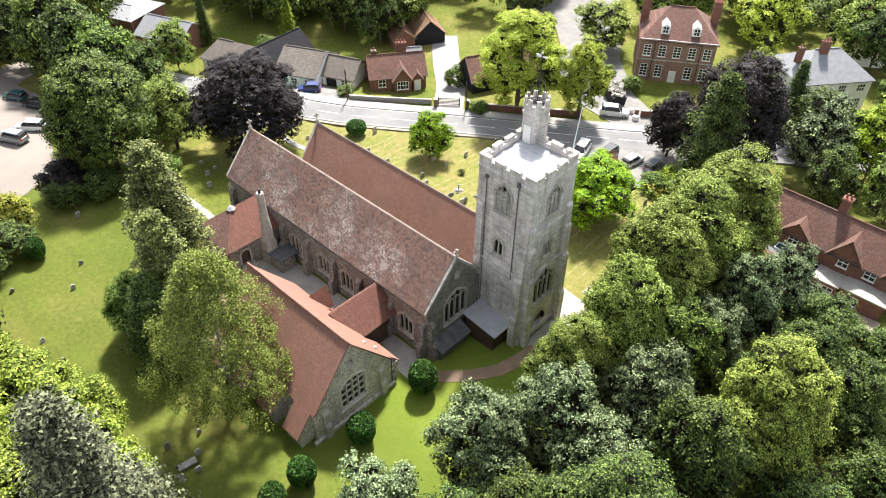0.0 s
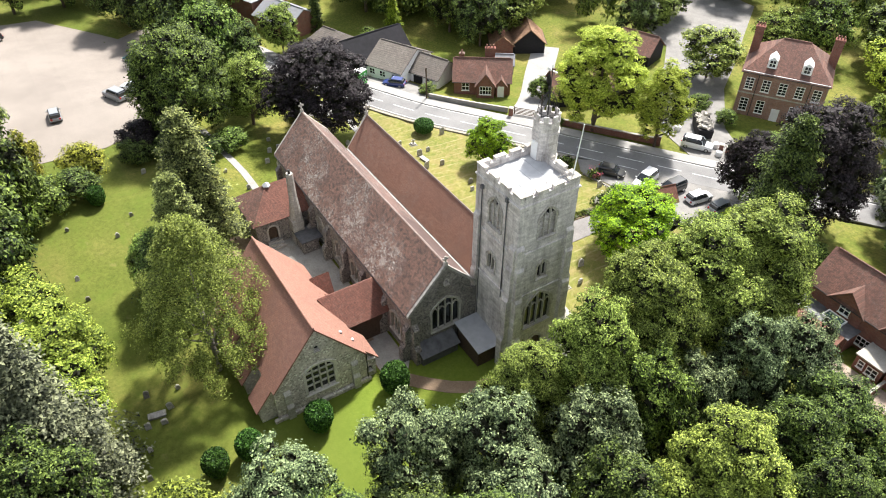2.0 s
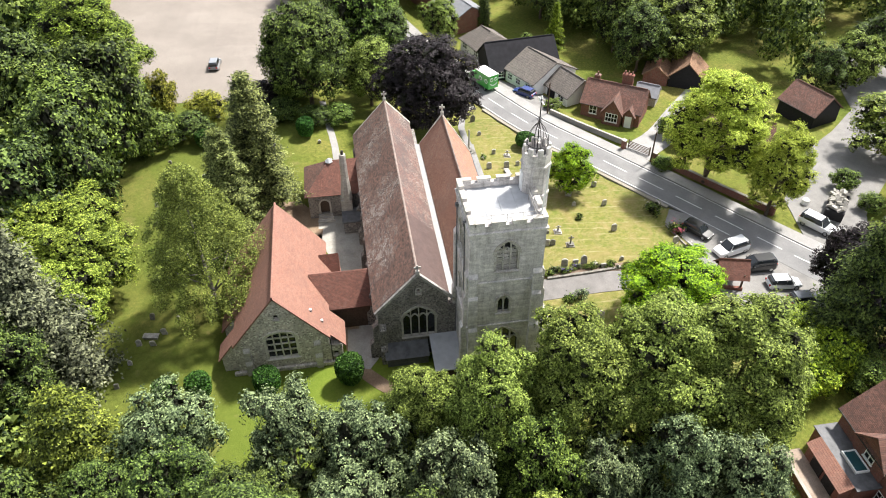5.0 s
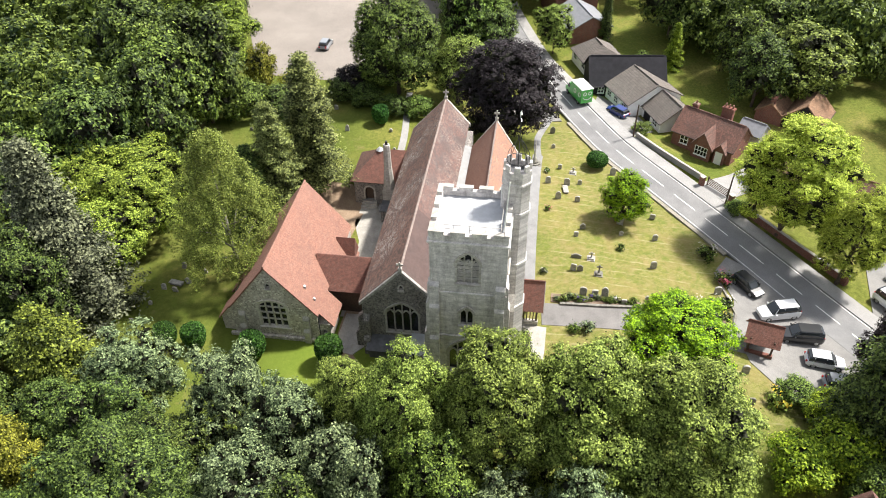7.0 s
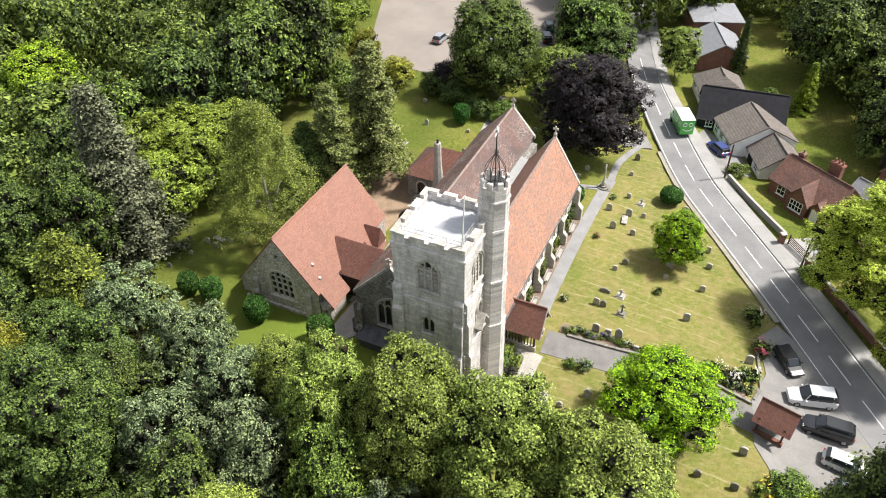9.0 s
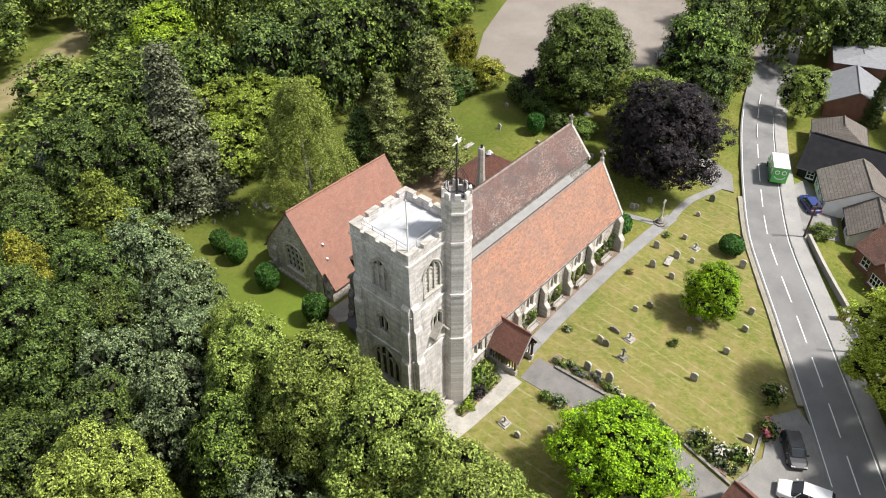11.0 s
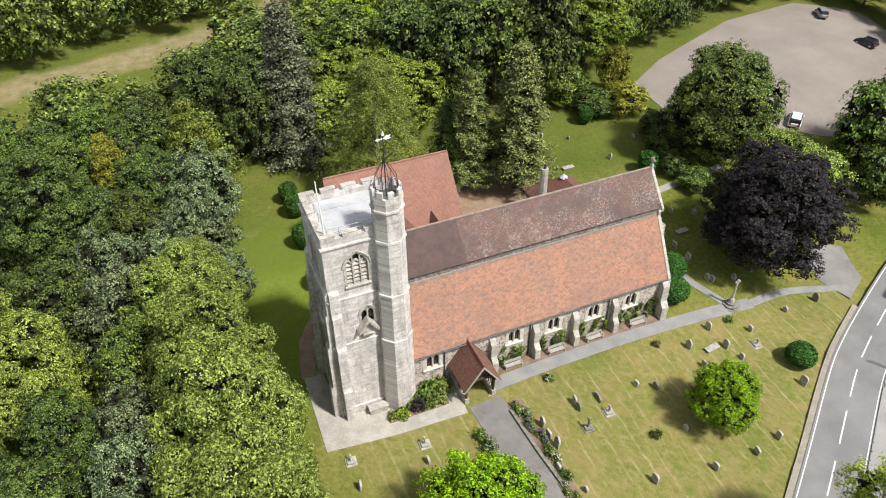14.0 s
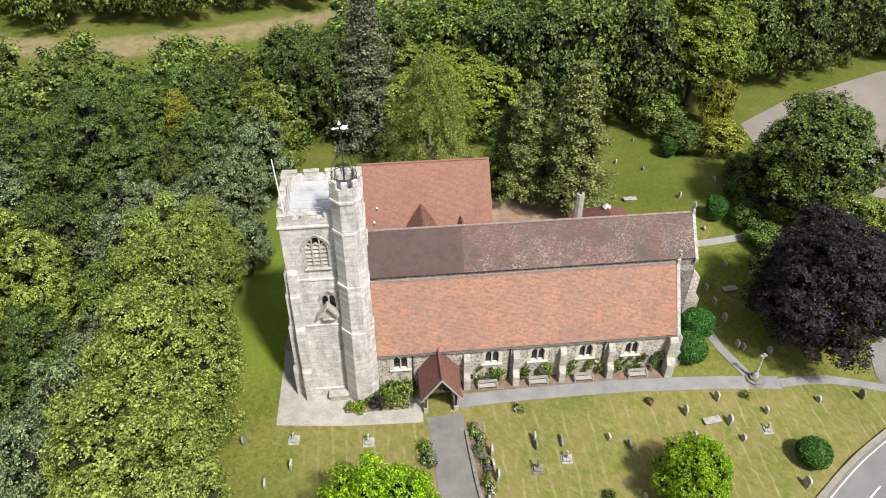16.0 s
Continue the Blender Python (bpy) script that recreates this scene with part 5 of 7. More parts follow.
Geo().tube([(UX, UY, 24.0), (UX, UY, 29.3)], 0.05, 6).object("spindle", IRON, cage)
vane = Geo().prism([(-0.6, 0.0), (-0.36, 0.12), (-0.36, 0.04), (0.1, 0.045), (0.2, 0.17), (0.62, 0.15), (0.52, 0.02), (0.62, -0.12), (0.2, -0.15), (0.1, -0.045), (-0.36, -0.04), (-0.36, -0.12)], "y", -0.025, 0.025)
vane.object("vane", WHITE, cage, "pale gilt banner vane", at=pose(UX, UY, 28.95, 0, 0, 8))
Geo().frustum(UX, UY, 29.25, 29.55, 0.12, 0.02, 8).object("finial", WHITE, cage)
Geo().box(UX - 0.4, UX + 0.4, UY + 1.0, UY + 1.27, 20.45, 22.3).object("turret_door", WHITE, church, "white painted turret door", bevel=0.02)
# gabled canopy with carving on the south face
can = new("canopy")
can.matrix_basis, can.parent = wallpose("S", 3.3, TY0 - 0.05), church
Geo().prism([(-0.95, 10.9), (-0.8, 10.8), (0, 11.95), (0.8, 10.8), (0.95, 10.9), (0, 12.2)], "y", -0.75, 0.0).object("gable", DRESSED, can, "pale stone gable")
Geo().prism([(-0.62, 10.45), (0.62, 10.45), (0.7, 10.8), (0, 11.9), (-0.7, 10.8)], "y", -0.35, 0.0).object("panel", DRESSED, can)
Geo().prism([(0.0, 9.8), (-0.6, 10.45), (0.0, 10.45)], "x", -0.5, 0.5).object("bracket", DRESSED, can)
Geo().box(-0.85, 0.85, -0.8, -0.2, -0.2, 0.75, wallpose("S", 3.4, TY0 - 0.3)).box(-0.95, 0.95, -0.9, -0.1, 0.754, 0.9, wallpose("S", 3.4, TY0 - 0.3)).object("stone_seat", DRESSED, church, bevel=0.03)

# nave
NX0, NX1, NY0, NYR, NY1 = 5.9, 40.2, 6.9, 10.16, 14.3
NZE, NZR = 6.55, 11.4
slope_n = (NZR - NZE) / (NY1 + 0.3 - NYR)
nave_ob = Geo().prism([(NY0 + 0.35, -1.5), (NY1, -1.5), (NY1, NZE + 0.15), (NYR, NZR - 0.15), (NY0 + 0.35, NZR - slope_n * (NYR - NY0 - 0.35) - 0.2)], "x", NX0, NX1).object("nave_wall", FLINT_DARK, church, "grey flint nave wall")
cuts = [window(church, wallpose("W", NX0, 10.2), 3.3, 3.0, 5.4, 7.1, 4, 2.4)]
for x in (9.1, 18.4, 22.4, 27.5):
    cuts.append(window(church, wallpose("N", x, NY1), 2.0, 1.5, 3.4, 4.4, 3, 2.2))
cuts.append(window(church, wallpose("E", NX1, 10.16), 3.4, 3.0, 6.0, 8.0, 4, 1.9))
cuts.append(window(church, wallpose("W", NX0, 10.16), 0.45, 9.0, 9.35, 9.6, 1, 1.8, hood=False, tracery=False, frame_w=0.1))
cut(nave_ob, cuts)
Geo().sheet([(NX0 + 0.3, NY1 + 0.3, NZE), (NX0 + 0.3, NYR, NZR), (NX1 - 0.3, NYR, NZR), (NX1 - 0.3, NY1 + 0.3, NZE)][::-1], 0.14).object("nave_roof", TILE_NAVE, church, "brown tiles flecked with pale lichen")
Geo().sheet([(NX0 + 0.3, NY0 + 0.12, NZR - slope_n * (NYR - NY0 - 0.12)), (NX1 - 0.3, NY0 + 0.12, NZR - slope_n * (NYR - NY0 - 0.12)), (NX1 - 0.3, NYR, NZR), (NX0 + 0.3, NYR, NZR)], 0.14).object("nave_roof", TILE_NAVE_S, church)
Geo().tube([(NX0 + 0.3, NYR, NZR + 0.02), (NX1 - 0.3, NYR, NZR + 0.02)], 0.13, 8).object("ridge_tiles", CREST, church)


def coping(x, y0, z0, yr, zr, y1, z1, mat, w=0.34, rise=0.14):
    """Stone slabs along both slopes of a gable."""
    for ya, za, yb, zb in ((y0, z0, yr, zr), (yr, zr, y1, z1)):
        Geo().prism([(ya, za - 0.25), (yb, zb - 0.25), (yb, zb + rise), (ya, za + rise)], "x", x - w / 2, x + w / 2).object("coping", mat, church, bevel=0.02)


def cross(x, y, z, h, mat):
    c = new("gable_cross")
    c.parent = church
    s = h
    Geo().box(x - 0.16, x + 0.16, y - 0.2, y + 0.2, z - 0.2, z + 0.25 * s).object("foot", mat, c, bevel=0.03)
    Geo().box(x - 0.07, x + 0.07, y - 0.09, y + 0.09, z + 0.2 * s, z + s).object("shaft", mat, c, bevel=0.02)
    Geo().box(x - 0.07, x + 0.07, y - 0.34, y - 0.095, z + 0.6 * s, z + 0.8 * s).object("arm", mat, c, bevel=0.02)
    Geo().box(x - 0.07, x + 0.07, y + 0.095, y + 0.34, z + 0.6 * s, z + 0.8 * s).object("arm", mat, c, bevel=0.02)


coping(NX0 + 0.15, NY1 + 0.3, NZE, NYR, NZR, 6.4, 7.4, HEADSTONE)
coping(NX1 - 0.15, NY1 + 0.3, NZE, NYR, NZR, NY0, 7.7, DRESSED)
cross(NX0 + 0.15, NYR, NZR + 0.1, 0.95, DRESSED)
cross(NX1 - 0.15, NYR, NZR + 0.1, 1.2, DRESSED)
for x in (6.4, 11.2, 16.0, 20.4, 25.0, 29.4, 36.5, 39.6):
    stepped_buttress("N", x, NY1, 0.7, [(2.2, 1.0), (4.6, 0.6)], FLINT_DARK)
stepped_buttress("W", NX0, 13.9, 0.7, [(2.2, 0.9), (4.8, 0.5)], FLINT_DARK)
Geo().tube([(NX0 + 0.3, NY1 + 0.36, NZE - 0.12), (NX1 - 0.3, NY1 + 0.36, NZE - 0.12)], 0.07, 6).object("gutter", LEAD_DARK, church)
# lead valley between the two roofs
Geo().box(NX0 + 0.02, NX1 - 0.4, 6.452, NY0 + 0.348, -1.5, 6.9).object("nave_wall", FLINT_DARK, church)
Geo().sheet([(7.0, 6.22, 6.95), (35.75, 6.22, 6.95), (35.75, NY0 + 0.34, 7.2), (7.0, NY0 + 0.34, 7.2)], 0.09).object("valley_gutter", LEAD_PALE, church, "pale lead valley gutter")

# south aisle
AX0, AX1, AY0, AYR, AY1 = 7.0, 36.1, -0.2, 3.14, 6.2
AZE, AZR = 5.05, 11.0
aisle_ob = Geo().prism([(AY0, -1.5), (6.45, -1.5), (6.45, 6.6), (AYR, AZR - 0.25), (AY0, AZE + 0.35)], "x", AX0, AX1).object("aisle_wall", FLINT_AISLE, church, "flint south wall with pale mortar")
cuts = []
for x, zt in ((9.35, 4.5), (18.05, 4.35), (22.5, 4.25), (27.2, 4.2), (31.75, 4.15)):
    cuts.append(window(church, wallpose("S", x, AY0), 1.35, zt - 1.75, zt - 0.5, zt + 0.25, 2, 2.0, frame_w=0.34, hood=False, stone=PALE_STONE))
cuts.append(window(church, wallpose("E", AX1, 3.14), 2.6, 2.6, 5.0, 6.8, 3, 1.9))
cut(aisle_ob, cuts)
Geo().sheet([(AX0 - 0.2, -0.55, AZE), (AX1 - 0.3, -0.55, AZE), (AX1 - 0.3, AYR, AZR), (AX0 - 0.2, AYR, AZR)], 0.14).object("aisle_roof", TILE_AISLE, church, "mottled orange clay tiles")
Geo().sheet([(AX0 - 0.2, AYR, AZR), (AX1 - 0.3, AYR, AZR), (AX1 - 0.3, AY1, 7.05), (AX0 - 0.2, AY1, 7.05)], 0.14).object("aisle_roof", TILE_LINK_X, church, "dark red-brown tiles")
for i in range(64):
    x = AX0 + i * 0.45
    Geo().prism([(AYR - 0.12, AZR - 0.12), (AYR - 0.045, AZR + 0.06), (AYR + 0.045, AZR + 0.06), (AYR + 0.12, AZR - 0.12)], "x", x, x + 0.43).object("ridge_tile", CREST, church)
coping(AX1 - 0.15, -0.6, AZE - 0.05, AYR, AZR, 6.3, 6.6, DRESSED)
cross(AX1 - 0.15, AYR, AZR + 0.1, 1.3, DRESSED)
for x in (15.6, 20.35, 24.9, 29.65):
    stepped_buttress("S", x, AY0, 0.62, [(1.6, 1.1), (3.7, 0.6)], DRESSED)
stepped_buttress("S", 35.6, AY0, 0.8, [(1.8, 1.3), (4.4, 0.75)], DRESSED)
stepped_buttress("E", AX1, 0.3, 0.8, [(1.8, 1.2), (4.2, 0.7)], DRESSED)
stepped_buttress("E", NX1, 7.3, 0.8, [(2.4, 1.4), (5.4, 0.8)], FLINT_PALE)
stepped_buttress("E", NX1, 13.9, 0.8, [(2.4, 1.2), (5.0, 0.7)], FLINT_PALE)
Geo().tube([(AX0, -0.62, AZE - 0.1), (AX1 - 0.3, -0.62, AZE - 0.1)], 0.07, 6).object("gutter", LEAD_DARK, church)
for x in (10.5, 19.75, 28.95):
    Geo().tube([(x, -0.6, AZE - 0.1), (x, AY0 - 0.1, AZE - 0.5), (x, AY0 - 0.1, -0.6)], 0.06, 6).object("downpipe", IRON, church)

# parish hall on the north side
HX0, HX1, HYR, HZR = 6.2, 21.15, 24.1, 10.2
hs = 1.27


def hz(y):
    return HZR - hs * abs(y - HYR)


hall_ob = Geo().prism([(19.4, -1.5), (28.8, -1.5), (28.8, hz(28.8) - 0.15), (HYR, HZR - 0.15), (19.4, hz(19.4) - 0.15)], "x", HX0, HX1).object("hall_wall", FLINT_PALE, church, "pale flint hall gable")
cuts = [window(church, wallpose("W", HX0, 24.1), 2.95, 1.75, 4.5, 5.4, 4, 0, (2.75, 3.65, 4.5), tracery=False, frame_w=0.24, stone=PALE_STONE),
        window(church, wallpose("W", HX0, 24.1), 0.5, 7.3, 7.8, 7.95, 1, 0, hood=False, tracery=False, frame_w=0.1)]
cut(hall_ob, cuts)
side_ob = Geo().box(6.4, 9.6, 18.2, 19.45, -1.5, hz(18.2) - 0.2).object("hall_wall", FLINT_PALE, church)
cut(side_ob, [window(church, wallpose("W", 6.4, 18.85), 0.5, 1.0, 1.6, 1.62, 1, 0, hood=False, tracery=False, frame_w=0.1)])
Geo().box(16.2, 18.4, 18.2, 19.45, -1.5, hz(18.2) - 0.2).object("hall_wall", FLINT_PALE, church)
Geo().sheet([(HX0 - 0.15, 19.2, hz(19.2)), (HX1 + 0.1, 19.2, hz(19.2)), (HX1 + 0.1, HYR, HZR), (HX0 - 0.15, HYR, HZR)], 0.14).object("hall_roof", TILE_HALL, church, "salmon red clay tiles")
Geo().sheet([(HX0 - 0.15, HYR, HZR), (HX1 + 0.1, HYR, HZR), (HX1 + 0.1, 28.9, hz(28.9)), (HX0 - 0.15, 28.9, hz(28.9))], 0.14).object("hall_roof", TILE_HALL, church)
for x0, x1 in ((6.5, 10.0), (16.0, 18.6)):
    Geo().sheet([(x0, 17.75, hz(17.75)), (x1, 17.75, hz(17.75)), (x1, 19.2, hz(19.2) - 0.004), (x0, 19.2, hz(19.2) - 0.004)], 0.12).object("catslide", TILE_HALL, church)
for x0, x1 in ((6.6, 8.9), (10.6, 13.0), (14.8, 17.2), (18.9, 21.0)):
    Geo().sheet([(x0, 28.9, hz(28.9) - 0.004), (x1, 28.9, hz(28.9) - 0.004), (x1, 30.7, hz(30.7)), (x0, 30.7, hz(30.7))], 0.12).object("catslide", TILE_HALL, church)
    Geo().prism([(28.75, -1.5), (30.3, -1.5), (30.3, hz(30.3) - 0.14), (28.75, hz(28.75) - 0.14)], "x", x0 + 0.12, x1 - 0.12).object("hall_bay", FLINT_PALE, church)
for x in (9.0, 13.1, 17.3):
    Geo().frustum(x + 0.7, 28.95, 2.2, 2.5, 0.16, 0.1, 10).object("bulkhead_light", WHITE, church, "round white wall light")
Geo().tube([(HX0 - 0.1, HYR, HZR + 0.03), (HX1 + 0.1, HYR, HZR + 0.03)], 0.12, 8).object("ridge_tiles", TILE_HALL, church)
for y, t in ((27.6, 3.4), (20.6, 3.4)):
    stepped_buttress("W", HX0, y, 0.7, [(1.8, 0.55), (t, 0.3)], DRESSED)
Geo().box(HX0 - 0.35, HX0, 19.0, 29.3, -1.5, 0.5).object("hall_plinth", FLINT_PALE, church, bevel=0.04)
for x, y in ((8.0, 20.9), (7.6, 19.9)):
    v = new("roof_vent")
    v.parent = church
    Geo().frustum(x, y, hz(y) - 0.2, hz(y) + 0.16, 0.13, 0.12, 10).object("collar", LEAD_DARK, v, "dark lead vent collar")
    Geo().frustum(x, y, hz(y) + 0.164, hz(y) + 0.27, 0.16, 0.12, 10).object("cowl", WHITE, v, "white vent cowl")
Geo().tube([(HX0 - 0.1, 19.25, 4.0), (HX0 - 0.1, 19.25, -0.5)], 0.05, 6).object("downpipe", IRON, church)
# triangular gablet beside the link
Geo().prism([(16.4, 0), (18.6, 0), (17.5, 2.3)], "y", 0, 2.2, pose(0, 17.8, 3.0)).object("gablet_roof", TILE_LINK, church)
# link between hall and nave
Geo().box(10.9, 15.0, NY1 - 0.1, 19.4, -1.5, 3.4).object("link_wall", OAK, church, "dark timber link passage")
Geo().sheet([(10.5, NY1, 3.45), (13.0, NY1, 6.4), (13.0, 21.0, 6.4), (10.5, 19.3, 3.45)][::-1], 0.14).object("link_roof", TILE_LINK, church, "dark red tiled link roof")
Geo().sheet([(13.0, NY1, 6.4), (15.5, NY1, 3.45), (15.5, 19.3, 3.45), (13.0, 21.0, 6.4)][::-1], 0.14).object("link_roof", TILE_LINK, church)
Geo().tube([(13.0, NY1, 6.42), (13.0, 21.0, 6.42)], 0.11, 8).object("ridge_tiles", TILE_LINK, church)
# vestry with its chimney
vest_ob = Geo().box(30.9, 37.2, NY1 - 0.1, 21.2, -1.0, 4.0).object("vestry_wall", FLINT_DARK, church, "flint vestry wall")
vp = arch(1.15, 0.9, 2.3, 2.9, 0)
vdoor = new("door")
vdoor.matrix_basis, vdoor.parent = wallpose("W", 30.9, 19.2), church
ring(vp, grown_poly(vp, 0.22, 2.3), -0.05, 0.3).object("surround", DRESSED, vdoor)
Geo().prism(vp, "y", 0.3, 0.36).object("leaf", OAK, vdoor)
for i in range(3):
    Geo().box(-0.9 - 0.1 * i, 0.9 + 0.1 * i, -0.35 * (i + 1), -0.35 * i - 0.002, -0.5, 0.85 - 0.22 * i, vdoor.matrix_basis).object("step", DRESSED, church, bevel=0.02)
cut(vest_ob, [[vdoor.matrix_basis @ Vector((x, y, z)) for y in (-0.6, 0.36) for x, z in vp]])
VR = [(30.5, 21.6, 3.85), (37.6, 21.6, 3.85), (37.6, NY1, 3.85), (30.5, NY1, 3.85)]
va, vb = (34.0, 18.2, 6.9), (34.0, NY1 - 0.6, 6.9)
Geo().sheet([VR[1], VR[0], va], 0.14).object("vestry_roof", TILE_X, church, "weathered red tiled vestry roof")
Geo().sheet([VR[0], VR[3], vb, va], 0.14).object("vestry_roof", TILE_LINK, church)
Geo().sheet([VR[2], VR[1], va, vb], 0.14).object("vestry_roof", TILE_LINK, church)
Geo().frustum(34.0, 18.1, 6.75, 7.15, 0.55, 0.12, 6).object("hip_cap", LEAD, church, "pale lead cap")
Geo().box(29.4, 30.85, 15.7, 17.1, -1, 3.6).object("chimney_base", DRESSED, church)
Geo().frustum(30.1, 16.3, 3.6, 6.6, 0.78, 0.52, 8, math.pi / 8).frustum(30.1, 16.3, 6.6, 9.9, 0.5, 0.44, 8, math.pi / 8).frustum(30.1, 16.3, 9.9, 10.1, 0.42, 0.42, 8, math.pi / 8).frustum(30.1, 16.3, 7.6, 7.75, 0.46, 0.46, 8, math.pi / 8).object("chimney", DRESSED, church, "pale octagonal stone chimney")
Geo().frustum(30.1, 16.3, 10.1, 10.6, 0.17, 0.15, 8).object("chimney_pot", IRON, church)
Geo().box(27.2, 29.9, 14.9, 17.0, -1, 1.9).object("boiler_house", FLINT_DARK, church)
Geo().box(27.0, 30.0, NY1 + 0.1, 17.15, 1.9, 2.05).object("flat_roof", LEAD_DARK, church)
# sheds against the west wall
Geo().prism([(1.6, -0.5), (5.4, -0.5), (5.4, 2.9), (1.6, 2.5)], "y", 6.5, 9.0).object("shed_wall", OAK, church, "dark boarded lean-to")
Geo().sheet([(1.2, 6.35, 2.6), (5.75, 6.35, 3.15), (5.75, 9.25, 3.15), (1.2, 9.25, 2.6)], 0.12).object("shed_roof", LEAD, church, "sheet lead roof with blue-grey stains")
Geo().box(4.6, 5.85, 9.5, 13.7, -0.5, 1.5).object("shed_wall", LEAD_DARK, church)
Geo().sheet([(4.2, 9.4, 1.55), (5.88, 9.4, 2.35), (5.88, 13.9, 2.35), (4.2, 13.9, 1.55)], 0.1).object("shed_roof", LEAD_DARK, church, "dark lead covered lean-to")

# south porch
porch = thing("porch", "timber framed porch with red tiled roof on stone footings", "porch")
PX, PY0, PY1 = 12.85, -3.7, -0.1
for sx in (-1, 1):
    Geo().box(PX + sx * 1.42 - 0.22, PX + sx * 1.42 + 0.22, PY0 + 0.1, PY1, -0.8, 0.75).object("footing", DRESSED, porch, bevel=0.02)
    for y in (PY0 + 0.3, PY0 + 1.9):
        Geo().box(PX + sx * 1.42 - 0.1, PX + sx * 1.42 + 0.1, y - 0.1, y + 0.1, 0.752, 2.7).object("post", OAK, porch, bevel=0.015)
    Geo().box(PX + sx * 1.42 - 0.12, PX + sx * 1.42 + 0.12, PY0 - 0.15, PY1, 2.7, 2.92).object("wall_plate", OAK, porch, bevel=0.015)
    for k in range(9):
        Geo().box(PX + sx * 1.42 - 0.03, PX + sx * 1.42 + 0.03, PY0 + 0.6 + k * 0.34, PY0 + 0.7 + k * 0.34, 0.75, 2.7).object("baluster", OAK, porch)
    e = (PX + sx * 1.95, 2.5)
    c = [(e[0], PY0 - 0.35, e[1]), (PX, PY0 - 0.35, 5.3), (PX, PY1 + 0.4, 5.3), (e[0], PY1 + 0.4, e[1])]
    Geo().sheet(c if sx < 0 else c[::-1], 0.12).object("roof_slope", TILE_LINK, porch, "dark red clay tiles")
    Geo().prism([(PX + sx * 2.0, 2.3), (PX + sx * 1.85, 2.3), (PX, 4.98), (PX, 5.27)], "y", PY0 - 0.42, PY0 - 0.3).object("bargeboard", GREYWOOD, porch)
    Geo().tube([(PX + sx * 1.5, PY0 + 0.2, 2.2), (PX + sx * 1.0, PY0 + 0.2, 2.85), (PX, PY0 + 0.2, 3.2)], 0.09, 6).object("brace", OAK, porch)
Geo().box(PX - 1.55, PX + 1.55, PY0 + 0.1, PY0 + 0.3, 2.93, 3.15).object("tie_beam", OAK, porch)
Geo().tube([(PX, PY0 + 0.2, 3.1), (PX, PY0 + 0.2, 5.0)], 0.09, 6).object("king_post", OAK, porch)
Geo().prism([(PX - 1.2, 3.15), (PX + 1.2, 3.15), (PX, 4.75)], "y", PY0 + 0.3, PY0 + 0.36).object("gable_board", OAK, porch)
Geo().tube([(PX, PY0 - 0.35, 5.32), (PX, PY1 + 0.4, 5.32)], 0.1, 8).object("ridge", TILE_LINK, porch)
Geo().box(PX - 1.3, PX + 1.3, PY0 + 0.1, PY1, -0.8, 0.09).object("floor_slab", CONCRETE, porch)

# ---- houses beyond the road ----
def sash(parent, x, y, z, w, h, face=1, panes=(2, 2)):
    """A white window on a wall that looks along +y (face 1), -y (-1) or, turned, along x."""
    win = new("window")
    win.matrix_basis, win.parent = pose(x, y, z, 0, 0, {1: 180, -1: 0, 2: 90, -2: 270}[face]), parent
    Geo().box(-w / 2, w / 2, -0.02, 0.03, 0, h).object("pane", GLASS, win)
    g = Geo()
    for i in range(panes[0] + 1):
        a = -w / 2 + w * i / panes[0]
        g.box(a - 0.04, a + 0.04, -0.07, -0.022, 0, h)
    for j in range(panes[1] + 1):
        b = h * j / panes[1]
        g.box(-w / 2 - 0.04, w / 2 + 0.04, -0.072, -0.024, b - 0.04, b + 0.04)
    g.object("window_frame", WHITE, win)
    Geo().box(-w / 2 - 0.1, w / 2 + 0.1, -0.16, 0, -0.14, -0.045).object("sill", WHITE, win)
    return win


def house(label, x, y, turn, length, half, ground, eave, ridge, wall, roof, hip=0.0, over=0.3, category="house", name="house"):
    """A block with its ridge along its own x; returns its Empty. Heights are the world's."""
    h = thing(name, label, category, "", pose(x, y, ground, 0, 0, turn))
    e, r, l = eave - ground, ridge - ground, length / 2
    if hip:
        Geo().box(-l, l, -half, half, -0.6, e).object("wall", wall, h)
    else:
        Geo().prism([(-half, -0.6), (half, -0.6), (half, e), (0, r - 0.15), (-half, e)], "x", -l, l).object("wall", wall, h)
    d = (r - e) / half * over
    L, W, E = l + over, half + over, e - d
    k = hip
    Geo().sheet([(-L, -W, E), (L, -W, E), (l - k + (0 if hip else over), 0, r), (-l + k - (0 if hip else over), 0, r)], 0.14).object("roof", roof, h)
    Geo().sheet([(L, W, E), (-L, W, E), (-l + k - (0 if hip else over), 0, r), (l - k + (0 if hip else over), 0, r)], 0.14).object("roof", roof, h)
    if hip:
        Geo().sheet([(L, -W, E), (L, W, E), (l - k, 0, r)], 0.14).object("roof", roof, h)
        Geo().sheet([(-L, W, E), (-L, -W, E), (-l + k, 0, r)], 0.14).object("roof", roof, h)
    Geo().tube([(-l + k, 0, r + 0.02), (l - k, 0, r + 0.02)], 0.12, 6).object("ridge", roof, h)
    for s in (-1, 1):
        Geo().tube([(-L, s * (W + 0.05), E - 0.05), (L, s * (W + 0.05), E - 0.05)], 0.06, 5).object("gutter", IRON, h)
    return h


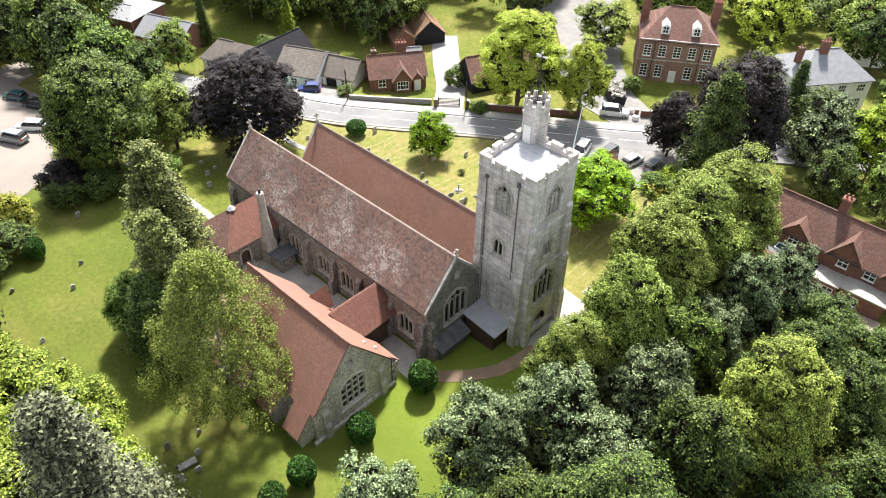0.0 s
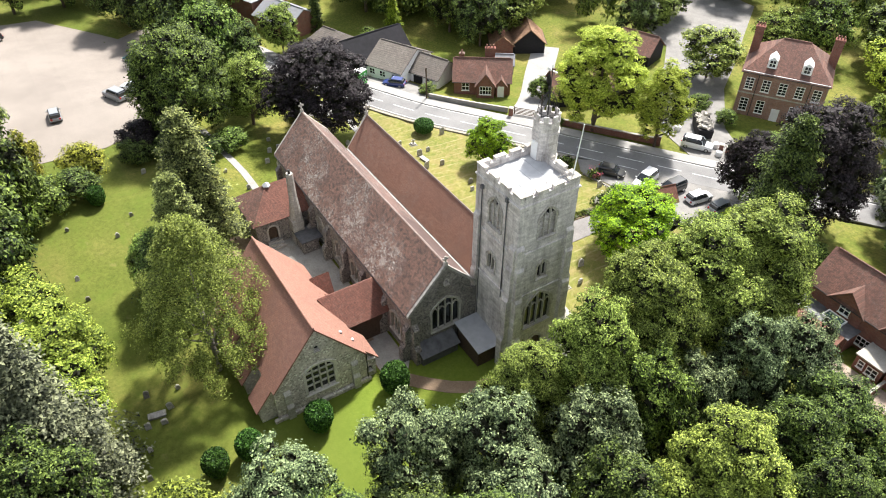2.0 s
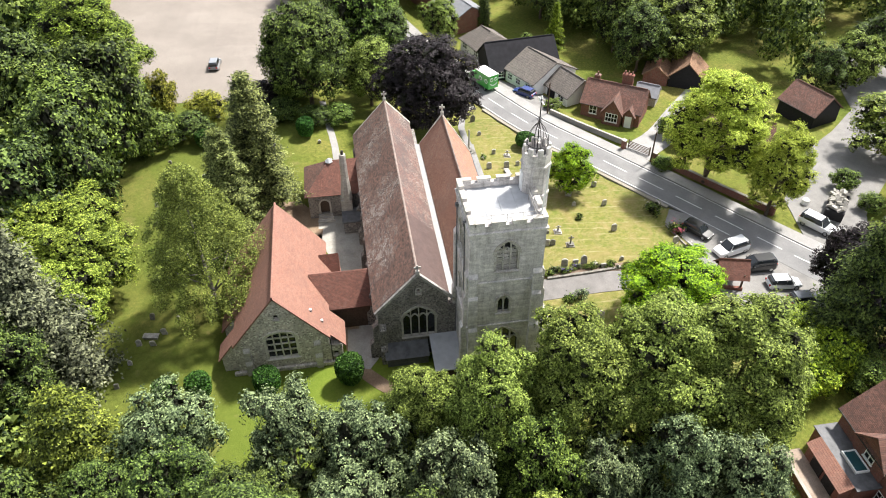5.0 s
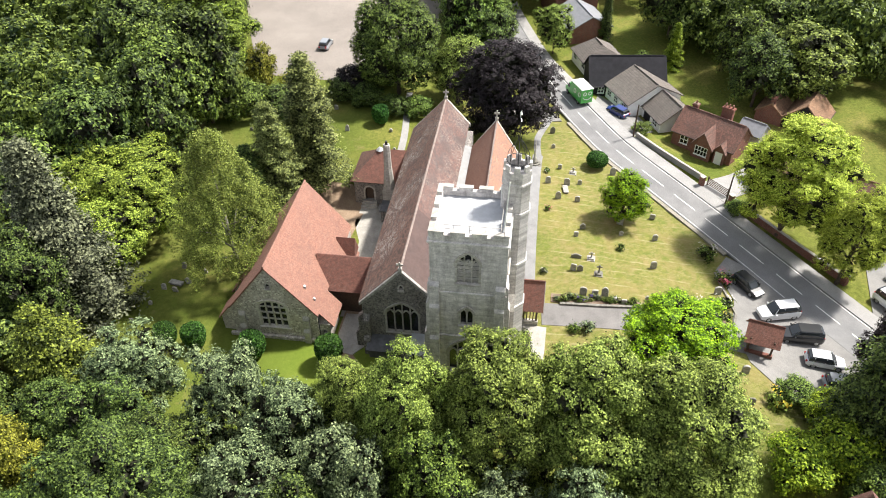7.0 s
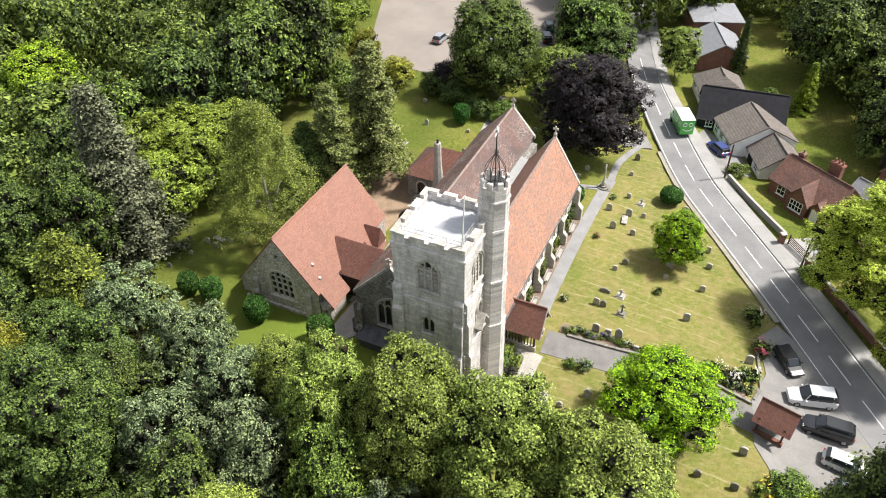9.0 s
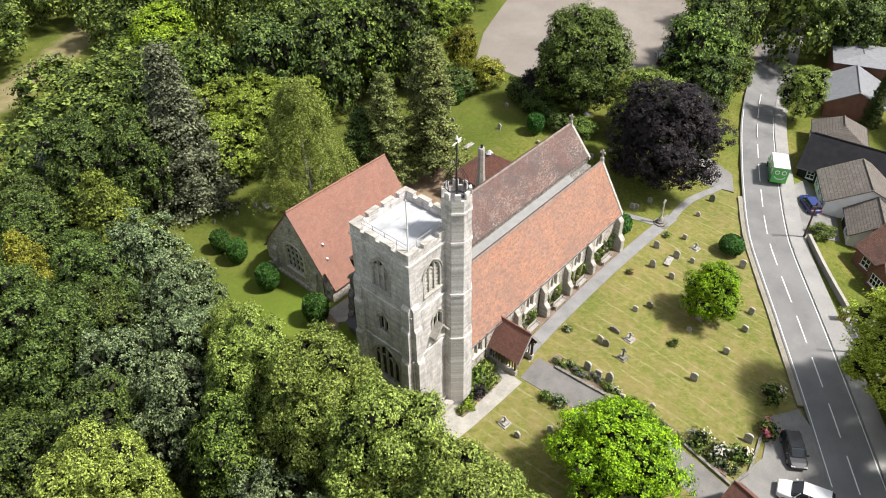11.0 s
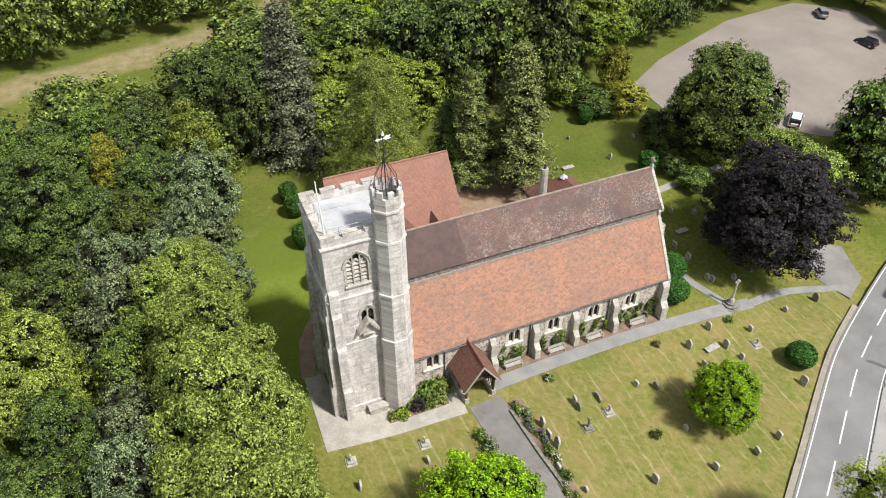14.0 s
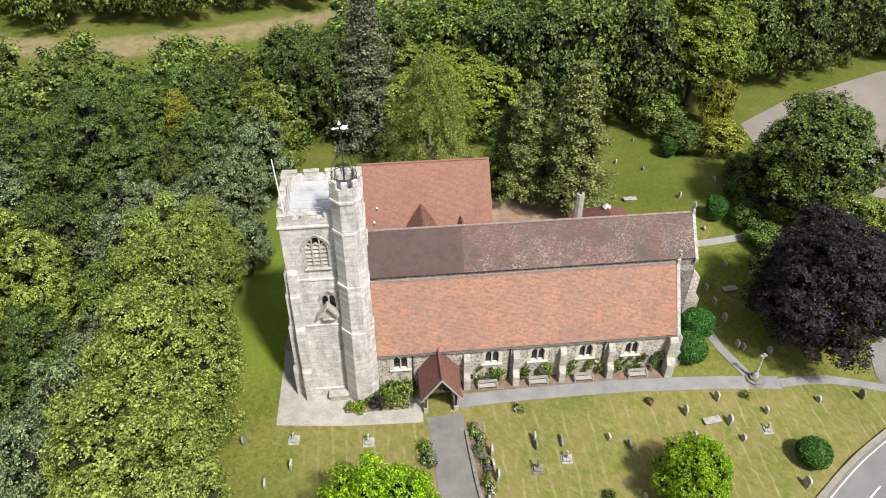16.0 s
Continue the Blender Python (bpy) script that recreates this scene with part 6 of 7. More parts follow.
def stack(h, x, y, z0, z1, w, d, pots=2, mat=None):
    g = Geo().box(x - w / 2, x + w / 2, y - d / 2, y + d / 2, z0, z1).box(x - w / 2 - 0.08, x + w / 2 + 0.08, y - d / 2 - 0.08, y + d / 2 + 0.08, z1 - 0.3, z1 - 0.08)
    c = g.object("chimney", mat or BRICK, h)
    for i in range(pots):
        px = x + (i - (pots - 1) / 2) * w / max(1, pots)
        Geo().frustum(px, y, z1, z1 + 0.5, 0.14, 0.11, 8).object("pot", TILE_HALL, c)


# white cottages with grey roofs
c1 = house("white rendered cottage with grey tiled roof", 68.3, -19.4, 26, 7.4, 4.9, -2.9, -0.2, 2.35, RENDERED, TILE_GREY)
for x in (-2.4, 0.2, 2.4):
    sash(c1, x, 4.9, 1.0, 1.1, 1.0)
c2 = house("small white rendered cottage with grey tiled roof", 62.4, -23.2, 23, 5.8, 3.2, -2.9, -0.8, 1.4, RENDERED, TILE_GREY)
Geo().box(0.3, 2.2, 3.2, 3.26, -0.1, 1.5).object("garage_door", BLACKBOARD, c2)
sash(c2, -1.3, 3.2, 0.7, 1.3, 0.9)
bb = house("long black weatherboarded building with black roof", 73.8, -16.6, -84, 12.6, 4.0, -2.8, -0.4, 3.0, BLACKBOARD, BLACKROOF)
for x in (-4.5, -1.5):
    sash(bb, x, -4.0, 0.9, 1.0, 1.1, -1)
Geo().box(-6.32, -6.3, -2.6, -1.4, 0, 2.0).object("door", OAK, bb)
bg = house("white bungalow with grey tiled hipped roof", 81.6, -12.2, 20, 6.4, 3.6, -2.6, -0.3, 1.9, RENDERED, TILE_GREY, 1.6)
sash(bg, -2.5, 3.6, 0.8, 1.4, 1.1)
sash(bg, 1.5, 3.6, 0.8, 1.4, 1.1)
house("brick bungalow with pale grey roof behind a garden", 96.0, -9.5, 20, 10.0, 4.2, -2.4, 0.2, 2.4, BRICK, SLATE, 0.0)
house("flat roofed modern house with pale roof", 106.5, -7.0, 20, 9.0, 4.5, -2.4, 2.0, 2.6, BRICK, SLATE, 3.6)
# brick lodge
lo = house("red brick lodge cottage with gabled bay and tall chimneys", 55.4, -28.6, 55, 9.6, 3.0, -2.8, -0.1, 2.6, BRICK, TILE_X)
Geo().prism([(-1.5, -0.6), (1.5, -0.6), (1.5, 2.5), (0, 4.4), (-1.5, 2.5)], "y", 0.5, 4.2, pose(-0.6, 0, 0)).object("bay_gable", BRICK, lo)
for s in (-1, 1):
    c = [(-0.6 + s * 1.85, 0.3, 2.15), (-0.6, 0.3, 4.65), (-0.6, 4.5, 4.65), (-0.6 + s * 1.85, 4.5, 2.15)]
    Geo().sheet(c if s < 0 else c[::-1], 0.13).object("bay_roof", TILE_X, lo)
    c = [(-3.2 + s * 1.15, 1.5, 2.05), (-3.2, 1.5, 3.5), (-3.2, 4.0, 3.5), (-3.2 + s * 1.15, 4.0, 2.05)]
    Geo().sheet(c if s < 0 else c[::-1], 0.12).object("porch_roof", TILE_X, lo)
Geo().prism([(-4.0, -0.6), (-2.4, -0.6), (-2.4, 2.3), (-3.2, 3.3), (-4.0, 2.3)], "y", 2.0, 3.7).object("porch_wall", BRICK, lo)
Geo().box(-3.75, -2.65, 3.7, 3.76, -0.1, 2.05).object("door", WHITE, lo, "white panelled front door")
sash(lo, -0.6, 4.2, 0.8, 1.9, 1.4, 1, (4, 2))
sash(lo, 2.8, 3.0, 0.9, 1.2, 1.3)
stack(lo, -1.2, -1.2, 4.0, 6.8, 1.7, 0.8, 3)
stack(lo, 3.6, -0.6, 4.6, 6.0, 0.8, 0.7, 1)
# outbuildings behind the lodge
house("black boarded outbuilding with orange tiled roof", 64.0, -45.0, 150, 6.0, 2.9, -2.8, -0.6, 2.0, BLACKBOARD, TILE_BARN, 0.0, 0.3, "outbuilding", "outbuilding")
o2 = house("low brick outbuilding with tiled roof", 66.0, -40.2, 150, 5.0, 2.1, -2.8, -0.9, 0.8, BRICK, TILE_BARN, 0.0, 0.25, "outbuilding", "outbuilding")
stack(o2, 1.8, 0, 2.6, 4.4, 0.7, 0.7, 1)
house("small grey shed behind the lodge", 58.6, -35.5, 55, 3.6, 1.7, -2.8, -1.0, 0.3, GREYWOOD, SLATE, 0.0, 0.2, "shed", "shed")
house("long black barn with brown tiled roof", 41.6, -40.6, 62, 13.0, 3.3, -2.2, 0.6, 3.4, BLACKBOARD, TILE_X, 0.0, 0.3, "barn", "barn")
house("black boarded barn with brown tiled roof", 48.6, -58.8, 20, 6.8, 3.0, -1.9, 0.3, 2.7, BLACKBOARD, TILE_X, 0.0, 0.3, "barn", "barn")
# tall brick house
ge = house("large red brick Georgian house with dormers and tall chimneys", 22.3, -64.4, 32, 12.4, 5.0, -1.7, 6.1, 9.9, BRICK_OLD, TILE_X, 4.2, 0.35)
for i in range(5):
    x = -4.9 + i * 2.45
    sash(ge, x, 5.0, 4.7, 1.15, 1.9, 1, (2, 4))
    if i != 2:
        sash(ge, x, 5.0, 1.0, 1.15, 2.1, 1, (2, 4))
Geo().box(-0.6, 0.6, 5.0, 5.08, -0.1, 2.2).object("door", WHITE, ge)
Geo().box(-6.3, 6.3, 5.0, 5.2, 7.45, 7.72).object("cornice", WHITE, ge)
Geo().box(-6.24, 6.24, 5.0, 5.1, 3.9, 4.1).object("band", DRESSED, ge)
for x in (-2.5, 2.5):
    Geo().prism([(-0.7, 0), (0.7, 0), (0.7, 1.3), (0, 1.8), (-0.7, 1.3)], "y", -2.6, 0.0, pose(x, 4.4, 8.4)).object("dormer", WHITE, ge)
    sash(ge, x, 4.4, 8.6, 0.9, 1.1)
stack(ge, -5.8, -1.5, 6.8, 12.4, 1.3, 1.0, 3)
stack(ge, 5.8, -1.5, 6.8, 12.4, 1.3, 1.0, 3)
for i, x in enumerate((-3.8, 3.8)):
    Geo().tube([(x, 5.1, 0), (x, 5.1, 7.7)], 0.06, 5).object("downpipe", IRON, ge)
# white house with slate roof
wh = house("white rendered house with pale slate roof", 0.0, -72.0, 52, 12.4, 5.0, -1.6, 4.0, 7.2, RENDERED, SLATE, 4.0)
for x in (-4.5, -1.2, 2.4, 5.0):
    sash(wh, x, 5.0, 3.6, 1.3, 1.2, 1, (3, 2))
    sash(wh, x, 5.0, 0.9, 1.4, 1.4, 1, (3, 2))
stack(wh, 1.0, 0.5, 7.6, 10.4, 1.3, 0.8, 3)
stack(wh, 5.0, 0.5, 7.0, 9.6, 0.9, 0.8, 2)
house("red tiled house behind garden trees", -4.0, -96.0, 30, 12.0, 4.5, -1.6, 4.0, 8.0, RENDERED, TILE_X)
# brick house south-west, with its low extensions and yard
sw = house("red brick villa with gables and clay tiled roof", -20.3, -29.2, 0, 19.6, 2.8, -0.3, 4.6, 7.7, BRICK, TILE_X, 0.0, 0.35)
for gx, apex in ((5.4, 6.5), (-0.4, 7.2), (-6.4, 7.2)):
    Geo().prism([(-1.9, -0.4), (1.9, -0.4), (1.9, 4.6), (0, apex), (-1.9, 4.6)], "y", 0.4, 2.95, pose(gx, 0, 0)).object("gable_wing", BRICK, sw)
    k = (apex - 4.6) / 1.9
    for s in (-1, 1):
        c = [(gx + s * 2.25, 0.3, 4.6 - 0.35 * k + 0.12), (gx, 0.3, apex + 0.16), (gx, 3.35, apex + 0.16), (gx + s * 2.25, 3.35, 4.6 - 0.35 * k + 0.12)]
        Geo().sheet(c if s < 0 else c[::-1], 0.13).object("gable_roof", TILE_X, sw)
        Geo().tube([(gx + s * 2.2, 3.28, 4.6 - 0.3 * k), (gx, 3.28, apex - 0.02)], 0.07, 4).object("bargeboard", OAK, sw)
    sash(sw, gx, 2.95, 3.4, 1.1, 1.2, 1, (2, 2))
sash(sw, 2.2, 2.8, 1.0, 2.0, 1.1, 1, (4, 2))
sash(sw, -3.4, 2.8, 3.2, 1.2, 1.1)
stack(sw, 2.4, -0.6, 6.9, 9.8, 1.0, 0.9, 2)
stack(sw, -4.6, -0.6, 6.9, 9.8, 1.1, 0.9, 3)
ex = thing("house_extension", "low brick extension with grey flat roof and roof lights", "extension", "", pose(0, 0, 0))
Geo().box(-17.1, -10.6, -26.38, -24.2, -0.8, 2.3).object("wall", BRICK, ex)
Geo().box(-17.25, -10.45, -26.38, -24.05, 2.304, 2.42).object("flat_roof", LEAD_DARK, ex, "grey felt flat roof")
for x0, x1, y0, y1 in ((-15.7, -13.5, -26.12, -26.0), (-15.7, -13.5, -24.92, -24.8), (-15.7, -15.58, -26.0, -24.92), (-13.62, -13.5, -26.0, -24.92)):
    Geo().box(x0, x1, y0, y1, 2.424, 2.7).object("lantern_frame", WHITE, ex)
Geo().box(-15.58, -13.62, -26.0, -24.92, 2.424, 2.6).object("lantern_glass", P_TEAL, ex, "blue tinted roof light")
Geo().box(-16.7, -11.9, -24.2, -23.05, -0.8, 1.75).object("lean_to_wall", BRICK, ex)
Geo().sheet([(-16.9, -24.05, 2.4), (-16.9, -22.85, 1.72), (-11.7, -22.85, 1.72), (-11.7, -24.05, 2.4)], 0.1).object("lean_to_roof", TILE_HALL, ex, "orange clay pantiles")
for x in (-12.4, -13.25, -14.1):
    Geo().sheet([(x - 0.3, -23.85, 2.33), (x - 0.3, -23.2, 1.96), (x + 0.3, -23.2, 1.96), (x + 0.3, -23.85, 2.33)], 0.05).object("skylight", LAMPGLASS, ex)
for x in (-15.4, -13.6):
    Geo().box(x - 0.75, x + 0.75, -23.05, -23.0, -0.3, 1.5).object("glazed_door", GLASS, ex)
wing = thing("rear_wing", "single storey brick wing with pale mossy flat roof", "extension", "", pose(0, 0, 0))
Geo().box(-21.6, -18.8, -26.38, -23.7, -0.8, 2.05).object("wall", BRICK, wing)
Geo().box(-21.75, -18.65, -26.38, -23.5, 2.054, 2.2).object("flat_roof", CONCRETE, wing, "pale roof with yellow moss")
sash(wing, -19.5, -23.7, 0.7, 0.6, 0.9, 1, (1, 2))
sash(wing, -20.7, -23.7, 0.6, 1.1, 1.0, 1, (2, 2))
wing2 = thing("rear_wing", "single storey brick wing with white flat roof", "extension", "", pose(0, 0, 0))
Geo().box(-26.6, -21.82, -26.38, -23.9, -0.8, 2.2).object("wall", BRICK, wing2)
Geo().box(-26.8, -21.78, -26.38, -23.7, 2.204, 2.38).object("flat_roof", CONCRETE, wing2)
sash(wing2, -23.4, -23.9, 0.6, 1.2, 1.1, 1, (2, 2))
tagged(patch([(-27, -23.8), (-11.2, -23.0), (-11.2, -20.8), (-22, -20.8), (-27, -21.2)], 0.08).object("brick_yard", PAVERS), "stained concrete paved back yard", "yard", kind="structure")
wall_sw = thing("wall_villa", "low brick garden wall with pale coping", "wall", "", None, "structure")
for x0, x1, y0, y1 in ((-22.0, -11.2, -20.8, -20.6), (-22.2, -22.0, -23.9, -20.6)):
    Geo().box(x0, x1, y0, y1, -0.8, 1.0).object("masonry", BRICK, wall_sw)
    Geo().box(x0 - 0.04, x1 + 0.04, y0 - 0.04, y1 + 0.04, 1.004, 1.08).object("coping", CONCRETE, wall_sw)

# drives, lawns and walls
tagged(patch([(62.5, -10.9), (57.0, -14.0), (54.8, -16.9), (58.5, -20.6), (63.5, -18.6), (69.5, -12.2)], 0.07).object("cottage_drive", LAYBY), "pale grey drive before the cottages", "drive", kind="structure")
tagged(ribbon([(41.2, -26.6), (47.0, -33.5), (54.0, -40.0), (62.0, -48.0)], -2.4, 2.6, 0.08).object("lodge_drive", PAVING), "pale gravel drive behind a gate", "drive", kind="structure")


def wall_along(name, label, pts, height, thick, mat, cap=None):
    w = thing(name, label, "wall", "", None, "structure")
    ribbon(pts, -thick / 2, thick / 2, height, height + 0.4, 1.5).object("masonry", mat, w)
    if cap:
        ribbon(pts, -thick / 2 - 0.04, thick / 2 + 0.04, height + 0.08, 0.076, 1.5).object("coping", cap, w)


wall_along("wall_lodge", "low pale wall before the lodge garden", [(54.9, -17.5), (50, -21.2), (44.2, -26.0)], 0.8, 0.3, PAVING, CONCRETE)
wall_along("wall_gate", "low brick wall under the limes", [(38.8, -29.3), (32, -34.0), (24.5, -39.5)], 1.0, 0.35, BRICK, CONCRETE)
wall_along("wall_forecourt", "low brick wall beside the forecourt", [(17.2, -46.5), (12, -51)], 1.1, 0.4, BRICK, CONCRETE)
wall_along("wall_lych", "low stone wall beside the lychgate", [(14.6, -25.2), (15.6, -18.0), (15.1, -11.0), (14.9, -6.0)], 0.28, 0.3, HEADSTONE_DARK)
wall_along("wall_yard", "low dark mossy stone edging along the road", [(15.2, -25.4), (17.0, -25.9), (24.2, -24.7)], 0.2, 0.25, HEADSTONE_DARK)
for x, y in ((38.9, -28.9), (42.9, -25.6), (17.6, -45.8), (24.2, -39.6)):
    post = thing("gate_pier", "square brick gate pier with stone cap", "gate pier", "gate piers", pose(x, y, gz(x, y), 0, 0, 35))
    Geo().box(-0.3, 0.3, -0.3, 0.3, -0.2, 1.5).object("pier", BRICK, post)
    Geo().box(-0.36, 0.36, -0.36, 0.36, 1.504, 1.62).object("cap", DRESSED, post, bevel=0.03)
gate = thing("field_gate", "dark timber five-bar gate across the drive", "gate", "", pose(41.8, -27.6, gz(41.8, -27.6) + 0.1, 0, 0, 40))
for k in range(5):
    Geo().box(-1.7, 1.7, -0.03, 0.03, 0.1 + k * 0.24, 0.2 + k * 0.24).object("bar", OAK, gate)
for x in (-1.75, 1.75):
    Geo().box(x - 0.07, x + 0.07, -0.07, 0.07, -0.2, 1.4).object("gate_post", OAK, gate)
lamp = thing("telegraph_pole", "dark wooden pole beside the road", "pole", "", pose(54.8, -17.0, gz(54.8, -17.0)))
Geo().tube([(0, 0, -0.3), (0.1, 0, 5.6)], [0.14, 0.1], 8).object("shaft", OAK, lamp)
Geo().box(-0.35, 0.35, -0.05, 0.05, 5.0, 5.12).object("crossbar", OAK, lamp)
p2 = thing("telegraph_pole", "dark wooden pole beside the drive", "pole", "", pose(38.6, -28.2, gz(38.6, -28.2)))
Geo().tube([(0, 0, -0.3), (0, 0, 5.2)], [0.13, 0.09], 8).object("shaft", OAK, p2)

# ---- vehicles ----
def loft(sections, mat, name, parent, label=""):
    """A skin through cross-sections (x, half width low, half width high, z low, z high)."""
    v, f = [], []
    for x, wl, wh, zl, zh in sections:
        zm = zl + (zh - zl) * 0.55
        v += [(x, -wl, zl), (x, -wl * 1.02, zm), (x, -wh, zh - 0.06), (x, -wh * 0.9, zh), (x, wh * 0.9, zh), (x, wh, zh - 0.06), (x, wl * 1.02, zm), (x, wl, zl)]
    n = 8
    for i in range(len(sections) - 1):
        f += [(i * n + k, i * n + (k + 1) % n, (i + 1) * n + (k + 1) % n, (i + 1) * n + k) for k in range(n)]
    f += [tuple(range(n - 1, -1, -1)), tuple((len(sections) - 1) * n + k for k in range(n))]
    return Geo().add(v, f).object(name, mat, parent, label, bevel=0.03)


def make_car(kind, paint, label, at):
    """A car heading along its own x."""
    ln, w, h, bonnet = {"hatch": (4.0, 0.86, 1.45, 0.78), "suv": (4.6, 0.94, 1.75, 1.0), "estate": (4.5, 0.9, 1.5, 0.82)}[kind]
    car = thing("car", label, "car", "parked cars", at)
    l = ln / 2
    body = loft([(-l, w * 0.86, w * 0.84, 0.38, bonnet), (-l + 0.25, w, w * 0.96, 0.26, bonnet + 0.1), (-l * 0.3, w, w * 0.97, 0.24, bonnet + 0.12), (l * 0.38, w, w * 0.96, 0.24, bonnet + 0.08), (l - 0.5, w * 0.98, w * 0.92, 0.26, bonnet - 0.06), (l, w * 0.8, w * 0.76, 0.36, bonnet - 0.2)], paint, "body", car)
    back = -l + (0.12 if kind != "hatch" else 0.2)
    loft([(back, w * 0.86, w * 0.7, bonnet, h - 0.16), (back + 0.45, w * 0.9, w * 0.78, bonnet, h - 0.03), (0.1, w * 0.92, w * 0.8, bonnet, h), (l * 0.22, w * 0.9, w * 0.76, bonnet, h - 0.08), (l * 0.52, w * 0.84, w * 0.66, bonnet - 0.04, bonnet + 0.12)], CARGLASS, "glazing", car, "dark tinted windows")
    Geo().prism([(back + 0.3, -w * 0.72), (l * 0.18, -w * 0.7), (l * 0.18, w * 0.7), (back + 0.3, w * 0.72)], "z", h - 0.05, h + 0.025).object("roof_panel", paint, car, bevel=0.02)
    for s in (-1, 1):
        for x in (back + 0.55, -0.1, l * 0.26):
            Geo().tube([(x - (0.1 if x < 0.2 else -0.35), s * w * 0.93, bonnet + 0.03), (x, s * w * 0.775, h - 0.04)], 0.045, 4).object("pillar", paint, car)
        for x in (-l + 0.78, l - 0.78):
            wheel = new("wheel")
            wheel.matrix_basis, wheel.parent = pose(x, s * (w - 0.1), 0.33, 90), car
            Geo().frustum(0, 0, -0.11, 0.11, 0.33, 0.33, 18).object("tyre", TYRE, wheel)
            Geo().frustum(0, 0, -0.125, 0.125, 0.21, 0.21, 12).object("rim", RIM, wheel)
        Geo().box(l - 0.25, l - 0.06, s * w * 0.62 - 0.17, s * w * 0.62 + 0.17, bonnet - 0.32, bonnet - 0.17).object("headlight", LAMPGLASS, car, bevel=0.02)
        Geo().box(-l - 0.02, -l + 0.14, s * w * 0.68 - 0.13, s * w * 0.68 + 0.13, bonnet - 0.22, bonnet + 0.04).object("tail_light", TAILRED, car, bevel=0.02)
        Geo().box(l * 0.34, l * 0.34 + 0.15, s * (w + 0.1) - 0.1, s * (w + 0.1) + 0.1, bonnet + 0.02, bonnet + 0.17).object("mirror", paint, car, bevel=0.02)
    return car


def on_road(x, y, turn):
    return pose(x, y, gz(x, y) + 0.075, 0, 0, turn)


make_car("hatch", P_BLACK, "small black hatchback parked beside the churchyard", on_road(22.0, -28.1, 214))
make_car("suv", P_WHITE, "white estate car with black roof glass and open tailgate", on_road(17.8, -30.6, 105))
make_car("suv", P_BLACK, "large black off-road car behind the lychgate", on_road(14.4, -32.2, 90))
make_car("hatch", P_WHITE, "small white car parked in the bay", on_road(10.9, -33.9, -96))
make_car("hatch", P_SILVER, "silver car parked under the purple tree", on_road(7.8, -34.9, -92))
make_car("suv", P_WHITE, "white off-road car parked before the skip", on_road(20.5, -43.9, 212))
make_car("hatch", P_BLUE, "bright blue hatchback on the cottage drive", on_road(62.3, -15.0, 43))
for x, y, t, p, kd, lb in ((78.0, 24.1, 40, P_WHITE, "estate", "white car"), (74.4, 36.6, -3, P_SILVER, "hatch", "grey car"), (76.0, 27.4, 25, P_SILVER, "suv", "silver car"), (85.9, 20.2, 30, P_BLACK, "estate", "black car"), (91.0, 21.4, 30, P_TEAL, "hatch", "dark teal car"), (111.4, 41.4, 100, P_BLACK, "hatch", "black car"), (112.2, 53.3, 60, P_SILVER, "hatch", "grey car")):
    make_car(kd, p, lb + " parked on the pale gravel", on_road(x, y, t))
van = thing("delivery_van", "bright green delivery van with white roof and smile sign", "van", "", on_road(66.4, -8.6, 26))
Geo().box(-3.0, 0.9, -1.05, 1.05, 0.55, 2.95).object("box_body", P_GREEN, van, bevel=0.05)
Geo().box(-3.02, 0.92, -1.06, 1.06, 2.954, 3.03).object("box_roof", WHITE, van, "white van roof")
Geo().prism([(0.92, 0.5), (2.9, 0.5), (2.9, 1.15), (2.2, 1.45), (1.75, 2.2), (0.92, 2.3)], "y", -0.95, 0.95).object("cab", P_GREEN, van, bevel=0.06)
Geo().prism([(1.3, 1.4), (2.15, 1.46), (1.74, 2.14), (1.3, 2.14)], "y", -0.97, 0.97).object("cab_windows", CARGLASS, van)
for s in (-1, 1):
    for x in (-1.9, 2.0):
        wheel = new("wheel")
        wheel.matrix_basis, wheel.parent = pose(x, s * 0.92, 0.37, 90), van
        Geo().frustum(0, 0, -0.12, 0.12, 0.37, 0.37, 18).object("tyre", TYRE, wheel)
        Geo().frustum(0, 0, -0.13, 0.13, 0.22, 0.22, 12).object("rim", RIM, wheel)
    for y in (-0.45, 0.45):
        ringpts = [(-3.04, y + 0.28 * math.cos(a * math.pi / 6), 2.25 + 0.28 * math.sin(a * math.pi / 6)) for a in range(13)]
        if s > 0:
            Geo().tube(ringpts, 0.06, 5).object("sign_ring", WHITE, van)
Geo().tube([(-3.04, 0.75 * math.cos(a * math.pi / 10), 1.75 - 0.55 * math.sin(a * math.pi / 10)) for a in range(1, 10)], 0.07, 5).object("sign_smile", WHITE, van)
for s in (-1, 1):
    for x0 in (-2.3, -0.7):
        Geo().tube([(x0 + 0.35 * math.cos(a * math.pi / 6), s * 1.06, 1.9 + 0.35 * math.sin(a * math.pi / 6)) for a in range(13)], 0.06, 5).object("sign_ring", WHITE, van)
skip = thing("skip", "black skip heaped with pale rubble", "skip", "", on_road(23.4, -48.2, 140))
Geo().prism([(-2.3, 0.0), (2.3, 0.0), (2.8, 1.7), (-2.8, 1.7)], "y", -1.15, 1.15).object("body", BLACKBOARD, skip, bevel=0.03)
rs = random.Random(9)
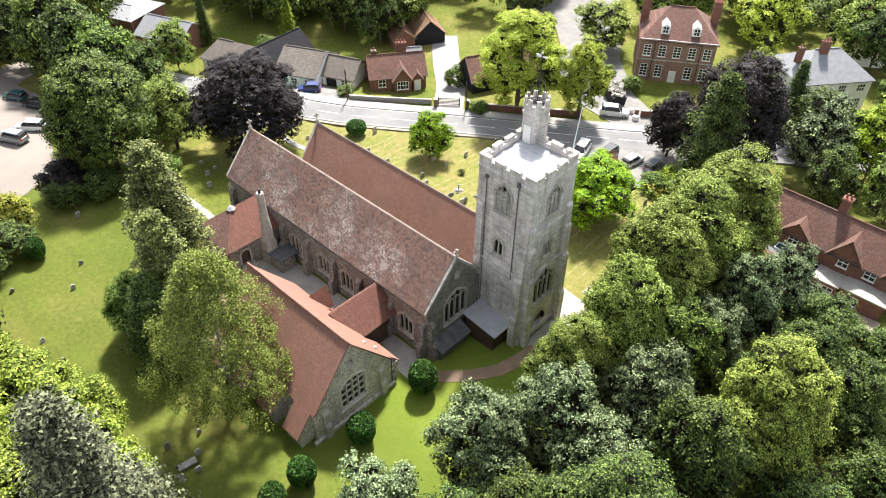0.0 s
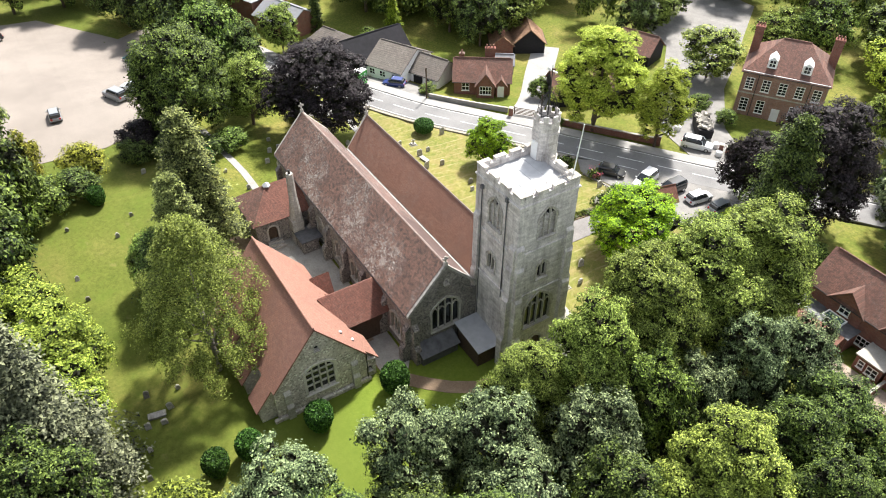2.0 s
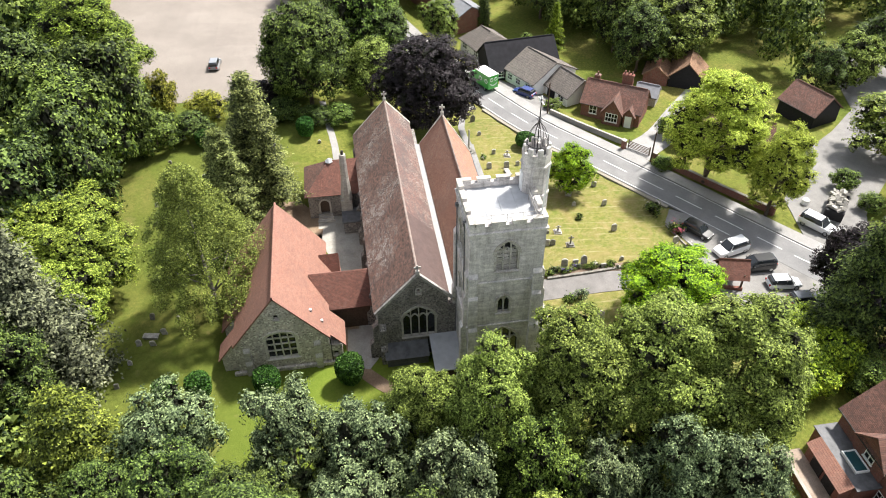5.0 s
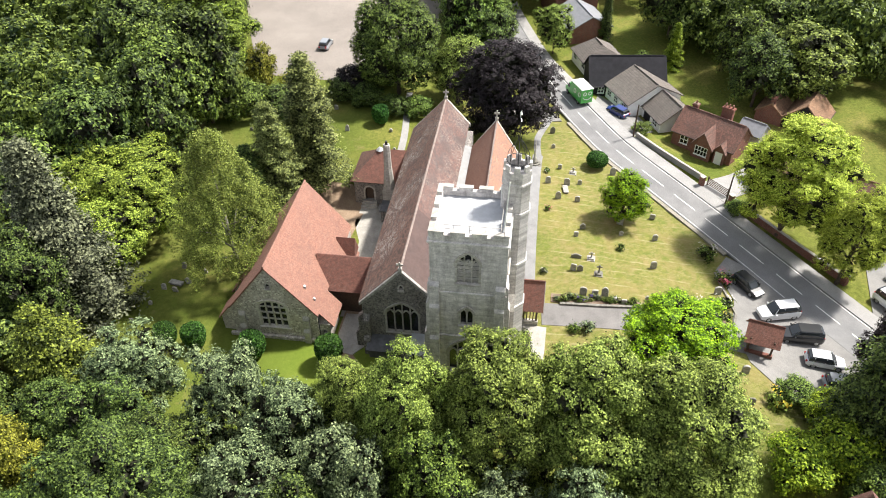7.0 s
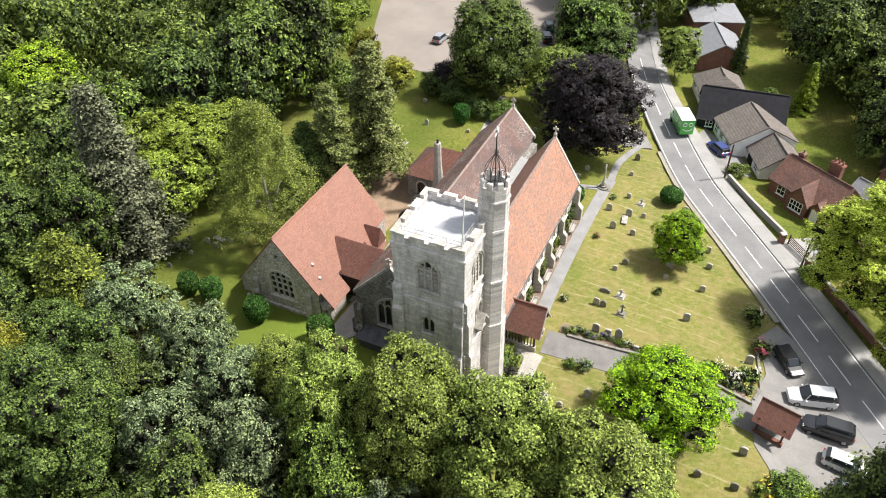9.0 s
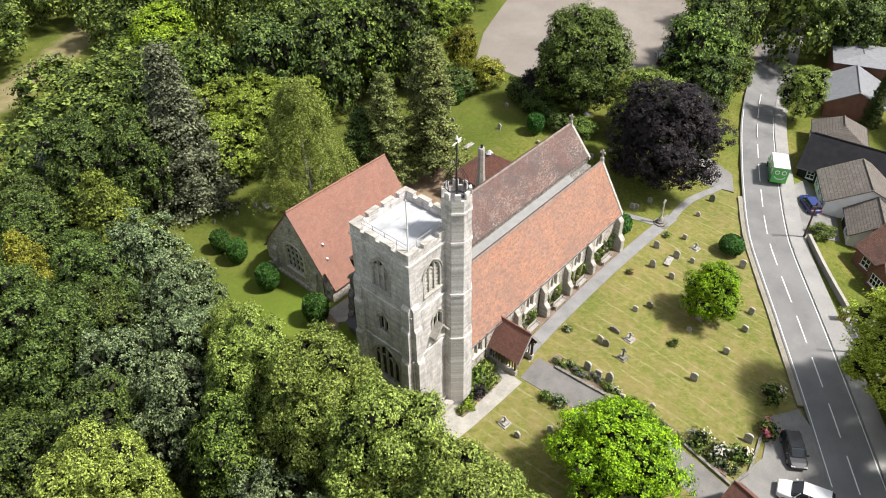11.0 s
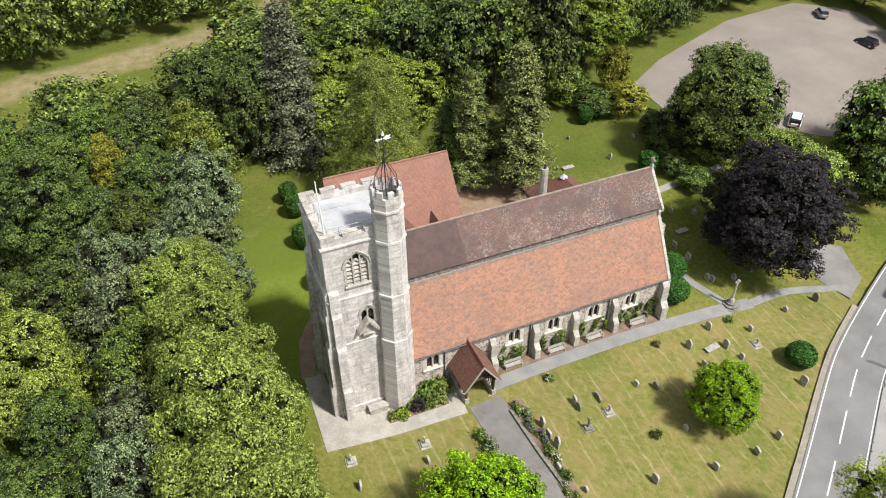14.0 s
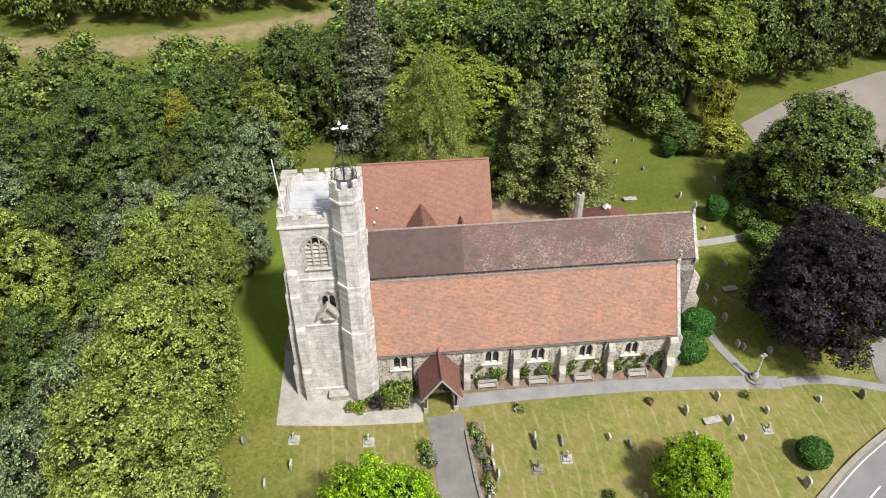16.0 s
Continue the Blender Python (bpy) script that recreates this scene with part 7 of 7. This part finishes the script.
for i in range(60):
    s = rs.uniform(0.15, 0.4)
    Geo().box(-s, s, -s * 0.7, s * 0.7, -s * 0.4, s * 0.4).object("rubble", CONCRETE if i % 4 else GREYWOOD, skip, at=pose(rs.uniform(-2.4, 2.4), rs.uniform(-0.95, 0.95), 1.75 + rs.uniform(0, 0.35), rs.uniform(-40, 40), rs.uniform(-40, 40), rs.uniform(0, 180)))
for x, y in ((19.0, -46.4), (17.2, -45.0), (25.6, -45.2)):
    bag = thing("rubble_bag", "white builder's bag of rubble", "bag", "rubble bags", on_road(x, y, rs.uniform(0, 90)))
    Geo().frustum(0, 0, 0, 0.75, 0.55, 0.5, 8).object("bag", WHITE, bag, bevel=0.06)

# ---- the churchyard ----
def slab_outline(kind, w, h):
    if kind == "round":
        return [(-w / 2, 0), (w / 2, 0)] + [(w / 2 * math.cos(a * math.pi / 10), h - w * 0.35 + w * 0.35 * math.sin(a * math.pi / 10)) for a in range(11)]
    if kind == "gothic":
        return [(-w / 2, 0), (w / 2, 0), (w / 2, h * 0.65), (w * 0.36, h * 0.85), (0, h), (-w * 0.36, h * 0.85), (-w / 2, h * 0.65)]
    if kind == "shoulder":
        return [(-w / 2, 0), (w / 2, 0), (w / 2, h * 0.78), (w * 0.34, h * 0.78)] + [(w * 0.34 * math.cos(a * math.pi / 8), h * 0.78 + h * 0.22 * math.sin(a * math.pi / 8)) for a in range(1, 8)] + [(-w * 0.34, h * 0.78), (-w / 2, h * 0.78)]
    return [(-w / 2, 0), (w / 2, 0), (w / 2, h * 0.93), (w * 0.3, h), (-w * 0.3, h), (-w / 2, h * 0.93)]


rg = random.Random(12)
STONE_KINDS = {}
for kind in ("round", "gothic", "shoulder", "square"):
    for mat, tone in ((HEADSTONE, "pale grey"), (HEADSTONE_DARK, "dark mossy")):
        proto = thing("headstone", tone + " weathered headstone in the grass", "headstone", "headstones")
        Geo().prism([(x, z - 0.3 if z == 0 else z) for x, z in slab_outline(kind, 0.72, 1.05)], "y", -0.07, 0.07).object("stone", mat, proto, bevel=0.02)
        STONE_KINDS[kind, tone] = [proto, False]


def headstone(x, y, big=1.0, turn=None, lean=1.0):
    kind, tone = rg.choice(["round", "gothic", "shoulder", "square", "round"]), rg.choice(["pale grey", "pale grey", "pale grey", "dark mossy"])
    slot = STONE_KINDS[kind, tone]
    s = big * rg.uniform(0.85, 1.2)
    m = pose(x, y, gz(x, y) - 0.02, lean * rg.uniform(-7, 7), lean * rg.uniform(-4, 4), (90 if turn is None else turn) + rg.uniform(-9, 9)) @ Matrix.Diagonal((s, 1.2, s * rg.uniform(0.85, 1.1), 1))
    if not slot[1]:
        slot[0].matrix_basis, slot[1] = m, True
        return slot[0]
    return copy_thing(slot[0], m)


for x, y in ((20.9, -7.5), (20.9, -8.3), (27.7, -7.9), (29.5, -8.8), (35.9, -5.6), (39.6, -4.2), (35.9, -8.2), (39.8, -6.8), (44.1, -5.8), (40.5, -8.6), (44.8, 1.7), (47.5, 1.1), (50.0, -4.8), (54.6, -4.6), (44.3, -13.4), (31.9, -13.7), (29.4, -13.7), (37.3, -17.5), (34.2, -18.1), (29.5, -18.0), (23.4, -17.2), (16.8, -8.6), (16.9, -11.1), (16.8, -9.9), (15.9, -13.2), (17.1, -15.9)):
    headstone(x, y, 0.9)
for x, y in ((-5.1, -5.2), (-0.8, -8.2), (-2.9, -9.8), (5.6, -8.1), (44.3, 2.0), (44.4, 5.7), (44.3, 8.1), (47.7, 13.5), (50.3, 12.2), (53.6, 15.3), (44.2, 10.3), (20.3, -24.4), (18.4, -25.0), (7.9, -10.2), (3.4, -21.6), (3.5, -24.8), (7.8, -25.1)):
    headstone(x, y, 0.92)
for x, y in ((15.6, 38.9), (15.1, 35.9), (13.1, 37.2), (11.8, 39.7), (11.6, 38.2), (9.2, 40.2), (8.4, 43.6), (6.2, 41.0), (32.6, 40.8), (36.2, 41.2), (41.1, 35.4), (44.1, 32.9), (52.6, 29.2), (53.8, 11.0), (51.1, 10.6), (42.5, 18.1), (45.1, 40.4), (46.5, 26.0), (47.5, 19.6)):
    headstone(x, y, 0.72, lean=3.0)
double = headstone(23.3, -7.9, 0.9)
double.matrix_basis = double.matrix_basis @ Matrix.Diagonal((2.1, 1.0, 0.85, 1))
# ledgers and chest tombs
for x, y, t in ((38.2, -6.6, 8), (46.8, 10.0, 5), (40.4, 26.7, 0), (51.6, 39.4, 20), (12.8, 38.6, 80)):
    tomb = thing("chest_tomb", "low weathered stone chest tomb", "tomb", "chest tombs", pose(x, y, gz(x, y), 0, 0, t))
    Geo().box(-0.75, 0.75, -0.28, 0.28, -0.2, 0.26).object("chest", HEADSTONE_DARK, tomb, bevel=0.02)
    Geo().box(-0.85, 0.85, -0.36, 0.36, 0.264, 0.36).object("lid", HEADSTONE, tomb, bevel=0.03)


def stone_cross(x, y, h, mat, label):
    c = thing("stone_cross", label, "cross", "stone crosses", pose(x, y, gz(x, y), 0, 0, 85))
    for i, w in enumerate((0.5, 0.36)):
        Geo().box(-w, w, -w, w, -0.1 + 0.2 * i, 0.098 + 0.2 * i).object("step", mat, c, bevel=0.02)
    Geo().box(-0.09, 0.09, -0.07, 0.07, 0.3, h).object("shaft", mat, c, bevel=0.02)
    for s in (-1, 1):
        Geo().box(min(s * 0.094, s * 0.34), max(s * 0.094, s * 0.34), -0.06, 0.06, h * 0.72, h * 0.84).object("arm", mat, c, bevel=0.02)


for x, y, h, m in ((20.6, -10.5, 1.5, HEADSTONE_DARK), (23.4, -9.7, 1.1, HEADSTONE), (43.3, -7.7, 1.0, HEADSTONE), (6.0, -6.3, 1.1, HEADSTONE), (-0.7, -5.4, 1.0, HEADSTONE), (36.2, 26.5, 1.4, HEADSTONE)):
    stone_cross(x, y, h, m, "small stone cross on a stepped base")
war = thing("memorial_cross", "tall pale stone memorial cross on octagonal steps", "memorial", "", pose(44.4, -2.1, gz(44.4, -2.1)))
for i, r in enumerate((1.15, 0.85, 0.55)):
    Geo().frustum(0, 0, -0.2 + 0.25 * i, 0.048 + 0.25 * i, r, r, 8, math.pi / 8).object("step", HEADSTONE_DARK, war)
Geo().frustum(0, 0, 0.55, 1.1, 0.36, 0.26, 8, math.pi / 8).object("plinth", DRESSED, war)
Geo().frustum(0, 0, 1.1, 3.2, 0.15, 0.1, 8, math.pi / 8).object("shaft", DRESSED, war)
Geo().box(-0.1, 0.1, -0.09, 0.09, 3.2, 3.85).object("head", DRESSED, war, bevel=0.02)
for s in (-1, 1):
    Geo().box(min(s * 0.104, s * 0.36), max(s * 0.104, s * 0.36), -0.08, 0.08, 3.45, 3.65).object("arm", DRESSED, war, bevel=0.02)


# clipped yews
def clipped(name, seed, prof, leaves, size):
    """Leaves packed over a turned profile of (radius, height)."""
    rng = np.random.default_rng(seed)
    p = np.array(prof)
    seg = rng.integers(0, len(p) - 1, leaves * 2)
    t = rng.uniform(0, 1, leaves * 2)
    r = p[seg, 0] * (1 - t) + p[seg + 1, 0] * t
    z = p[seg, 1] * (1 - t) + p[seg + 1, 1] * t
    ln = np.hypot(p[seg + 1, 0] - p[seg, 0], p[seg + 1, 1] - p[seg, 1]) * (r + 0.05)
    keep = rng.uniform(0, 1, leaves * 2) < ln / ln.max()
    r, z, seg = r[keep], z[keep], seg[keep]
    a = rng.uniform(0, 2 * math.pi, len(r))
    wob = 1 + 0.035 * np.sin(3 * a + seed) + rng.normal(size=len(r)) * 0.025
    pos = np.stack([r * wob * np.cos(a), r * wob * np.sin(a), z + rng.normal(size=len(r)) * 0.03], 1)
    dz = p[seg, 0] - p[seg + 1, 0]
    dr = p[seg + 1, 1] - p[seg, 1]
    nrm = unit(np.stack([np.cos(a) * dr, np.sin(a) * dr, dz], 1) + 0.45 * rng.normal(size=pos.shape))
    me = leaf_mesh(name, pos, nrm, size * rng.uniform(0.6, 1.3, len(pos)), rng)
    me.materials.append(L_YEW)
    return me


BARREL = [clipped("foliage", 80 + i, [(0.45, 0.35), (0.95, 0.55), (1.22, 1.3), (1.25, 2.0), (1.05, 2.55), (0.5, 2.8), (0.02, 2.88)], 6500, 0.16) for i in range(2)]
DOME = clipped("foliage", 90, [(1.1, 0.75), (1.6, 0.95), (1.75, 1.6), (1.55, 2.3), (0.9, 2.75), (0.02, 2.95)], 7500, 0.17)
# colour of the solid core that stands for the shade behind clipped leaves
CORE = plain("yew shade", (0.012, 0.02, 0.008), 0.95)


def topiary(x, y, s, data, label, core, name="topiary"):
    t = thing(name, label, "topiary", "clipped yews", pose(x, y, gz(x, y), 0, 0, x * 40) @ Matrix.Diagonal((s * 1.06, s * 1.06, s * (1.18 if data in BARREL else 1.0), 1)))
    f = new("foliage", data)
    f.parent = t
    g = Geo()
    for (r0, z0), (r1, z1) in zip(core, core[1:]):
        g.frustum(0, 0, z0, z1, r0, r1, 12)
    g.object("inner_growth", CORE, t)
    Geo().tube([(0, 0, -0.2), (0, 0, 0.8)], 0.14, 7).object("trunk", BARK, t)


CB = [(0.3, 0.5), (1.05, 0.9), (1.1, 2.1), (0.4, 2.6)]
CD = [(0.9, 0.95), (1.5, 1.2), (1.45, 2.1), (0.7, 2.55)]
for x, y, s in ((3.4, 17.6, 1.02), (3.3, 25.8, 0.95), (3.8, 32.4, 0.9), (3.7, 35.6, 0.85), (48.5, 35.9, 0.8), (49.3, 21.4, 0.9)):
    topiary(x, y, s, BARREL[int(x * 10) % 2], "dark green yew clipped to a barrel", CB)
topiary(45.9, -11.1, 0.8, DOME, "yew clipped to a mushroom dome", CD)
for x, y, s in ((40.6, 4.2, 0.92), (38.4, 0.9, 0.92)):
    topiary(x, y, s, DOME, "round clipped bush beside the east wall", CD, "round_bush")

# lychgate
ly = thing("lychgate", "timber lychgate with brown tiled roof over the path", "lychgate", "", pose(12.0, -27.3, gz(12.0, -27.3), 0, 0, -14) @ Matrix.Diagonal((0.78, 0.78, 0.92, 1)))
for sx in (-1, 1):
    for y in (-1.5, 1.5):
        Geo().box(sx * 1.45 - 0.12, sx * 1.45 + 0.12, y - 0.12, y + 0.12, -0.3, 2.3).object("post", OAK, ly, bevel=0.015)
        Geo().tube([(sx * 1.45, y, 1.5), (sx * 0.8, y, 2.3)], 0.07, 5).object("brace", OAK, ly)
    Geo().box(sx * 1.45 - 0.13, sx * 1.45 + 0.13, -2.0, 2.0, 2.3, 2.5).object("wall_plate", OAK, ly)
    Geo().box(sx * 1.45 - 0.25, sx * 1.45 + 0.25, -1.8, 1.8, -0.3, 0.55).object("dwarf_wall", BRICK, ly)
    c = [(sx * 2.15, -2.3, 2.15), (0, -2.3, 4.1), (0, 2.3, 4.1), (sx * 2.15, 2.3, 2.15)]
    Geo().sheet(c if sx < 0 else c[::-1], 0.12).object("roof_slope", TILE_LINK, ly, "dark red-brown tiles")
for y in (-1.5, 1.5):
    Geo().box(-1.7, 1.7, y - 0.1, y + 0.1, 2.504, 2.7).object("tie_beam", OAK, ly)
    Geo().tube([(0, y, 2.7), (0, y, 3.9)], 0.08, 5).object("king_post", OAK, ly)
Geo().tube([(0, -2.3, 4.12), (0, 2.3, 4.12)], 0.1, 6).object("ridge", TILE_LINK, ly)
for s in (-1, 1):
    Geo().box(min(s * 0.05, s * 1.2), max(s * 0.05, s * 1.2), 1.47, 1.53, 0.1, 1.2).object("gate_leaf", OAK, ly)

# benches along the south wall
def bench(x, y):
    b = thing("bench", "silvered timber bench against the flint wall", "bench", "benches along the wall", pose(x, y, gz(x, y) + 0.08, 0, 0, 0))
    for k in range(4):
        Geo().box(-0.95, 0.95, -0.42 + k * 0.115, -0.32 + k * 0.115, 0.42, 0.46).object("seat_slat", GREYWOOD, b)
    for k in range(3):
        Geo().box(-0.95, 0.95, 0.06, 0.1, 0.52 + k * 0.14, 0.62 + k * 0.14).object("back_slat", GREYWOOD, b)
    for sx in (-0.9, 0.9):
        for y0 in (-0.4, 0.02):
            Geo().box(sx - 0.04, sx + 0.04, y0, y0 + 0.08, 0, 0.9 if y0 > 0 else 0.64).object("leg", GREYWOOD, b)
        Geo().box(sx - 0.04, sx + 0.04, -0.44, 0.1, 0.644, 0.7).object("arm_rest", GREYWOOD, b)


for x in (17.6, 22.6, 27.1, 32.5):
    bench(x, -1.05)

# beds, climbers and borders
PETALS = [leaf("white petals", (0.55, 0.52, 0.46), (0.8, 0.78, 0.72), 0.2, 0.0), leaf("pink petals", (0.42, 0.08, 0.12), (0.6, 0.25, 0.28), 0.2, 0.0), leaf("yellow petals", (0.55, 0.42, 0.03), (0.7, 0.6, 0.1), 0.2, 0.0), leaf("purple petals", (0.10, 0.06, 0.22), (0.22, 0.16, 0.36), 0.2, 0.0)]
TUFT = [round_crown("foliage", 300 + i, 0.5, 0.8, 0.0, 420, 0.12, 9, 0.45) for i in range(3)]
BLOOM = [round_crown("blossom", 310 + i, 0.52, 0.75, 0.1, 60, 0.11, 9, 0.45) for i in range(2)]


def plant(x, y, s, leaves, petals, label, z=None, flat=1.0, name="plant", category="plant"):
    k = thing(name, label, category, "border plants", pose(x, y, gz(x, y) if z is None else z, 0, 0, x * 77) @ Matrix.Diagonal((s, s * flat, s, 1)))
    for nm, pool, mat in (("foliage", TUFT, leaves), ("blossom", BLOOM, petals)):
        if mat:
            o = new(nm, pool[int(abs(x * 13 + y * 7)) % len(pool)])
            o.material_slots[0].link, o.material_slots[0].material = "OBJECT", mat
            o.parent = k
            if nm == "blossom":
                tagged(o, kind="stuff")


rb = random.Random(33)
for i in range(30):
    y = -5.6 - i * 0.66
    x = 15.75 + 0.3 * math.sin(y * 0.4) + rb.uniform(-0.3, 0.3)
    bloom = PETALS[3] if -10.5 < y < -7.5 else rb.choice([PETALS[0], PETALS[2], None, None, None, None])
    plant(x, y, rb.uniform(0.5, 0.95), rb.choice([L_MID, L_LIME, L_GREY, L_BIRCH]), bloom, "flowering plant in the path border")
for x, y, s, lv, p in ((6.4, -1.3, 1.5, L_DARK, None), (7.4, -1.2, 1.5, L_MID, None), (8.4, -0.9, 1.6, L_MID, None), (9.5, -0.9, 1.5, L_LIME, None), (10.3, -0.8, 1.3, L_BIRCH, None), (4.5, -2.4, 0.9, L_LIME, None), (5.4, -2.4, 1.1, L_BRIGHT, None), (6.9, -2.3, 1.3, L_COPPER, None), (8.0, -2.4, 1.1, L_MID, None), (9.1, -2.4, 1.2, L_LIME, None), (20.1, -4.0, 0.75, L_MID, PETALS[0]), (32.8, -4.3, 0.7, L_MID, PETALS[1]), (42.6, -4.0, 0.75, L_MID, PETALS[0]), (27.0, -24.0, 1.8, L_MID, PETALS[0]), (22.5, -25.4, 1.6, L_MID, PETALS[1]), (16.6, -21.0, 1.7, L_MID, PETALS[0]), (16.5, -23.0, 1.8, L_GREY, PETALS[0]), (17.8, -24.6, 1.6, L_MID, PETALS[0]), (4.0, -27.5, 1.7, L_LIME, PETALS[2]), (26.2, -13.4, 0.9, L_DARK, None), (11.0, -7.5, 1.1, L_MID, None), (11.2, -9.0, 1.2, L_GREY, None)):
    plant(x, y, s, lv, p, "rounded shrub in a churchyard bed")
for x in (16.6, 17.9, 18.9, 21.4, 22.9, 23.9, 25.9, 27.4, 28.6, 30.6, 31.6, 33.0, 34.2, 34.9):
    for k in range(3):
        plant(x + rb.uniform(-0.35, 0.35), -0.32, rb.uniform(0.6, 1.0), rb.choice([L_MID, L_LIME, L_DARK, L_BIRCH]), rb.choice([None, None, None, None, PETALS[0]]), "climbing rose on the flint wall", 0.1 + k * rb.uniform(0.55, 0.85), 0.5, "climber", "climber")
